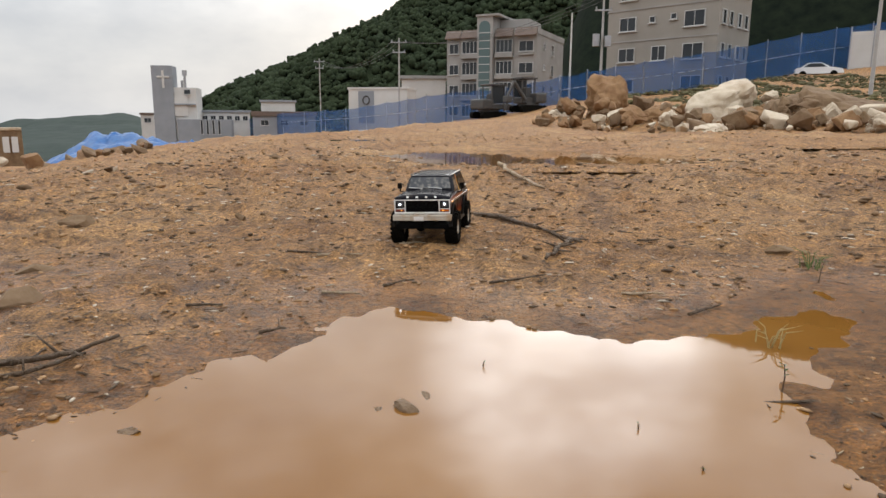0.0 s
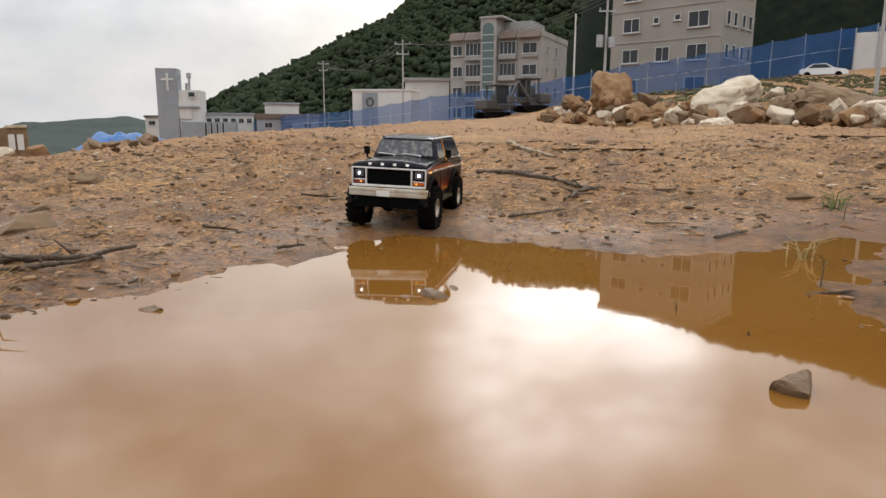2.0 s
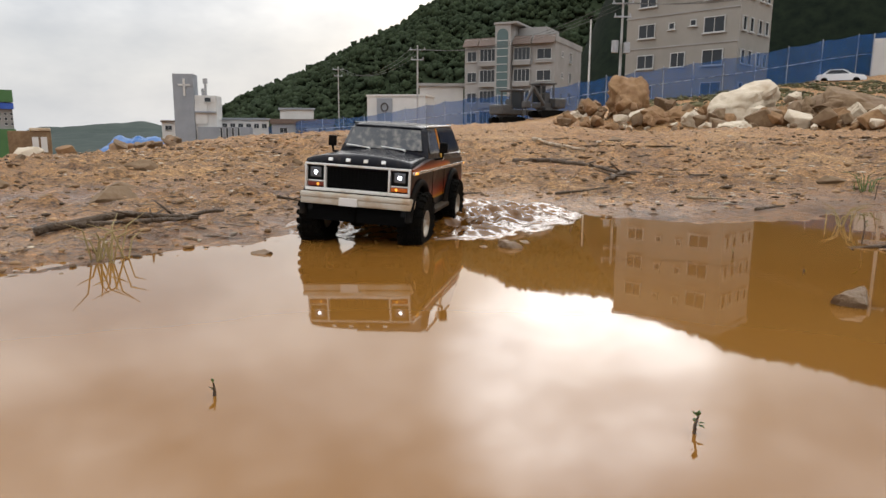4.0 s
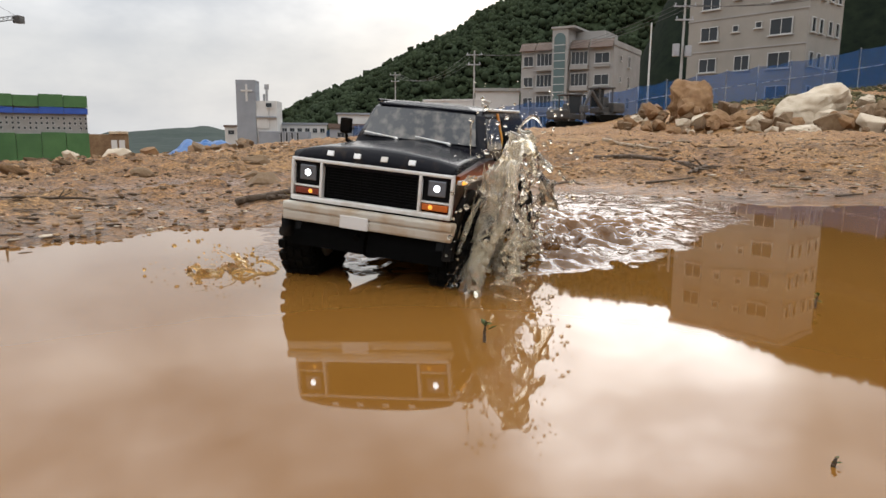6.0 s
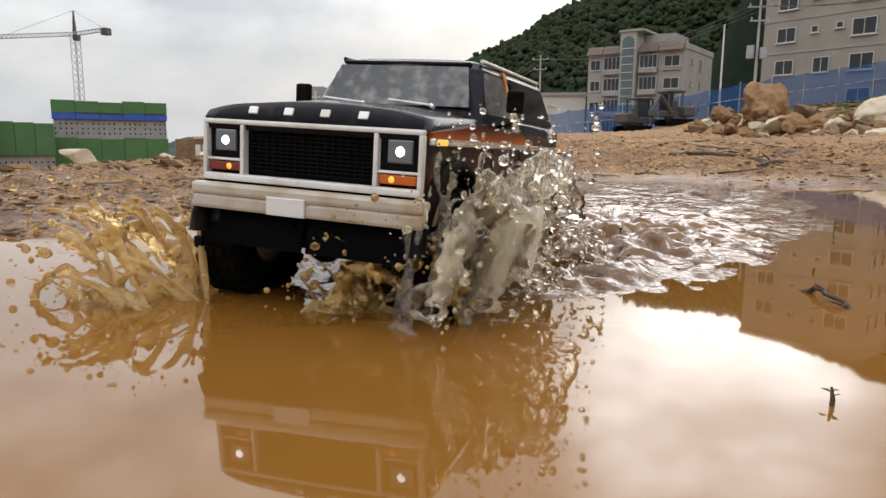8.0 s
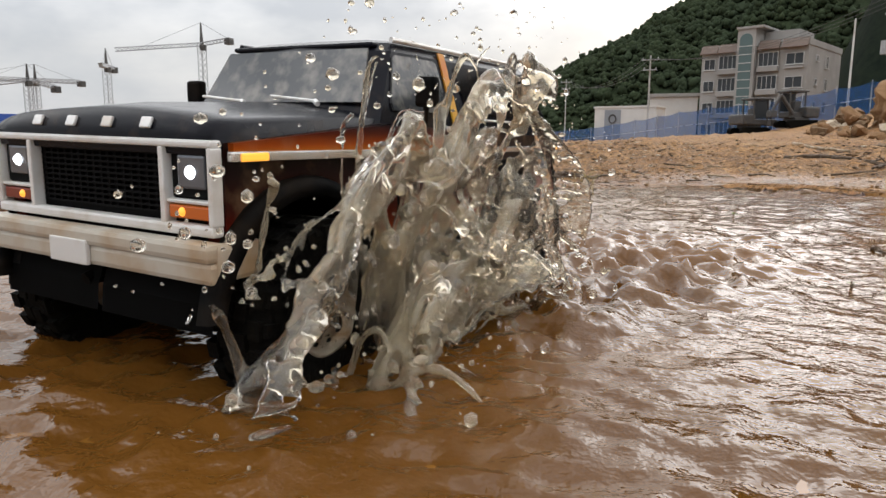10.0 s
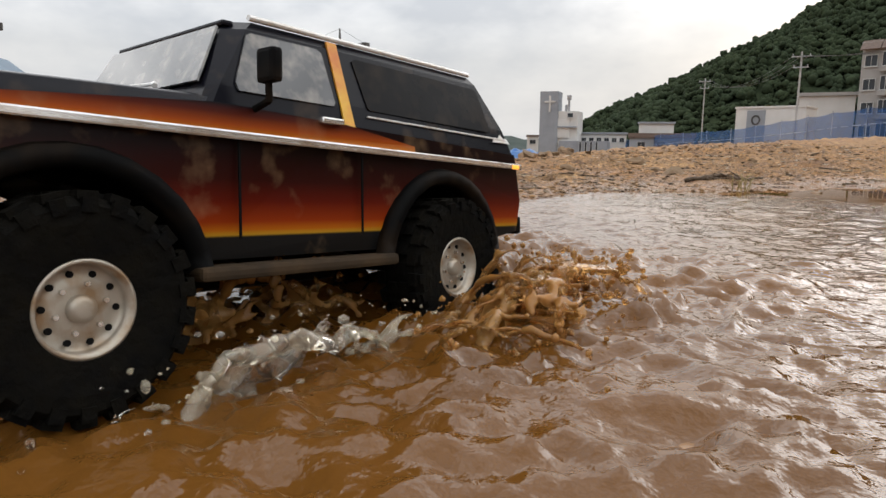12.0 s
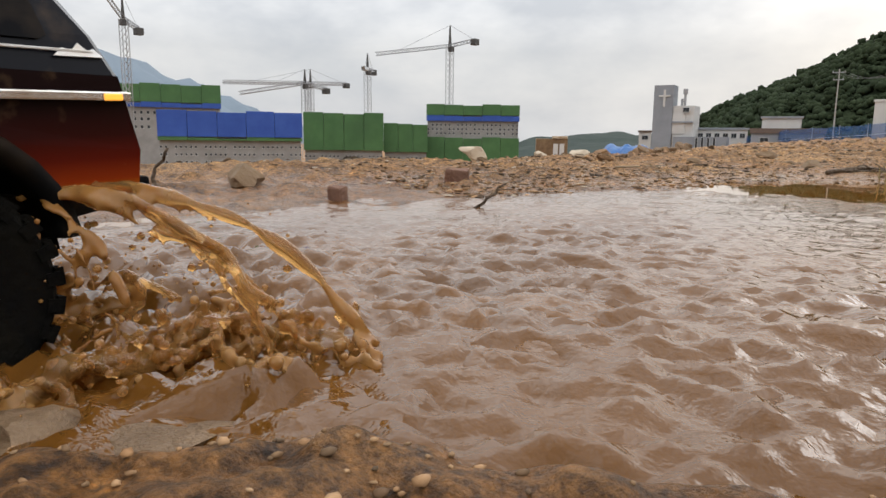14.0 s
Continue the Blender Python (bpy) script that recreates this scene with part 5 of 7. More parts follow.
    wheels = [(build_wheel(truck, x, s), x, s) for x, _ in WHEELBASE for s in (1, -1)]
    return truck, wheels


truck, wheels = build_truck()
shrunk = set()
for ob in truck.children_recursive:
    if ob.data.name not in shrunk:
        shrunk.add(ob.data.name)
        ob.data.transform(Matrix.Scale(TRUCK_SCALE, 4))
    ob.location = ob.location * TRUCK_SCALE
TRUCK_ROWS = [
    (0, -0.031, 2.368, 0.046, 1.58, 0.14, -99.0),
    (0.5, -0.055, 2.229, 0.040, 1.08, 0.2, -99.1),
    (1, -0.079, 2.087, 0.029, -0.24, 1.56, -99.5),
    (1.5, -0.106, 1.946, 0.016, -2.2, 3.5, -101.1),
    (2, -0.139, 1.805, 0.008, -2.12, 0.67, -101.6),
    (2.5, -0.174, 1.651, -0.002, -2.61, 0.0, -101.3),
    (5, -0.347, 0.863, -0.015, -3.65, 1.4, -100.8),
    (5.5, -0.375, 0.682, -0.013, -4.32, 1.1, -101.0),
    (6, -0.402, 0.527, -0.018, -5.39, 1.31, -101.3),
    (6.5, -0.444, 0.380, -0.019, -5.63, -0.77, -100.7),
    (7, -0.477, 0.214, -0.017, -5.8, -0.95, -99.1),
    (7.5, -0.500, 0.046, -0.014, -3.23, -0.62, -98.5),
    (8, -0.526, -0.109, -0.013, -2.95, -0.62, -99.4),
    (10.5, -0.679, -0.763, -0.012, -1.29, 1.2, -99.1),
    (11, -0.708, -0.876, -0.014, 1.02, -2.02, -98.3),
    (11.5, -0.738, -1.004, -0.011, 2.23, -3.61, -98.0),
    (12, -0.767, -1.143, -0.010, 4.0, -3.92, -97.8),
    (12.5, -0.810, -1.289, -0.008, 1.86, -4.77, -98.0),
    (13, -0.838, -1.459, -0.005, -2.0, -5.4, -96.0),
    (13.5, -0.834, -1.580, -0.008, -0.83, 0.5, -90.5),
    (14, -0.844, -1.720, -0.007, 0.81, 2.8, -83.0),
]


# ---- stones, rubble and litter on the clay ----
TAN_STONE = mat("ochre_boulder", (0.17, 0.088, 0.035), 0.85, noise_scale=5, second=(0.28, 0.165, 0.078), stain=(0.17, 0.08, 0.035), stain_scale=2.0, stain_amount=0.6, bump=1.0, bump_scale=14)
PALE_STONE = mat("pale_boulder", (0.44, 0.36, 0.26), 0.85, noise_scale=4, second=(0.56, 0.48, 0.37), stain=(0.25, 0.15, 0.07), stain_scale=1.6, stain_amount=0.45, bump=1.0, bump_scale=12)
BROWN_STONE = mat("brown_boulder", (0.13, 0.078, 0.038), 0.85, noise_scale=5, second=(0.22, 0.145, 0.08), stain=(0.11, 0.06, 0.03), stain_scale=2.0, stain_amount=0.6, bump=1.0, bump_scale=14)
WET_STONE = mat("wet_stone", (0.13, 0.08, 0.042), 0.4, spec=0.3, noise_scale=30, second=(0.20, 0.13, 0.075), bump=0.6, bump_scale=70)
PEBBLE = mat("small_stones", (0.19, 0.10, 0.042), 0.8, noise_scale=40, second=(0.30, 0.19, 0.10), random_value=0.65)
# dark brown that stands in for small shadows between clods
SHADOW_CRUMB = mat("shadow_crumbs", (0.055, 0.032, 0.016), 0.8, noise_scale=40, second=(0.095, 0.058, 0.03), random_value=0.4)
BANK_GRASS = mat("bank_weeds", (0.060, 0.056, 0.022), 0.9, noise_scale=6, second=(0.10, 0.085, 0.035), random_value=0.4)
PALE_CHIP = mat("pale_chips", (0.42, 0.34, 0.25), 0.8, noise_scale=40, second=(0.55, 0.47, 0.37), random_value=0.35)
BARK = mat("wet_bark", (0.075, 0.048, 0.028), 0.7, noise_scale=40, second=(0.13, 0.085, 0.05), bump=0.8, bump_scale=120)
PALE_WOOD = mat("bleached_wood", (0.36, 0.27, 0.17), 0.7, noise_scale=40, second=(0.26, 0.19, 0.12), bump=0.5, bump_scale=100)
TARP = mat("blue_tarpaulin", (0.008, 0.07, 0.24), 0.4, noise_scale=6, second=(0.02, 0.13, 0.36), stain=(0.18, 0.25, 0.31), stain_scale=0.9, stain_amount=0.3)
LEAF = mat("green_leaf", (0.07, 0.12, 0.025), 0.6, noise_scale=60, second=(0.11, 0.15, 0.04))
STRAW = mat("dry_grass", (0.30, 0.23, 0.10), 0.8)
BRICK = mat("wet_brick", (0.20, 0.10, 0.06), 0.7, noise_scale=60, second=(0.14, 0.07, 0.045), bump=0.5, bump_scale=150)


def rock_mesh(name, seed, size, material, sub=3, sharp=0.5):
    rng = random.Random(seed)
    bm = bmesh.new()
    bmesh.ops.create_icosphere(bm, subdivisions=sub, radius=0.5)
    off = Vector((seed * 3.7, seed * 1.9, seed * 5.3))
    cuts = [(Vector((rng.uniform(-1, 1), rng.uniform(-1, 1), rng.uniform(-0.6, 1))).normalized(), rng.uniform(0.20, 0.40)) for _ in range(13)]
    for v in bm.verts:
        for n, d in cuts:
            e = v.co.dot(n) - d
            if e > 0:
                v.co -= n * e * 0.94
        v.co *= 1 + sharp * 0.5 * noise.noise(v.co * 2.1 + off) + sharp * 0.24 * noise.noise(v.co * 6.0 + off) + sharp * 0.12 * noise.noise(v.co * 15.0 + off)
        v.co = Vector((v.co.x * size[0], v.co.y * size[1], v.co.z * size[2]))
    me = bpy.data.meshes.new(name)
    bm.to_mesh(me)
    bm.free()
    me.materials.append(material)
    if sub >= 3:
        me.shade_smooth()
        me.set_sharp_from_angle(angle=radians(30))
    return me


def rock(name, label, x, y, size, material, seed, sink=0.25, turn=0.0, z=None, group="", tilt=0.0):
    ob = new(name, rock_mesh(name, seed, size, material))
    zz = ground_z(x, y) if z is None else z
    ob.matrix_basis = pose(x, y, zz + size[2] * (0.5 - sink), tilt, 0, turn)
    return tagged(ob, label, "rock", group)


def rock_at(az, d, lo, hi, width, material, seed, label, deep=1.0, name="boulder", tilt=0.0):
    """A boulder that fills an elevation range at a bearing and distance."""
    p = place(az, d)
    h = d * (math.tan(radians(hi)) - math.tan(radians(lo)))
    z = 0.25 + d * math.tan(radians(lo))
    ob = new(name, rock_mesh(name, seed, (width, width * deep, h * 1.5), material, 5, 0.85))
    ob.matrix_basis = pose(p.x, p.y, z + h * 0.30, tilt, 0, seed * 40 % 90)
    return tagged(ob, label, "rock", "boulders dumped by the fence")


rock_at(-13.7, 22, 1.0, 4.5, 2.0, TAN_STONE, 3, "large ochre boulder on the rubble heap")
rock_at(-21.4, 22, 0.9, 4.4, 2.5, PALE_STONE, 12, "huge pale boulder on the rubble heap", 0.9)
rock_at(-29.4, 22, 0.9, 3.35, 4.9, BROWN_STONE, 7, "long brown boulder half buried in the bank", 0.6)
rock_at(-29.5, 20.5, 0.2, 2.4, 1.1, PALE_STONE, 9, "tilted grey slab of rock leaning on the bank", 0.5, "rock_slab", 12)
rock_at(-21.6, 16, -0.6, 0.65, 1.9, PALE_STONE, 15, "low flat pale rock embedded in the clay", 0.8)
rock_at(-17.0, 21, 0.6, 2.3, 1.3, TAN_STONE, 17, "orange-brown broken rock in the heap")
rock_at(-18.4, 20, 0.4, 1.9, 1.0, PALE_STONE, 19, "pale broken rock in the heap")
rock_at(-15.2, 20, 0.6, 2.0, 0.9, TAN_STONE, 21, "ochre broken rock in the heap")
rock_at(-24.8, 20, 0.5, 2.0, 1.2, TAN_STONE, 23, "tan rock with grass at its foot")
rock_at(-26.2, 21, 0.9, 2.1, 0.9, BROWN_STONE, 25, "brown rock in the rubble bank")
rock_at(-9.4, 22, 0.8, 1.9, 0.8, PALE_STONE, 27, "grey rock at the heap's end")
rock_at(-10.9, 22, 0.9, 2.3, 0.9, PALE_STONE, 29, "pale rock at the heap's end")
rock_at(-32.8, 19, 0.3, 1.6, 1.0, PALE_STONE, 33, "pale rock at the bank's foot")
rock_at(-25.6, 23, 2.2, 3.1, 0.7, PALE_STONE, 35, "white torn sack of rubble")


def shard_mesh(seed, size, material):
    """A broken, sharp-edged stone: the hull of a few scattered points, its edges a little worn."""
    rg = random.Random(seed)
    bm = bmesh.new()
    for _ in range(15):
        p = Vector((rg.gauss(0, 1), rg.gauss(0, 1), rg.gauss(0, 1))).normalized() * rg.uniform(0.36, 0.56)
        bm.verts.new((p.x * size[0], p.y * size[1], p.z * size[2]))
    hull = bmesh.ops.convex_hull(bm, input=bm.verts)
    loose = [v for v in bm.verts if not v.link_faces]
    bmesh.ops.delete(bm, geom=loose, context="VERTS")
    bmesh.ops.bevel(bm, geom=bm.edges[:], offset=0.02, segments=1, affect="EDGES", profile=0.6)
    me = bpy.data.meshes.new("rubble_stone")
    bmesh.ops.recalc_face_normals(bm, faces=bm.faces)
    bm.to_mesh(me)
    bm.free()
    me.materials.append(material)
    return me


RUBBLE = [shard_mesh(50 + k, (1.1, 0.8, 0.7), (TAN_STONE, BROWN_STONE, PALE_STONE, TAN_STONE, BROWN_STONE, BROWN_STONE)[k]) for k in range(6)]
rng = random.Random(8)
for k in range(290):
    q = rng.uniform(-33, -7.6)
    d = rng.uniform(18.3, 23.5)
    p = place(q, d)
    s = rng.choice((0.14, 0.2, 0.26, 0.34, 0.5, 0.72)) * rng.uniform(0.8, 1.2) * (0.6 if q > -10 else 1)
    ob = new("rubble_stone", RUBBLE[k % 6])
    heap = 0.55 * max(0, 1 - abs(d - 22) / 3.0) * min(1, (-7.4 - q) / 3)
    ob.matrix_basis = pose(p.x, p.y, ground_z(p.x, p.y) + heap * rng.uniform(0.4, 1) + s * 0.3, rng.uniform(-25, 25), rng.uniform(-25, 25), rng.uniform(0, 360)) @ Matrix.Diagonal((s, s, s, 1))
    tagged(ob, "broken stone in the rubble heap", "rock", "rubble heap stones")
# the earth under the heap
a = np.radians(np.linspace(-36, -6.8, 60))
A2, D2 = np.meshgrid(a, np.linspace(17.0, 28, 26))
x2, y2 = -D2 * np.sin(A2), D2 * np.cos(A2)
prof = np.clip(1 - np.abs(D2 - 22.5) / 4.5, 0, 1) ** 0.8 * np.clip((np.degrees(-A2) - 6.8) / 4, 0, 1)
heap_ob = new("rubble_bank", grid_mesh("rubble_bank", x2, y2, height(x2, y2) - 0.12 + prof * (0.16 + 0.25 * vnoise(x2 * 1.7, y2 * 1.7, 41) + 0.14 * vnoise(x2 * 6, y2 * 6, 42))))
heap_ob.data.materials.append(CLAY)
tagged(heap_ob, "bank of brown earth under the dumped boulders", "earth bank", kind="structure")

# left side: pale rubble and the tarpaulin heap
for k in range(34):
    q = rng.uniform(23.5, 35)
    d = rng.uniform(13.0, 16.0)
    p = place(q, d)
    s = rng.uniform(0.15, 0.42)
    ob = new("rubble_stone", RUBBLE[(1, 4, 0)[k % 3]])
    ob.matrix_basis = pose(p.x, p.y, ground_z(p.x, p.y) + s * 0.22, rng.uniform(-30, 30), rng.uniform(-30, 30), rng.uniform(0, 360)) @ Matrix.Diagonal((s * 1.6, s, s * 0.8, 1))
    tagged(ob, "flat pale stone in a low rubble row", "rock", "rubble row stones")


def tarp_heap(az, d, w, dpt, h, seed, label):
    p = place(az, d)
    u, v = np.meshgrid(np.linspace(-1, 1, 64), np.linspace(-1, 1, 44))
    rad = np.hypot(u * (1 + 0.25 * vnoise(v * 3, u * 3, seed)), v)
    z = np.clip(1 - rad ** 2.2, 0, 1) * h * (0.65 + 0.5 * vnoise(u * 2.2 + seed, v * 2.2, seed))
    z += (np.abs(vnoise(u * 6 + v * 2, v * 7, seed + 1) - 0.5) * 0.55 + np.abs(vnoise(u * 15, v * 9 + u * 5, seed + 2) - 0.5) * 0.3) * h * np.clip(1.1 - rad, 0, 1)
    x, y = p.x + u * w / 2, p.y + v * dpt / 2
    ob = new("tarpaulin", grid_mesh("tarpaulin", x, y, height(x, y) + z - 0.01, keep=rad < 1.0))
    ob.data.materials.append(TARP)
    mod = ob.modifiers.new("thickness", "SOLIDIFY")
    mod.thickness = 0.008
    return tagged(ob, label, "tarpaulin")


tarp_heap(25.9, 45, 15.0, 9.0, 2.15, 3, "crumpled blue tarpaulin over a heap of rubble")
tarp_heap(20.9, 48, 6.5, 4.0, 1.9, 6, "low fold of blue tarpaulin on the ground")


def hut():
    m, W = face_frame(place(34.5, 26, 0), place(31.8, 26, 0))
    ob = thing("brick_hut", "small brown block hut with white notice boards", "hut", m)
    ob.location.z = 0
    block(ob, "wall", BROWN_STONE, 0, W, 0, 1.5, -1.0, 0.15)
    for x in (0.62, 0.82):
        block(ob, "notice_board", WHITE_WALL, W * x - 0.09, W * x + 0.09, -0.05, 0, -0.55, -0.05, 0)
    block(ob, "lintel", PALE_STONE, W * 0.5, W, -0.04, 0.2, 0.15, 0.25)
    return ob


hut()
# beyond the left shore
for spec in ((37.0, 13, -1.3, -0.35, 0.75, PALE_STONE, 61, "rounded pale boulder at the site's edge"), (26.5, 14, -1.4, -0.6, 0.5, TAN_STONE, 63, "tan rock on the crest"), (28.5, 13, -1.5, -0.7, 0.6, PALE_STONE, 65, "pale rock on the crest"), (31.5, 14, -1.6, -0.8, 0.4, PALE_STONE, 67, "pale rock on the crest"), (40.5, 12, -2.2, -1.5, 0.4, TAN_STONE, 69, "tan rock at the site's edge")):
    q, d, lo, hi, w, ma, sd, lb = spec
    p = place(q, d, 0, LATE)
    h = d * (math.tan(radians(hi)) - math.tan(radians(lo)))
    ob = new("boulder", rock_mesh("boulder", sd, (w, w, h * 1.7), ma))
    ob.matrix_basis = pose(p.x, p.y, 0.12 + d * math.tan(radians(lo)) + h * 0.2)
    tagged(ob, lb, "rock", "rocks along the crest")
u, v = np.meshgrid(np.linspace(-1, 1, 40), np.linspace(-1, 1, 24))
p = place(47.5, 17, 0, LATE)
rad = np.hypot(u, v)
x2, y2 = p.x + u * 1.0 + v * 0.9, p.y + v * 0.9 - u * -1.0
pile = new("sand_pile", grid_mesh("sand_pile", x2, y2, height(x2, y2) + 0.25 - 0.3 * rad + np.clip(1 - rad, 0, 1) * 0.36 + (vnoise(u * 5, v * 5, 3) - 0.5) * 0.06, keep=rad < 1.0))
pile.data.materials.append(PALE_STONE)
tagged(pile, "pile of pale sand at the site's edge", "sand pile")
for k in range(60):
    q, d = rng.uniform(18, 66), rng.uniform(2.4, 9)
    p = place(q, d, 0, LATE)
    s = rng.uniform(0.03, 0.10) * (d / 4) ** 0.5
    ob = new("rubble_stone", RUBBLE[k % 6])
    ob.matrix_basis = pose(p.x, p.y, ground_z(p.x, p.y) + s * 0.2, rng.uniform(-30, 30), rng.uniform(-30, 30), rng.uniform(0, 360)) @ Matrix.Diagonal((s * 1.3, s, s * 0.7, 1))
    tagged(ob, "half-buried stone on the muddy flat", "rock", "stones on the flat")

# single stones by and in the puddle
for spec in ((-0.055, 0.985, 0.055, 0.04, 0.04, 71, 0.35, "wet brown stone standing in the puddle"), (-0.10, 0.985, 0.045, 0.03, 0.02, 72, 0.3, "flat wet stone in the puddle"),
             (0.305, 0.62, 0.068, 0.055, 0.05, 73, 0.3, "wet brown stone with a rounded top in the puddle"), (-0.45, 0.905, 0.04, 0.035, 0.03, 74, 0.3, "small stone at the water's edge"),
             (-1.48, 2.70, 0.16, 0.12, 0.10, 75, 0.35, "grey-brown stone on the clay"), (-1.02, 1.53, 0.15, 0.10, 0.07, 76, 0.35, "brown stone on the clay"),
             (-0.83, 2.73, 0.10, 0.05, 0.04, 77, 0.3, "flat tan stone on the clay"), (1.10, 2.15, 0.10, 0.07, 0.045, 78, 0.3, "dark stone on the clay"),
             (-0.03, 1.05, 0.06, 0.035, 0.02, 80, 0.3, "low wet stone awash in the puddle"),
             (-0.45, -1.10, 0.035, 0.03, 0.018, 81, 0.4, "small dark stone in the shallows"), (-0.672, -1.561, 0.075, 0.06, 0.036, 82, 0.35, "rounded tan stone in the churned shallows"),
             (-0.635, -1.529, 0.08, 0.04, 0.030, 83, 0.35, "grey stone in the churned shallows"), (-0.50, -1.38, 0.036, 0.03, 0.022, 84, 0.22, "brown stone in the churned shallows"),
             (-0.40, -1.22, 0.035, 0.03, 0.016, 85, 0.25, "dark wet stone in the shallows"), (-0.33, -0.82, 0.045, 0.03, 0.018, 86, 0.35, "small wet stone in the shallows"),
             (1.37, 6.5, 0.30, 0.22, 0.16, 87, 0.35, "grey stone on the clay flat"), (-1.62, 6.45, 0.14, 0.12, 0.10, 88, 0.3, "dark clod on the clay flat"),
             (-1.18, 1.9, 0.11, 0.09, 0.06, 89, 0.3, "brown clod on the clay"), (-1.69, 2.09, 0.15, 0.10, 0.07, 90, 0.3, "brown clod on the clay"), (-1.69, -0.78, 0.14, 0.1, 0.08, 91, 0.3, "rounded tan stone by the shore")):
    x, y, sx, sy, sz, sd, sink, lb = spec
    wet = shore_distance(np.array([x]), np.array([y]))[0] < 0.02
    rock("stone", lb, x, y, (sx, sy, sz), WET_STONE if wet else BROWN_STONE, sd, sink, sd * 53 % 360, max(ground_z(x, y), -0.008), "loose stones")


def block_stone(x, y, z, s, turn, label):
    bm = bmesh.new()
    box(bm, (0, 0, 0), s, 0.006)
    for v in bm.verts:
        v.co += Vector([noise.noise(v.co * 40 + Vector((k * 9, 0, 0))) * 0.004 for k in range(3)])
    return single("brick", bm, BRICK, label, "brick", "bricks by the shore", m=pose(x, y, z, 4, 3, turn))


block_stone(-1.42, -0.36, ground_z(-1.42, -0.36) + 0.016, (0.06, 0.035, 0.04), 28, "wet dark brick lying by the shore")
block_stone(-1.36, -0.80, ground_z(-1.36, -0.80) + 0.012, (0.03, 0.03, 0.032), 10, "small broken brick at the shore")


def branch(name, label, pts, r, material=BARK, twigs=0, seed=1, category="branch"):
    """A crooked tapering stick with side twigs, lying on the ground."""
    rg = random.Random(seed)
    bm = bmesh.new()
    P = []
    for (x0, y0, z0), (x1, y1, z1) in zip(pts, pts[1:]):
        for k in range(4):
            t = k / 4
            P.append(Vector((x0 + (x1 - x0) * t, y0 + (y1 - y0) * t, z0 + (z1 - z0) * t)) + Vector((rg.uniform(-1, 1), rg.uniform(-1, 1), rg.uniform(0, 0.5))) * r * 1.2)
    P.append(Vector(pts[-1]))
    n = len(P)
    for k in range(n - 1):
        rod(bm, P[k], P[k + 1], r * (1 - 0.6 * k / n), r * (1 - 0.6 * (k + 1) / n), 7)
    for k in range(twigs):
        a = P[rg.randrange(1, n - 1)]
        d = Vector((rg.uniform(-1, 1), rg.uniform(-1, 1), rg.uniform(0.0, 0.4))).normalized() * r * rg.uniform(3, 8)
        rod(bm, a, a + d, r * 0.45, r * 0.2, 5)
    return single(name, bm, material, label, category, smooth=True)


def on(x, y, up=0.006):
    return (x, y, ground_z(x, y) + up)


branch("branch", "dark wet branch lying on the clay", [on(0.10, 2.80), on(0.22, 2.60), on(0.31, 2.46), on(0.40, 2.30), on(0.47, 2.22)], 0.011, twigs=6, seed=3)
branch("branch", "short forked dark branch on the clay", [on(0.44, 2.24), on(0.36, 2.08), on(0.31, 1.97)], 0.010, twigs=4, seed=4)
branch("stick", "pale bleached stick on the clay", [on(0.42, 5.1, 0.02), on(0.48, 4.3, 0.02), on(0.55, 3.65, 0.02)], 0.016, PALE_WOOD, 1, 5, "stick")
branch("branch", "dark tangled twigs on the clay", [on(-0.86, 0.96), on(-0.76, 1.08), on(-0.69, 1.16), on(-0.64, 1.27)], 0.008, twigs=6, seed=6)
branch("branch", "thin dark twig beside the tangle", [on(-0.80, 1.0), on(-0.70, 1.06), on(-0.665, 1.19)], 0.006, twigs=3, seed=16)
branch("branch", "dark branch rising from the puddle", [(-0.165, -0.13, -0.01), (-0.152, -0.16, 0.005), (-0.148, -0.19, 0.005), (-0.14, -0.225, -0.006)], 0.003, twigs=3, seed=7)
branch("twig", "thin forked twig standing in the shallows", [(-1.12, -0.72, -0.01), (-1.09, -0.70, 0.01), (-1.07, -0.66, 0.045)], 0.004, twigs=4, seed=8, category="twig")
branch("twig", "bare twig stuck in the mud by the shore", [on(-1.62, -1.02, 0), (-1.63, -1.02, 0.05), (-1.61, -1.0, 0.10)], 0.005, twigs=3, seed=9, category="twig")
for k, (x, y, a, ln) in enumerate(((-0.43, 2.06, 10, 0.12), (-0.32, 2.05, -5, 0.14), (-0.12, 1.76, 35, 0.1), (0.2, 1.75, 10, 0.16), (-0.26, 1.66, 5, 0.1), (0.62, 1.52, 40, 0.14), (-0.36, 1.36, 30, 0.06), (0.5, 1.62, 15, 0.12), (0.55, 1.02, -10, 0.09), (-0.55, 1.5, 60, 0.1), (-0.1, 2.2, 15, 0.09), (0.75, 2.3, 5, 0.14), (-1.2, 0.9, 40, 0.13), (-1.35, 0.55, 20, 0.16), (-1.3, 0.2, 70, 0.12))):
    c, s = math.cos(radians(a)) * ln / 2, math.sin(radians(a)) * ln / 2
    branch("twig", "small loose twig on wet clay", [on(x - c, y - s, 0.004), on(x + c, y + s, 0.004)], 0.004, (BARK, PALE_WOOD)[k % 3 == 1], 2, 20 + k, "twig")


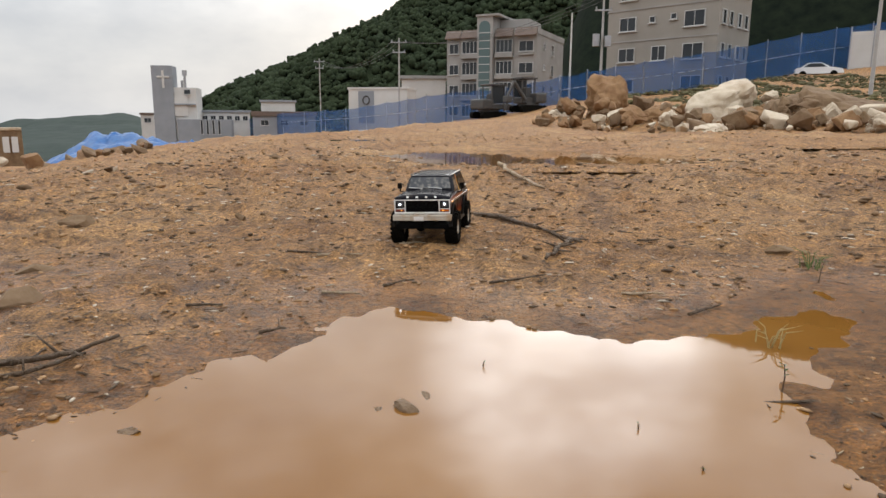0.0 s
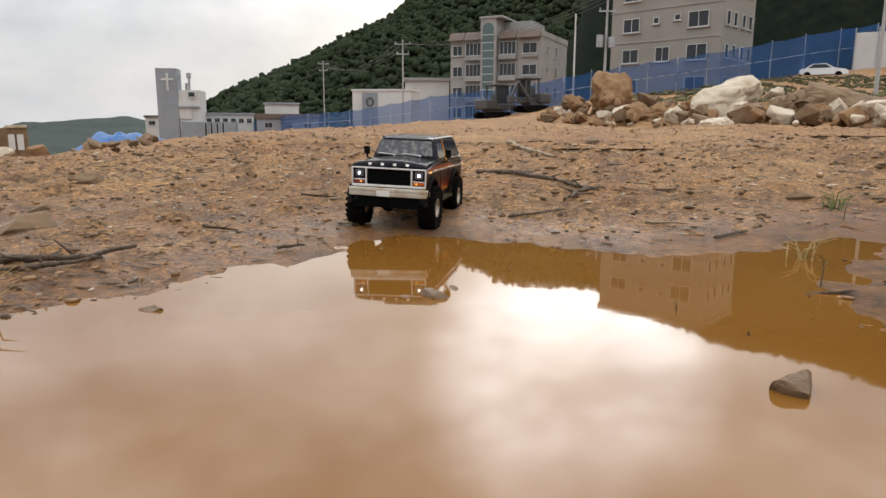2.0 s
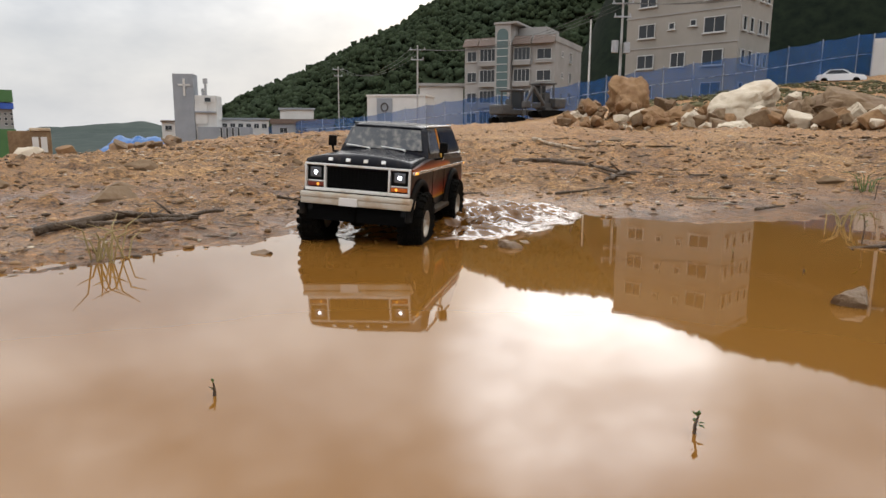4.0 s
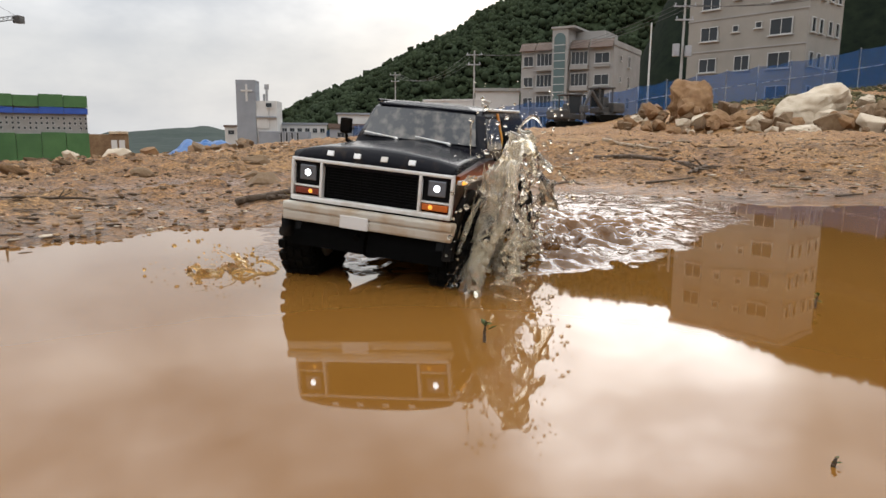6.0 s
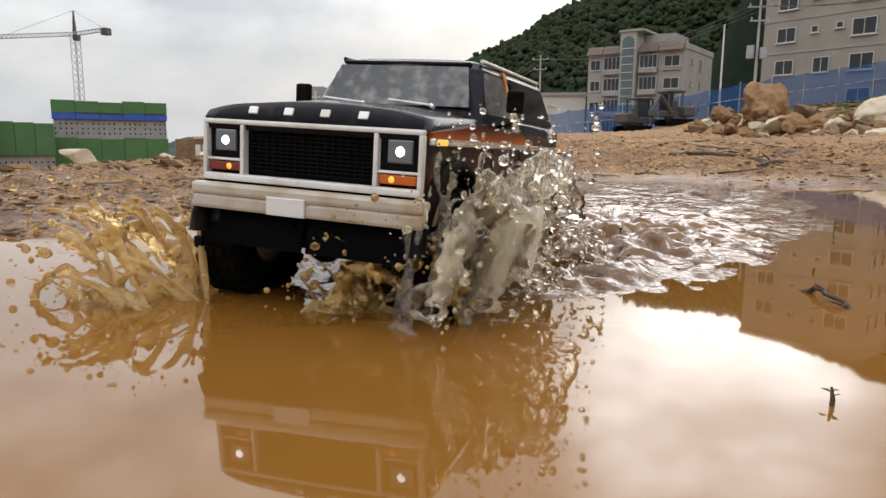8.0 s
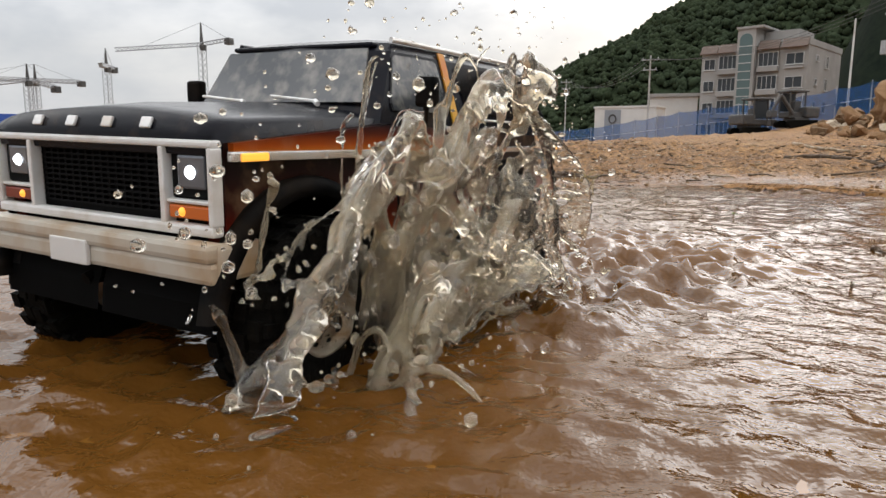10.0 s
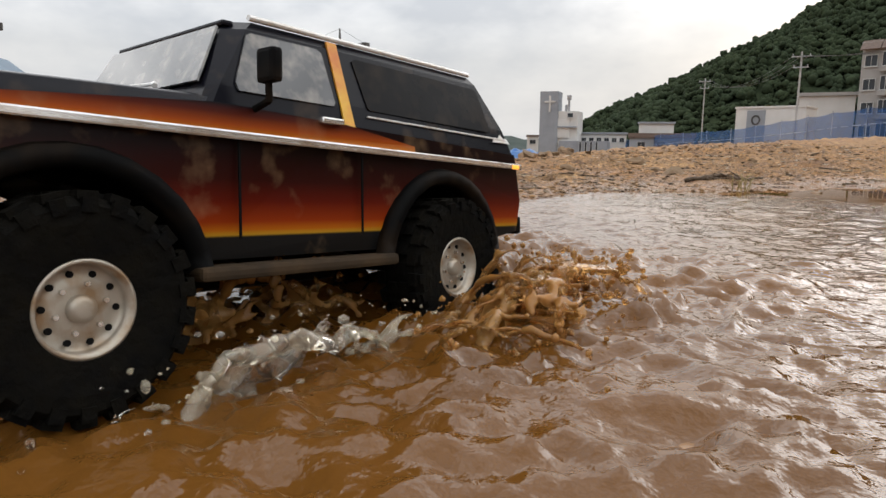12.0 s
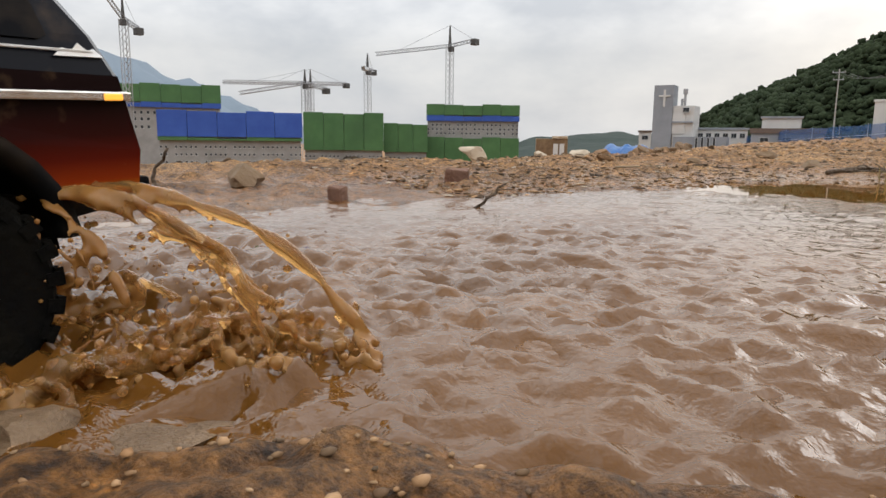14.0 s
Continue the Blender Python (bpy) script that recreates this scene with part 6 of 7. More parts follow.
def sprig(x, y, h, seed, label, leaves=5, material=LEAF):
    """A small leafy weed: bent stem and folded leaves."""
    rg = random.Random(seed)
    ob = thing("weed_sprig", label, "weed", pose(x, y, max(-0.004, ground_z(x, y)), 0, 0, seed * 40), "weeds in the puddle")
    bm = bmesh.new()
    top = Vector((rg.uniform(-0.2, 0.2) * h, rg.uniform(-0.2, 0.2) * h, h))
    rod(bm, (0, 0, -0.01), top * 0.55 + Vector((h * 0.06, 0, 0)), 0.0016, 0.0012, 6)
    rod(bm, top * 0.55 + Vector((h * 0.06, 0, 0)), top, 0.0012, 0.0006, 6)
    part("stem", bm, BARK, ob)
    for k in range(leaves):
        bm = bmesh.new()
        a = rg.uniform(0, 6.28)
        base = top * rg.uniform(0.55, 1.0)
        d = Vector((math.cos(a), math.sin(a), rg.uniform(-0.1, 0.9))).normalized()
        s = d.cross(Vector((0, 0, 1))).normalized()
        L = rg.uniform(0.30, 0.52) * min(h, 0.027)
        v = [base, base + d * L * 0.5 + s * L * 0.28 + Vector((0, 0, L * 0.1)), base + d * L, base + d * L * 0.5 - s * L * 0.28 + Vector((0, 0, L * 0.1))]
        mid = base + d * L * 0.5
        vs = [bm.verts.new(q) for q in v] + [bm.verts.new(mid)]
        for i, j in ((0, 1), (1, 2), (2, 3), (3, 0)):
            bm.faces.new((vs[i], vs[j], vs[4]))
        bmesh.ops.solidify(bm, geom=bm.faces[:], thickness=0.0006)
        part("leaf", bm, material, ob)
    return ob


for k, (x, y, h, lb) in enumerate(((-0.30, 0.13, 0.022, "small green weed standing in the puddle"), (0.01, 0.28, 0.016, "low leafy weed afloat in the puddle"), (0.29, 0.92, 0.012, "small dark weed in the puddle"), (0.076, 1.175, 0.014, "thin dark weed in the puddle"), (0.34, 0.80, 0.010, "dark weed tip in the puddle"), (-0.23, -0.43, 0.013, "bent green weed in the puddle"), (0.57, 1.06, 0.05, "dry weed at the puddle's edge"), (-0.32, 0.33, 0.014, "dark weed tip in the puddle"), (-0.70, -0.27, 0.012, "dark weed tip in rough water"), (-0.49, -0.29, 0.012, "dark weed tip in rough water"), (-0.12, -0.05, 0.009, "low green weed in the puddle"), (1.05, 1.82, 0.07, "green weed at the far side pool"), (0.40, 0.55, 0.018, "thin weed tip in the puddle"))):
    sprig(x, y, h, k + 3, lb, 3 if h < 0.015 else 6)


def tuft(x, y, n, h, seed, label, material):
    rg = random.Random(seed)
    bm = bmesh.new()
    for k in range(n):
        a, l = rg.uniform(0, 6.28), h * rg.uniform(0.5, 1.0)
        b = Vector((rg.uniform(-1, 1) * h * 0.3, rg.uniform(-1, 1) * h * 0.3, 0))
        m1 = b + Vector((math.cos(a) * l * 0.2, math.sin(a) * l * 0.2, l * 0.6))
        rod(bm, b, m1, 0.0016, 0.0012, 4)
        rod(bm, m1, m1 + Vector((math.cos(a) * l * 0.5, math.sin(a) * l * 0.5, l * 0.2)), 0.0012, 0.0003, 4)
    return single("grass_tuft", bm, material, label, "grass", m=pose(x, y, ground_z(x, y)))


tuft(1.10, 1.95, 12, 0.085, 3, "green grass tuft by the side pool", LEAF)
tuft(0.66, 1.30, 12, 0.08, 4, "sparse dry grass at the water's edge", STRAW)
tuft(-0.66, 0.83, 14, 0.08, 5, "dry flattened grass at the shore", STRAW)


def scatter(name, count, area, smin, smax, seed, material, label, category, flat=0.6, embed=0.25, accept=None, stretch=0.7):
    """Uncountable small stones, one joined mesh."""
    rg = np.random.RandomState(seed)
    shapes = []
    for k in range(6):
        bm = bmesh.new()
        bmesh.ops.create_icosphere(bm, subdivisions=1, radius=0.5)
        shapes.append((np.array([v.co[:] for v in bm.verts]) * (1 + 0.5 * (rg.rand(len(bm.verts), 1) - 0.5)), np.array([[v.index for v in f.verts] for f in bm.faces])))
        bm.free()
    x, y = area(rg, count)
    d = shore_distance(x, y)
    ok = accept(x, y, d, rg) if accept else np.ones(len(x), bool)
    x, y, d = x[ok], y[ok], d[ok]
    z = height(x, y)
    dist = np.hypot(x + 0.2, y + 0.5)
    s = (smin + (smax - smin) * rg.rand(len(x)) ** 4.0) * np.clip(dist / 2.4, 0.8, 2.4)
    vs, fs, base = [], [], 0
    for k in range(len(x)):
        co, fc = shapes[rg.randint(6)]
        a = rg.rand() * 6.28
        c = co * s[k] * [1.0 + stretch * rg.rand(), 1.0, flat * (0.6 + 0.8 * rg.rand())]
        c = np.stack([c[:, 0] * math.cos(a) - c[:, 1] * math.sin(a), c[:, 0] * math.sin(a) + c[:, 1] * math.cos(a), c[:, 2]], -1)
        vs.append(c + [x[k], y[k], z[k] + s[k] * flat * (0.5 - embed)])
        fs.append(fc + base)
        base += len(co)
    v, f = np.concatenate(vs), np.concatenate(fs)
    me = bpy.data.meshes.new(name)
    me.vertices.add(len(v))
    me.vertices.foreach_set("co", v.astype(np.float32).ravel())
    me.loops.add(f.size)
    me.loops.foreach_set("vertex_index", f.astype(np.int32).ravel())
    me.polygons.add(len(f))
    me.polygons.foreach_set("loop_start", (np.arange(len(f)) * 3).astype(np.int32))
    me.polygons.foreach_set("loop_total", np.full(len(f), 3, np.int32))
    me.update(calc_edges=True)
    me.materials.append(material)
    return tagged(new(name, me), label, category, kind="stuff")


def fan(az0, az1, r0, r1):
    def area(rg, n):
        a = np.radians(rg.uniform(az0, az1, n))
        r = r0 * (r1 / r0) ** rg.rand(n)
        return -0.2 - r * np.sin(a), -0.8 + r * np.cos(a)
    return area


scatter("pebbles", 34000, fan(-42, 78, 0.9, 15), 0.003, 0.020, 3, PEBBLE, "loose gravel and clods strewn over the clay", "gravel", 0.5, accept=lambda x, y, d, rg: (d > 0.01) & (vnoise(x * 2.2, y * 2.2, 61) + 0.5 * rg.rand(len(x)) > 0.5))
scatter("pebbles", 7000, fan(-42, 78, 0.9, 13), 0.004, 0.016, 31, PALE_CHIP, "pale chips of stone strewn over the clay", "gravel", 0.35, 0.1, accept=lambda x, y, d, rg: (d > 0.03) & (vnoise(x * 1.4, y * 1.4, 62) > 0.4), stretch=1.6)
scatter("pebbles", 1500, fan(-40, 78, 0.6, 3.2), 0.005, 0.018, 5, PEBBLE, "wet grit and crumbs at the water's edge", "gravel", 0.5, 0.1, accept=lambda x, y, d, rg: (np.abs(d + 0.02) < 0.10))
scatter("floating_bits", 1300, fan(-40, 78, 0.2, 3.2), 0.002, 0.010, 7, BARK, "dark crumbs of bark and leaf afloat on the puddle", "debris", 0.35, -0.2, accept=lambda x, y, d, rg: (d < -0.01) & (d > -0.5) & (rg.rand(len(x)) < 0.5))
scatter("pebbles", 1200, lambda rg, n: (-0.55 + rg.randn(n) * 0.22, -1.52 + rg.randn(n) * 0.16), 0.003, 0.008, 9, PEBBLE, "wet stones in the shallow churned water", "gravel", 0.6, 0.1)
# crumbs added to give the clay its small dark shadows
scatter("pebbles", 11000, fan(-42, 78, 0.9, 11), 0.004, 0.017, 33, SHADOW_CRUMB, "crumbs of earth coloured dark for the clay's small shadows", "gravel", 0.5, 0.15, accept=lambda x, y, d, rg: (d > 0.0) & (vnoise(x * 1.8, y * 1.8, 64) > 0.38), stretch=1.2)
scatter("bank_weeds", 6500, lambda rg, n: (lambda a, r: (-r * np.sin(a), r * np.cos(a)))(np.radians(rg.uniform(-35, -13, n)), rg.uniform(25, 74, n)), 0.06, 0.20, 35, BANK_GRASS, "low scrubby weeds and dark soil on the bank below the fence", "weeds", 0.7, 0.3, accept=lambda x, y, d, rg: vnoise(x * 0.4, y * 0.4, 65) > 0.25, stretch=1.5)
scatter("plant_litter", 5200, fan(-42, 78, 0.9, 9), 0.004, 0.009, 13, BARK, "dark scraps of twig and root strewn on the clay", "litter", 0.5, -0.1, accept=lambda x, y, d, rg: (d > -0.08) & (vnoise(x * 1.7, y * 1.7, 63) > 0.42), stretch=9)
scatter("plant_litter", 1500, fan(-42, 78, 0.9, 9), 0.004, 0.009, 14, PALE_WOOD, "pale scraps of wood and straw strewn on the clay", "litter", 0.45, -0.1, accept=lambda x, y, d, rg: (d > -0.05), stretch=8)


# ---- churned water: the wake that trails the truck, and the splashes its wheels throw ----
def lumps(x, y, seed):
    """Rounded, jostling wavelets: warped noise with soft crests and narrow troughs."""
    wx = x + 0.012 * (vnoise(x * 21, y * 21, seed + 5) - 0.5)
    wy = y + 0.012 * (vnoise(x * 21, y * 21, seed + 6) - 0.5)
    a = vnoise(wx * 19 + wy * 5, wy * 27 - wx * 4, seed) - 0.5
    b = 0.5 - np.abs(vnoise(wx * 36 - wy * 9, wy * 46, seed + 1) - 0.5) * 2
    c = vnoise(wx * 75, wy * 88 + wx * 20, seed + 2) - 0.5
    e = vnoise(wx * 140, wy * 150, seed + 3) - 0.5
    return a, b, c, e


def build_wake():
    x, y = np.meshgrid(np.arange(-2.4, 0.34, 0.0065), np.arange(-0.75, 0.76, 0.0065))
    half = 0.19 + 0.66 * np.clip(0.16 - x, 0, 0.9) ** 0.9
    ragged = 0.10 * (vnoise(x * 7, y * 7, 74) - 0.5)
    edge = np.clip((half + ragged - np.abs(y)) / (0.45 * half), 0, 1) * np.clip((0.27 + ragged - x) / 0.14, 0, 1) * np.clip((x + 2.4) / 0.8, 0, 1)
    near = np.exp(-((x + 0.24) / 0.30) ** 2 - (y / 0.26) ** 2)
    tail = np.clip(1 - (x + 0.2) / -2.2, 0.3, 1) * np.exp(-(y / 0.5) ** 2) * np.clip((0.22 - x) / 0.3, 0.25, 1)
    a, b, c, e = lumps(x, y, 71)
    ridge_v = np.exp(-((np.abs(y) - 0.13 - 0.22 * np.clip(0.14 - x, 0, 3) ** 0.8 - ragged * 0.3) / 0.028) ** 2) * np.clip((0.18 - x) / 0.3, 0, 1) * np.exp(np.clip(x, -3, 0) / 0.8)
    z = edge * ((0.008 * tail + 0.024 * near) * a + (0.003 * tail + 0.020 * near) * b + (0.0025 * tail + 0.012 * near) * c + 0.0012 * e * (tail + near) + 0.009 * ridge_v * (0.6 + b))
    z = z + 0.0045 * np.clip(edge * 1.6, 0, 1) * np.clip(tail + near, 0, 1) - 0.006 * (1 - edge)
    ob = new("wake", grid_mesh("wake", x, y, z))
    ob.data.materials.append(CHOP)
    return tagged(ob, "choppy brown wake trailing the truck", "water", kind="structure")


BALL = {}


def balls(centres, radii, squash=None):
    """Overlapping little spheres in one mesh, the raw stuff of flying water."""
    if not BALL:
        bm = bmesh.new()
        bmesh.ops.create_icosphere(bm, subdivisions=1, radius=1.0)
        BALL["v"] = np.array([v.co[:] for v in bm.verts])
        BALL["f"] = np.array([[v.index for v in f.verts] for f in bm.faces])
        bm.free()
    bv, bf = BALL["v"], BALL["f"]
    stretch = np.ones((len(centres), 3)) if squash is None else squash
    v = (centres[:, None, :] + bv[None] * radii[:, None, None] * stretch[:, None, :]).reshape(-1, 3)
    f = (bf[None] + (np.arange(len(centres)) * len(bv))[:, None, None]).reshape(-1, 3)
    me = bpy.data.meshes.new("drops")
    me.vertices.add(len(v))
    me.vertices.foreach_set("co", v.astype(np.float32).ravel())
    me.loops.add(f.size)
    me.loops.foreach_set("vertex_index", f.astype(np.int32).ravel())
    me.polygons.add(len(f))
    me.polygons.foreach_set("loop_start", (np.arange(len(f)) * 3).astype(np.int32))
    me.polygons.foreach_set("loop_total", np.full(len(f), 3, np.int32))
    me.update(calc_edges=True)
    me.shade_smooth()
    return me


def fuse(ob, voxel, rounds):
    """Melts overlapping spheres into one skin of water."""
    r = ob.modifiers.new("melt", "REMESH")
    r.mode, r.voxel_size, r.use_smooth_shade = "VOXEL", voxel, True
    q = ob.modifiers.new("smooth", "SMOOTH")
    q.factor, q.iterations = 0.5, rounds


def splash_mesh(seed, length, high, out, lace, drops, sheet):
    """Water thrown up by a wheel: a torn sheet, jets that neck into beads, and drops flung off them."""
    rg = np.random.RandomState(seed)
    cs, rs = [], []
    # the sheet: leans outward, its holes widen towards the top, its rim is thick
    nu, nv = int(length / 0.0024), int(max(high, out) * 1.35 / 0.0024)
    u, v = np.meshgrid(np.linspace(0, 1, nu), np.linspace(0, 1, nv))
    hump = np.sin(np.pi * np.clip(u, 0, 1)) ** 0.5
    finger = 0.62 + 0.38 * vnoise(u * 5 + seed, u * 0 + seed, seed) + 0.22 * (vnoise(u * 15, u * 0, seed + 1) - 0.4)
    x = (u - 0.5) * length * (1 + 0.22 * v) + (vnoise(u * 6, v * 6, seed + 2) - 0.5) * 0.03
    y = out * v ** 0.9 * (0.8 + 0.5 * vnoise(u * 4, v * 2, seed + 13)) + (vnoise(u * 9, v * 7, seed + 4) - 0.5) * 0.028
    z = high * hump * finger * np.sin(np.clip(v * 1.28, 0, 1.28) * np.pi / 2) + (vnoise(u * 14, v * 9, seed + 5) - 0.5) * 0.012
    warp = (vnoise(u * 5, v * 4, seed + 9) - 0.5) * 2.5
    web = np.minimum(np.abs(vnoise(u * length * 70 + warp, v * 4, seed + 6) - 0.5), np.abs(vnoise(u * length * 34, v * 6 + warp, seed + 7) - 0.5))
    blob = vnoise(u * length * 34, v * 5, seed + 10) + 0.35 * (vnoise(u * length * 90, v * 14, seed + 11) - 0.5)
    film = blob > lace + 0.16 * v if sheet else blob > lace + 0.08 + 0.30 * v
    keep = (web < (0.085 if sheet else 0.045) - 0.055 * v) | film | (v < 0.06 + 0.10 * vnoise(u * 11, u * 0, seed + 12))
    keep &= rg.rand(nv, nu) < 0.93
    r = (0.0017 + 0.0019 * vnoise(u * 22, v * 14, seed + 8) ** 1.5) * np.where(film, 0.85, 1.25) * (1.15 - 0.3 * v)
    rim = np.zeros_like(keep)
    rim[:-2] = keep[:-2] & ~keep[2:]
    r = np.where(rim, r * 1.5, r)
    cs.append(np.stack([x, y, z], -1)[keep])
    rs.append(r[keep])
    # jets on their arcs, necking into beads
    for k in range(int((16 if sheet else 26) + 100 * length)):
        t0 = rg.rand()
        b = np.array([(t0 - 0.5) * length, out * 0.12 * rg.randn(), 0.0])
        reach = out * rg.uniform(0.3, 1.5)
        top = high * (0.35 + 0.75 * rg.rand()) * (0.45 + 0.55 * math.sin(math.pi * t0))
        side = length * 0.22 * rg.randn()
        n = 70
        q = np.linspace(0, rg.uniform(0.55, 0.95), n)
        bead = 0.55 + 0.75 * vnoise(q * rg.uniform(9, 16), np.full(n, k * 3.3), seed + 21)
        rad = rg.uniform(0.0016, 0.0042) * bead * (1 - q) ** 0.30
        wob = 0.010 * q
        px = b[0] + side * q + wob * (vnoise(q * 8, np.full(n, k * 1.7), seed + 22) - 0.5)
        py = b[1] + reach * q + wob * (vnoise(q * 8, np.full(n, k * 2.7), seed + 23) - 0.5)
        pz = top * (1 - (1 - q / 0.62) ** 2) + wob * (vnoise(q * 8, np.full(n, k * 3.7), seed + 24) - 0.5)
        ok = (bead > 0.62) | (q < 0.35)
        cs.append(np.stack([px, py, pz], -1)[ok])
        rs.append(rad[ok])
    # ragged blobs low down
    for k in range(int((110 if sheet else 170) * length)):
        c = np.array([(rg.rand() - 0.5) * length * 1.1, out * rg.rand() * 1.1, high * (0.35 if sheet else 0.9) * rg.rand() ** 1.6])
        m = rg.randint(4, 12)
        cs.append(c + rg.randn(m, 3) * 0.0050)
        rs.append(0.0016 + 0.0022 * rg.rand(m))
    me = balls(np.concatenate(cs), np.concatenate(rs))
    n = int(drops * 2.6)
    t = rg.rand(n)
    h = rg.rand(n) ** 0.6
    p = np.stack([(t - 0.5) * length * 1.45, out * (0.1 + 1.3 * rg.rand(n)), high * (0.1 + 1.15 * h) * (0.45 + 0.55 * np.sin(math.pi * t))], -1)
    spray = balls(p, 0.0006 + 0.0026 * rg.rand(n) ** 3.5, 0.8 + 0.7 * rg.rand(n, 3))
    spray.name = "spray_drop"
    return me, spray


def build_chop():
    """Low waves that have run from the wake to the near side of the puddle."""
    x, y = np.meshgrid(np.arange(-1.2, 0.62, 0.0065), np.arange(-1.66, 0.3, 0.0065))
    edge = np.clip((0.9 - np.hypot((x + 0.3) / 0.95, (y + 0.75) / 1.05)) / 0.3, 0, 1)
    rough = 0.22 + 0.78 * np.clip((-0.80 - y - 0.6 * x) / 0.6, 0, 1)
    a, b, c, e = lumps(x, y, 91)
    z = rough * (0.007 * a + 0.0075 * b + 0.008 * c + 0.0035 * e)
    ob = new("choppy_water", grid_mesh("choppy_water", x, y, z * edge + (0.003 + 0.004 * rough) * edge - 0.006 * (1 - edge)))
    ob.data.materials.append(CHOP)
    return tagged(ob, "low brown waves spread across the puddle's near side", "water", kind="structure")


wake = build_wake()
chop = build_chop()
# start, end, offset forward and left of the truck's middle, length, height, reach, turn, gappiness, drops, clear or muddy
SPLASHES = [
    (4.2, 5.9, 0.12, 0.105, 0.15, 0.085, 0.06, 0, 0.48, 70, 1), (4.4, 5.7, 0.19, -0.12, 0.12, 0.04, 0.08, 180, 0.55, 40, 0), (4.6, 6.0, 0.20, 0.02, 0.16, 0.030, 0.03, -90, 0.55, 50, 0),
    (5.1, 6.3, 0.10, 0.105, 0.16, 0.11, 0.06, 0, 0.48, 90, 1), (5.6, 7.0, 0.10, 0.105, 0.18, 0.195, 0.07, -6, 0.46, 130, 1), (5.7, 7.1, 0.17, -0.12, 0.12, 0.055, 0.10, 170, 0.55, 60, 0), (6.0, 7.2, 0.20, 0.06, 0.12, 0.05, 0.03, -90, 0.52, 50, 0),
    (6.5, 7.9, 0.11, 0.105, 0.18, 0.155, 0.07, 4, 0.46, 130, 1), (6.7, 8.2, 0.17, -0.12, 0.13, 0.075, 0.13, 168, 0.55, 80, 0), (6.9, 8.5, 0.20, 0.065, 0.12, 0.095, 0.045, -80, 0.40, 60, 0), (7.1, 8.7, 0.12, 0.105, 0.18, 0.135, 0.07, 0, 0.44, 120, 1),
    (7.5, 9.0, 0.17, -0.12, 0.14, 0.085, 0.13, 172, 0.52, 90, 0), (7.4, 8.9, 0.15, 0.10, 0.14, 0.13, 0.06, -15, 0.44, 90, 1), (8.2, 9.9, 0.10, 0.105, 0.22, 0.14, 0.08, 0, 0.46, 110, 1), (8.9, 10.4, 0.10, 0.105, 0.22, 0.15, 0.08, 4, 0.46, 100, 1), (8.3, 9.9, 0.17, -0.12, 0.14, 0.08, 0.12, 170, 0.52, 80, 0), (8.1, 9.6, 0.20, 0.06, 0.12, 0.08, 0.045, -80, 0.42, 60, 0),
    (9.5, 11.0, 0.03, 0.10, 0.34, 0.205, 0.06, 0, 0.44, 170, 1), (9.8, 11.0, 0.00, 0.105, 0.26, 0.14, 0.06, 4, 0.46, 120, 1), (9.9, 11.3, 0.18, 0.095, 0.09, 0.065, 0.035, -25, 0.50, 60, 0),
    (10.4, 11.45, 0.06, 0.105, 0.30, 0.145, 0.045, 0, 0.44, 140, 1), (10.5, 11.9, 0.17, 0.10, 0.09, 0.060, 0.035, -20, 0.52, 40, 0), (10.8, 12.0, -0.01, 0.11, 0.18, 0.075, 0.035, 3, 0.56, 90, 1), (11.1, 12.3, 0.06, 0.112, 0.24, 0.070, 0.02, 0, 0.58, 70, 1),
    (10.9, 12.6, -0.20, 0.10, 0.12, 0.055, 0.07, 10, 0.48, 60, 2), (11.3, 12.9, -0.16, 0.11, 0.20, 0.055, 0.10, 14, 0.42, 60, 2), (11.7, 13.2, -0.14, 0.125, 0.22, 0.048, 0.12, 12, 0.38, 60, 2), (12.1, 13.4, -0.23, 0.09, 0.16, 0.050, 0.12, 30, 0.42, 40, 2),
    (12.2, 14.2, -0.16, 0.11, 0.09, 0.030, 0.05, 40, 0.48, 40, 2), (13.0, 15.0, -0.12, 0.11, 0.12, 0.026, 0.05, 20, 0.52, 30, 2), (11.5, 13.2, 0.02, 0.03, 0.24, 0.070, 0.03, 0, 0.52, 40, 2), (12.4, 14.6, -0.06, 0.02, 0.22, 0.080, 0.03, 0, 0.52, 40, 2),
]
splashes = []
for k, (t0, t1, fx, fy, ln, hi, ou, turn, lace, drops, clear) in enumerate(SPLASHES):
    sheet, spray = splash_mesh(101 + 7 * k, ln, hi, ou, lace, drops, clear == 1)
    sheet.name = "water_splash"
    ob = new("water_splash", sheet)
    fuse(ob, 0.0021, 3)
    ob.data.materials.append((MUDFLOW, SPLASH, AMBER_WATER)[clear])
    spray.materials.append((MUDFLOW, SPLASH, AMBER_WATER)[clear])
    fine_drops = tagged(new("spray_drop", spray), kind="stuff")
    fine_drops.parent = ob
    tagged(ob, ("cloudy yellow splash of muddy water thrown up by a wheel", "clear torn sheet of water thrown up by a wheel", "amber-brown splash of mud churned up by a wheel")[clear], "splash", "splashes round the truck")
    splashes.append(ob)


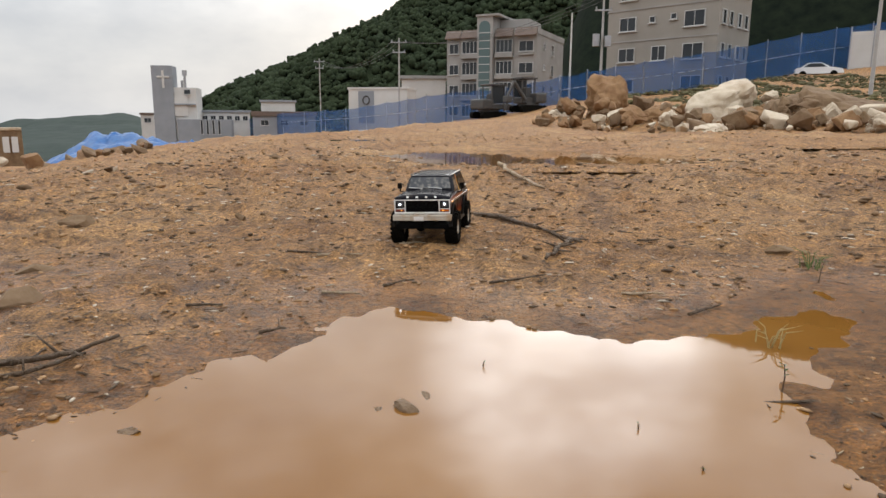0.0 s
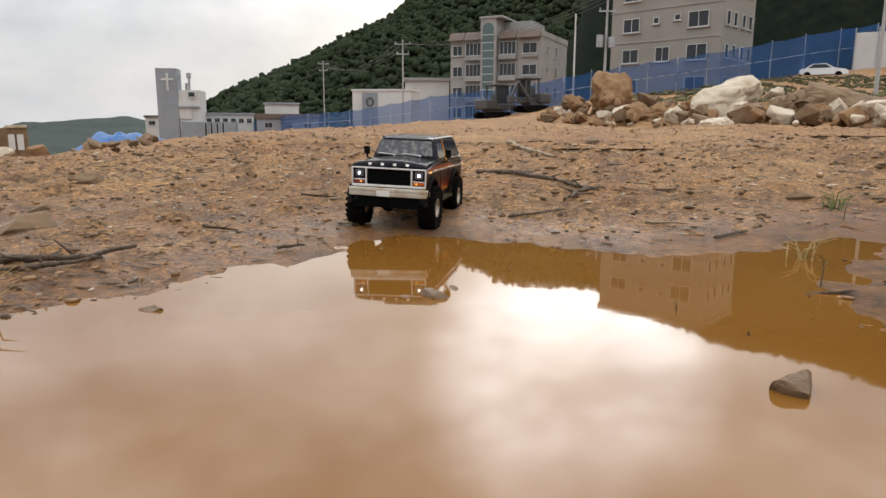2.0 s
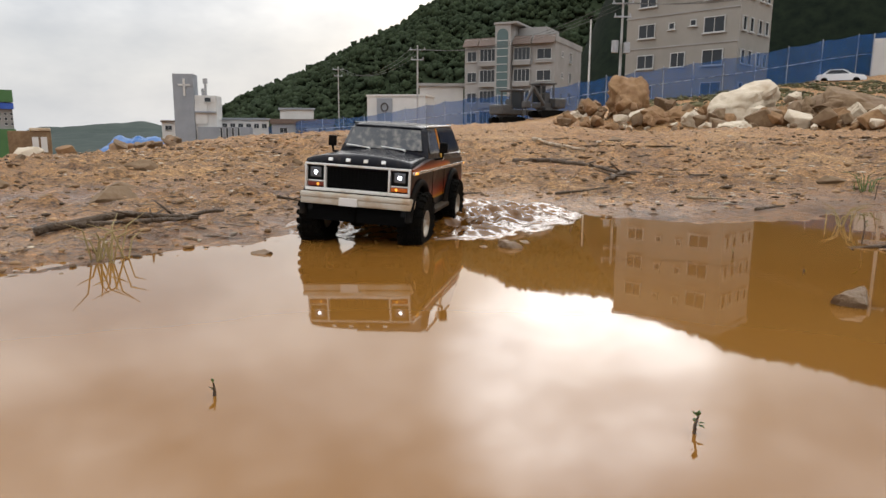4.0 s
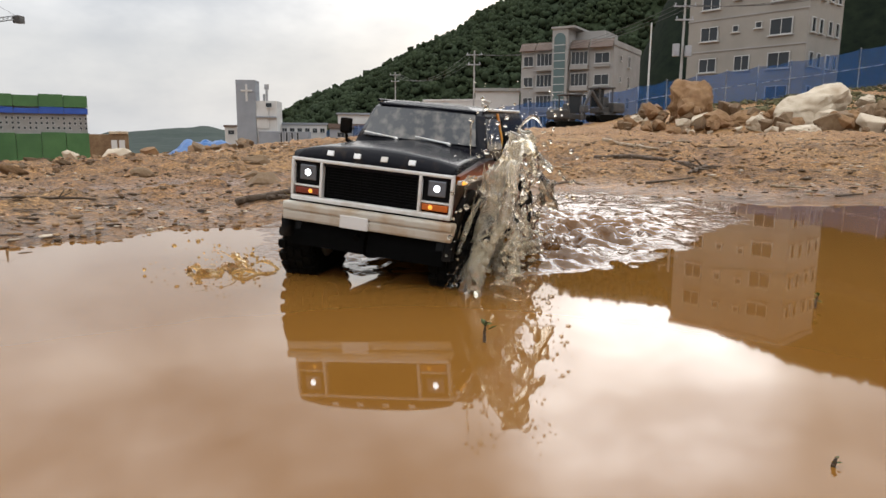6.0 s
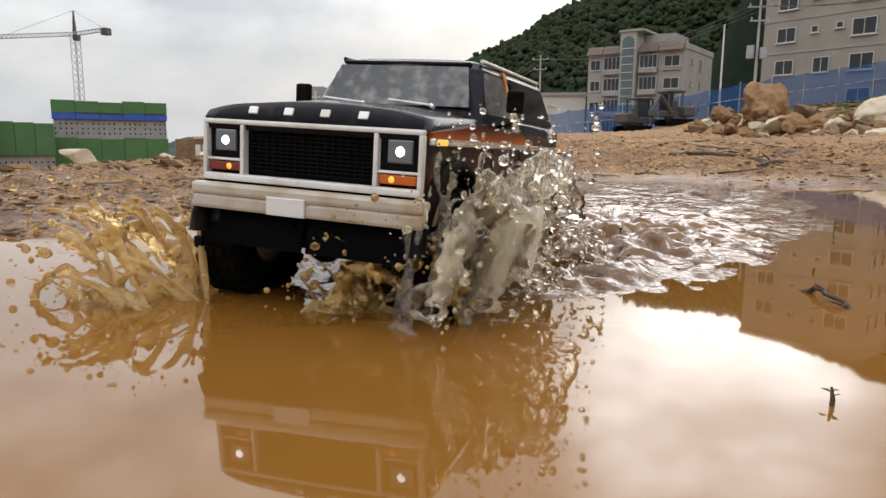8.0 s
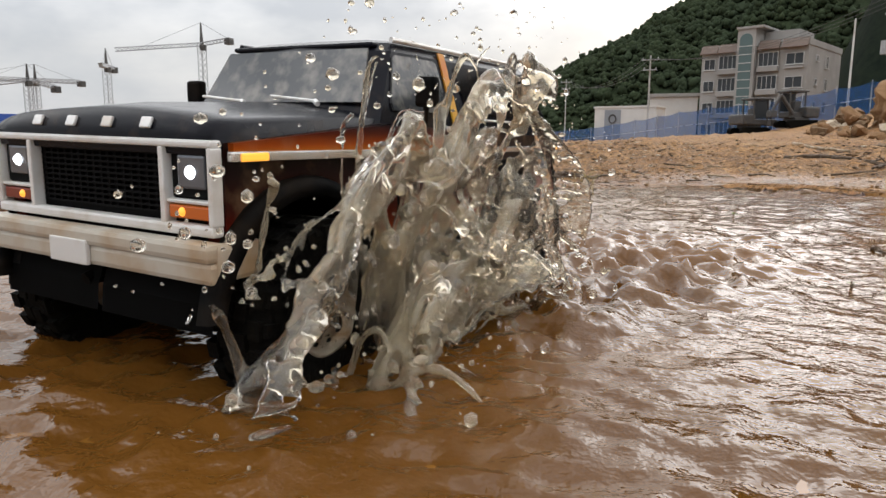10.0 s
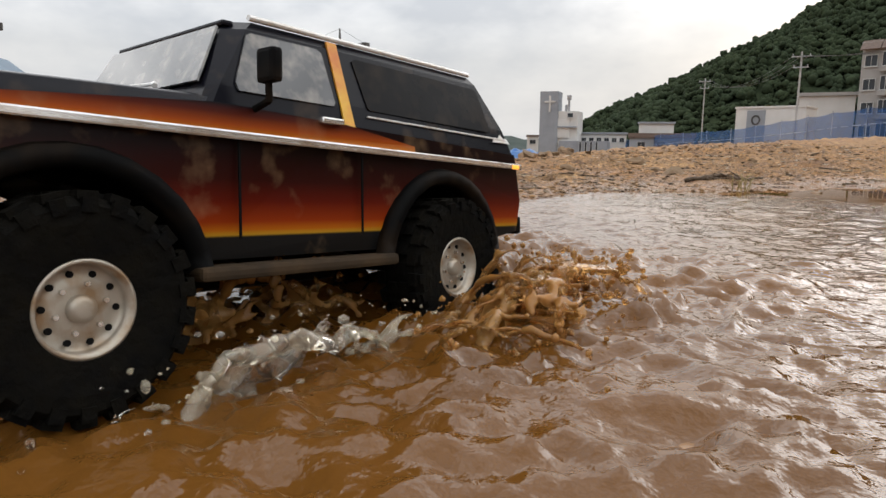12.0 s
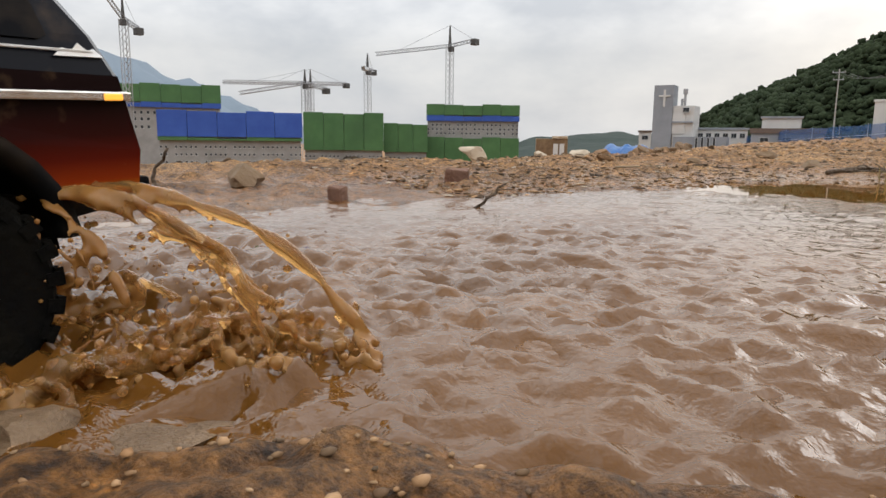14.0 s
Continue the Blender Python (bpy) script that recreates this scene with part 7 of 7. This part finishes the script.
def stream_mesh():
    """Muddy water that pours in ropes and a torn curtain off the rear corner of the body."""
    rg = np.random.RandomState(77)
    cs, rs = [], []
    for k in range(19):
        w = (k / 18) ** 0.8
        land = np.array([-0.205 - 0.075 * w + 0.012 * rg.randn(), 0.125 + 0.105 * w + 0.012 * rg.randn()])
        start = np.array([-0.188 - 0.034 * w + 0.006 * rg.randn(), 0.078 + 0.010 * rg.rand()])
        up = 0.010 * w * rg.rand()
        n = 90
        q = np.linspace(0, 1, n)
        bead = 0.45 + 1.0 * vnoise(q * rg.uniform(7, 13), np.full(n, k * 2.3), 84)
        rad = 0.0010 + 0.0028 * rg.rand() ** 2 * bead if k < 18 else 0.0044 * bead
        wob = 0.003 + 0.010 * q
        px = start[0] + (land[0] - start[0]) * q + wob * (vnoise(q * 8, np.full(n, k * 1.7), 81) - 0.5)
        py = start[1] + (land[1] - start[1]) * q ** 0.85 + wob * (vnoise(q * 8, np.full(n, k * 2.9), 82) - 0.5)
        pz = 0.088 + 4 * up * q * (1 - q) - 0.086 * q ** 1.9 + wob * (vnoise(q * 8, np.full(n, k * 3.9), 83) - 0.5)
        ok = (bead > 0.62 + 0.25 * (vnoise(np.array(w * 6.0), np.array(2.0), 85) > 0.5)) | (k == 18)
        cs.append(np.stack([px, py, pz], -1)[ok])
        rs.append(rad[ok])
    for k in range(40):
        c = np.array([-0.21 - 0.085 * rg.rand(), 0.12 + 0.12 * rg.rand(), 0.012 * rg.rand()])
        m = rg.randint(5, 12)
        cs.append(c + rg.randn(m, 3) * 0.006)
        rs.append(0.002 + 0.003 * rg.rand(m))
    me = balls(np.concatenate(cs), np.concatenate(rs))
    n = 130
    t = rg.rand(n)
    spray = balls(np.stack([-0.18 - 0.13 * t * rg.rand(n), 0.09 + 0.16 * t * rg.rand(n), 0.08 * rg.rand(n)], -1), 0.0007 + 0.0022 * rg.rand(n) ** 3)
    spray.name = "spray_drop"
    return me, spray


stream_data, stream_spray = stream_mesh()
mud_stream = new("mud_stream", stream_data)
fuse(mud_stream, 0.0019, 3)
stream_data.materials.append(AMBER_WATER)
stream_spray.materials.append(AMBER_WATER)
tagged(new("spray_drop", stream_spray), kind="stuff").parent = mud_stream
tagged(mud_stream, "amber muddy water pouring off the truck's rear corner", "splash", "splashes round the truck")


# ---- what moves ----
def truck_at(t, k):
    return float(np.interp(t, [r[0] for r in TRUCK_ROWS], [r[k] for r in TRUCK_ROWS]))


def motions():
    walk(truck, [(r[0], pose(r[1], r[2], r[3], r[4], r[5], r[6])) for r in TRUCK_ROWS])
    for wheel, x, s in wheels:
        rows, run, last = [], 0.0, None
        for k in range(71):
            t = k * 0.2
            p = Vector((truck_at(t, 1), truck_at(t, 2)))
            if last is not None:
                run += (p - last).length
            last = p
            sag = float(np.interp(t, (0, 12.5, 13.0, 13.4, 14), (0, 0, -0.004, -0.007, -0.009))) if x < 0 and s > 0 else 0.0
            rows.append((t, pose(x * TRUCK_SCALE, 0.100 * s * TRUCK_SCALE, (0.060 + sag) * TRUCK_SCALE) @ Matrix.Rotation(run / (0.0585 * TRUCK_SCALE), 4, "Y")))
        walk(wheel, rows)
    walk(wake, [(t, pose(truck_at(t, 1), truck_at(t, 2), 0.0, 0, 0, truck_at(t, 6))) for t in [r[0] for r in TRUCK_ROWS]])
    walk(chop, [(t, pose(0.02 * math.sin(t * 1.1), -0.03 * (t - 8), z)) for t, z in ((0, -0.06), (5, -0.06), (8.3, -0.06), (9.2, -0.02), (10.3, -0.001), (11, 0.0), (12, 0.0), (13, 0.001), (14, 0.001))])
    walk(mud_stream, [(t, pose(truck_at(t, 1), truck_at(t, 2), truck_at(t, 3) - drop, truck_at(t, 4), truck_at(t, 5), truck_at(t, 6)))
                      for t, drop in ((0, 0.3), (5, 0.3), (8, 0.3), (10.5, 0.3), (12.4, 0.3), (12.9, 0.06), (13.2, 0.0), (13.5, 0.0), (14.0, 0.0))])
    for ob, (t0, t1, fx, fy, ln, hi, ou, turn, lace, drops, clear) in zip(splashes, SPLASHES):
        sunk = -hi * 1.35 - 0.09
        rows = []
        for u, lift in ((0.0, 0.0), (0.18, 0.72), (0.38, 1.0), (0.6, 0.97), (0.8, 0.66), (1.0, 0.0)):
            t = t0 + (t1 - t0) * u
            # the water keeps part of the truck's speed
            tm = min(14.0, t0 + (t - t0) * 0.75 + 0.12 * (t1 - t0))
            yaw = radians(truck_at(tm, 6))
            x = truck_at(tm, 1) + fx * math.cos(yaw) - fy * math.sin(yaw)
            y = truck_at(tm, 2) + fx * math.sin(yaw) + fy * math.cos(yaw)
            if t <= 14.0:
                rows.append((t, pose(x, y, sunk * (1 - lift) - 0.004, 0, 0, truck_at(tm, 6) + turn)))
        rows = [(0.0, rows[0][1])] + rows
        if rows[-1][0] < 14.0:
            rows.append((14.0, rows[-1][1]))
        walk(ob, rows)


motions()
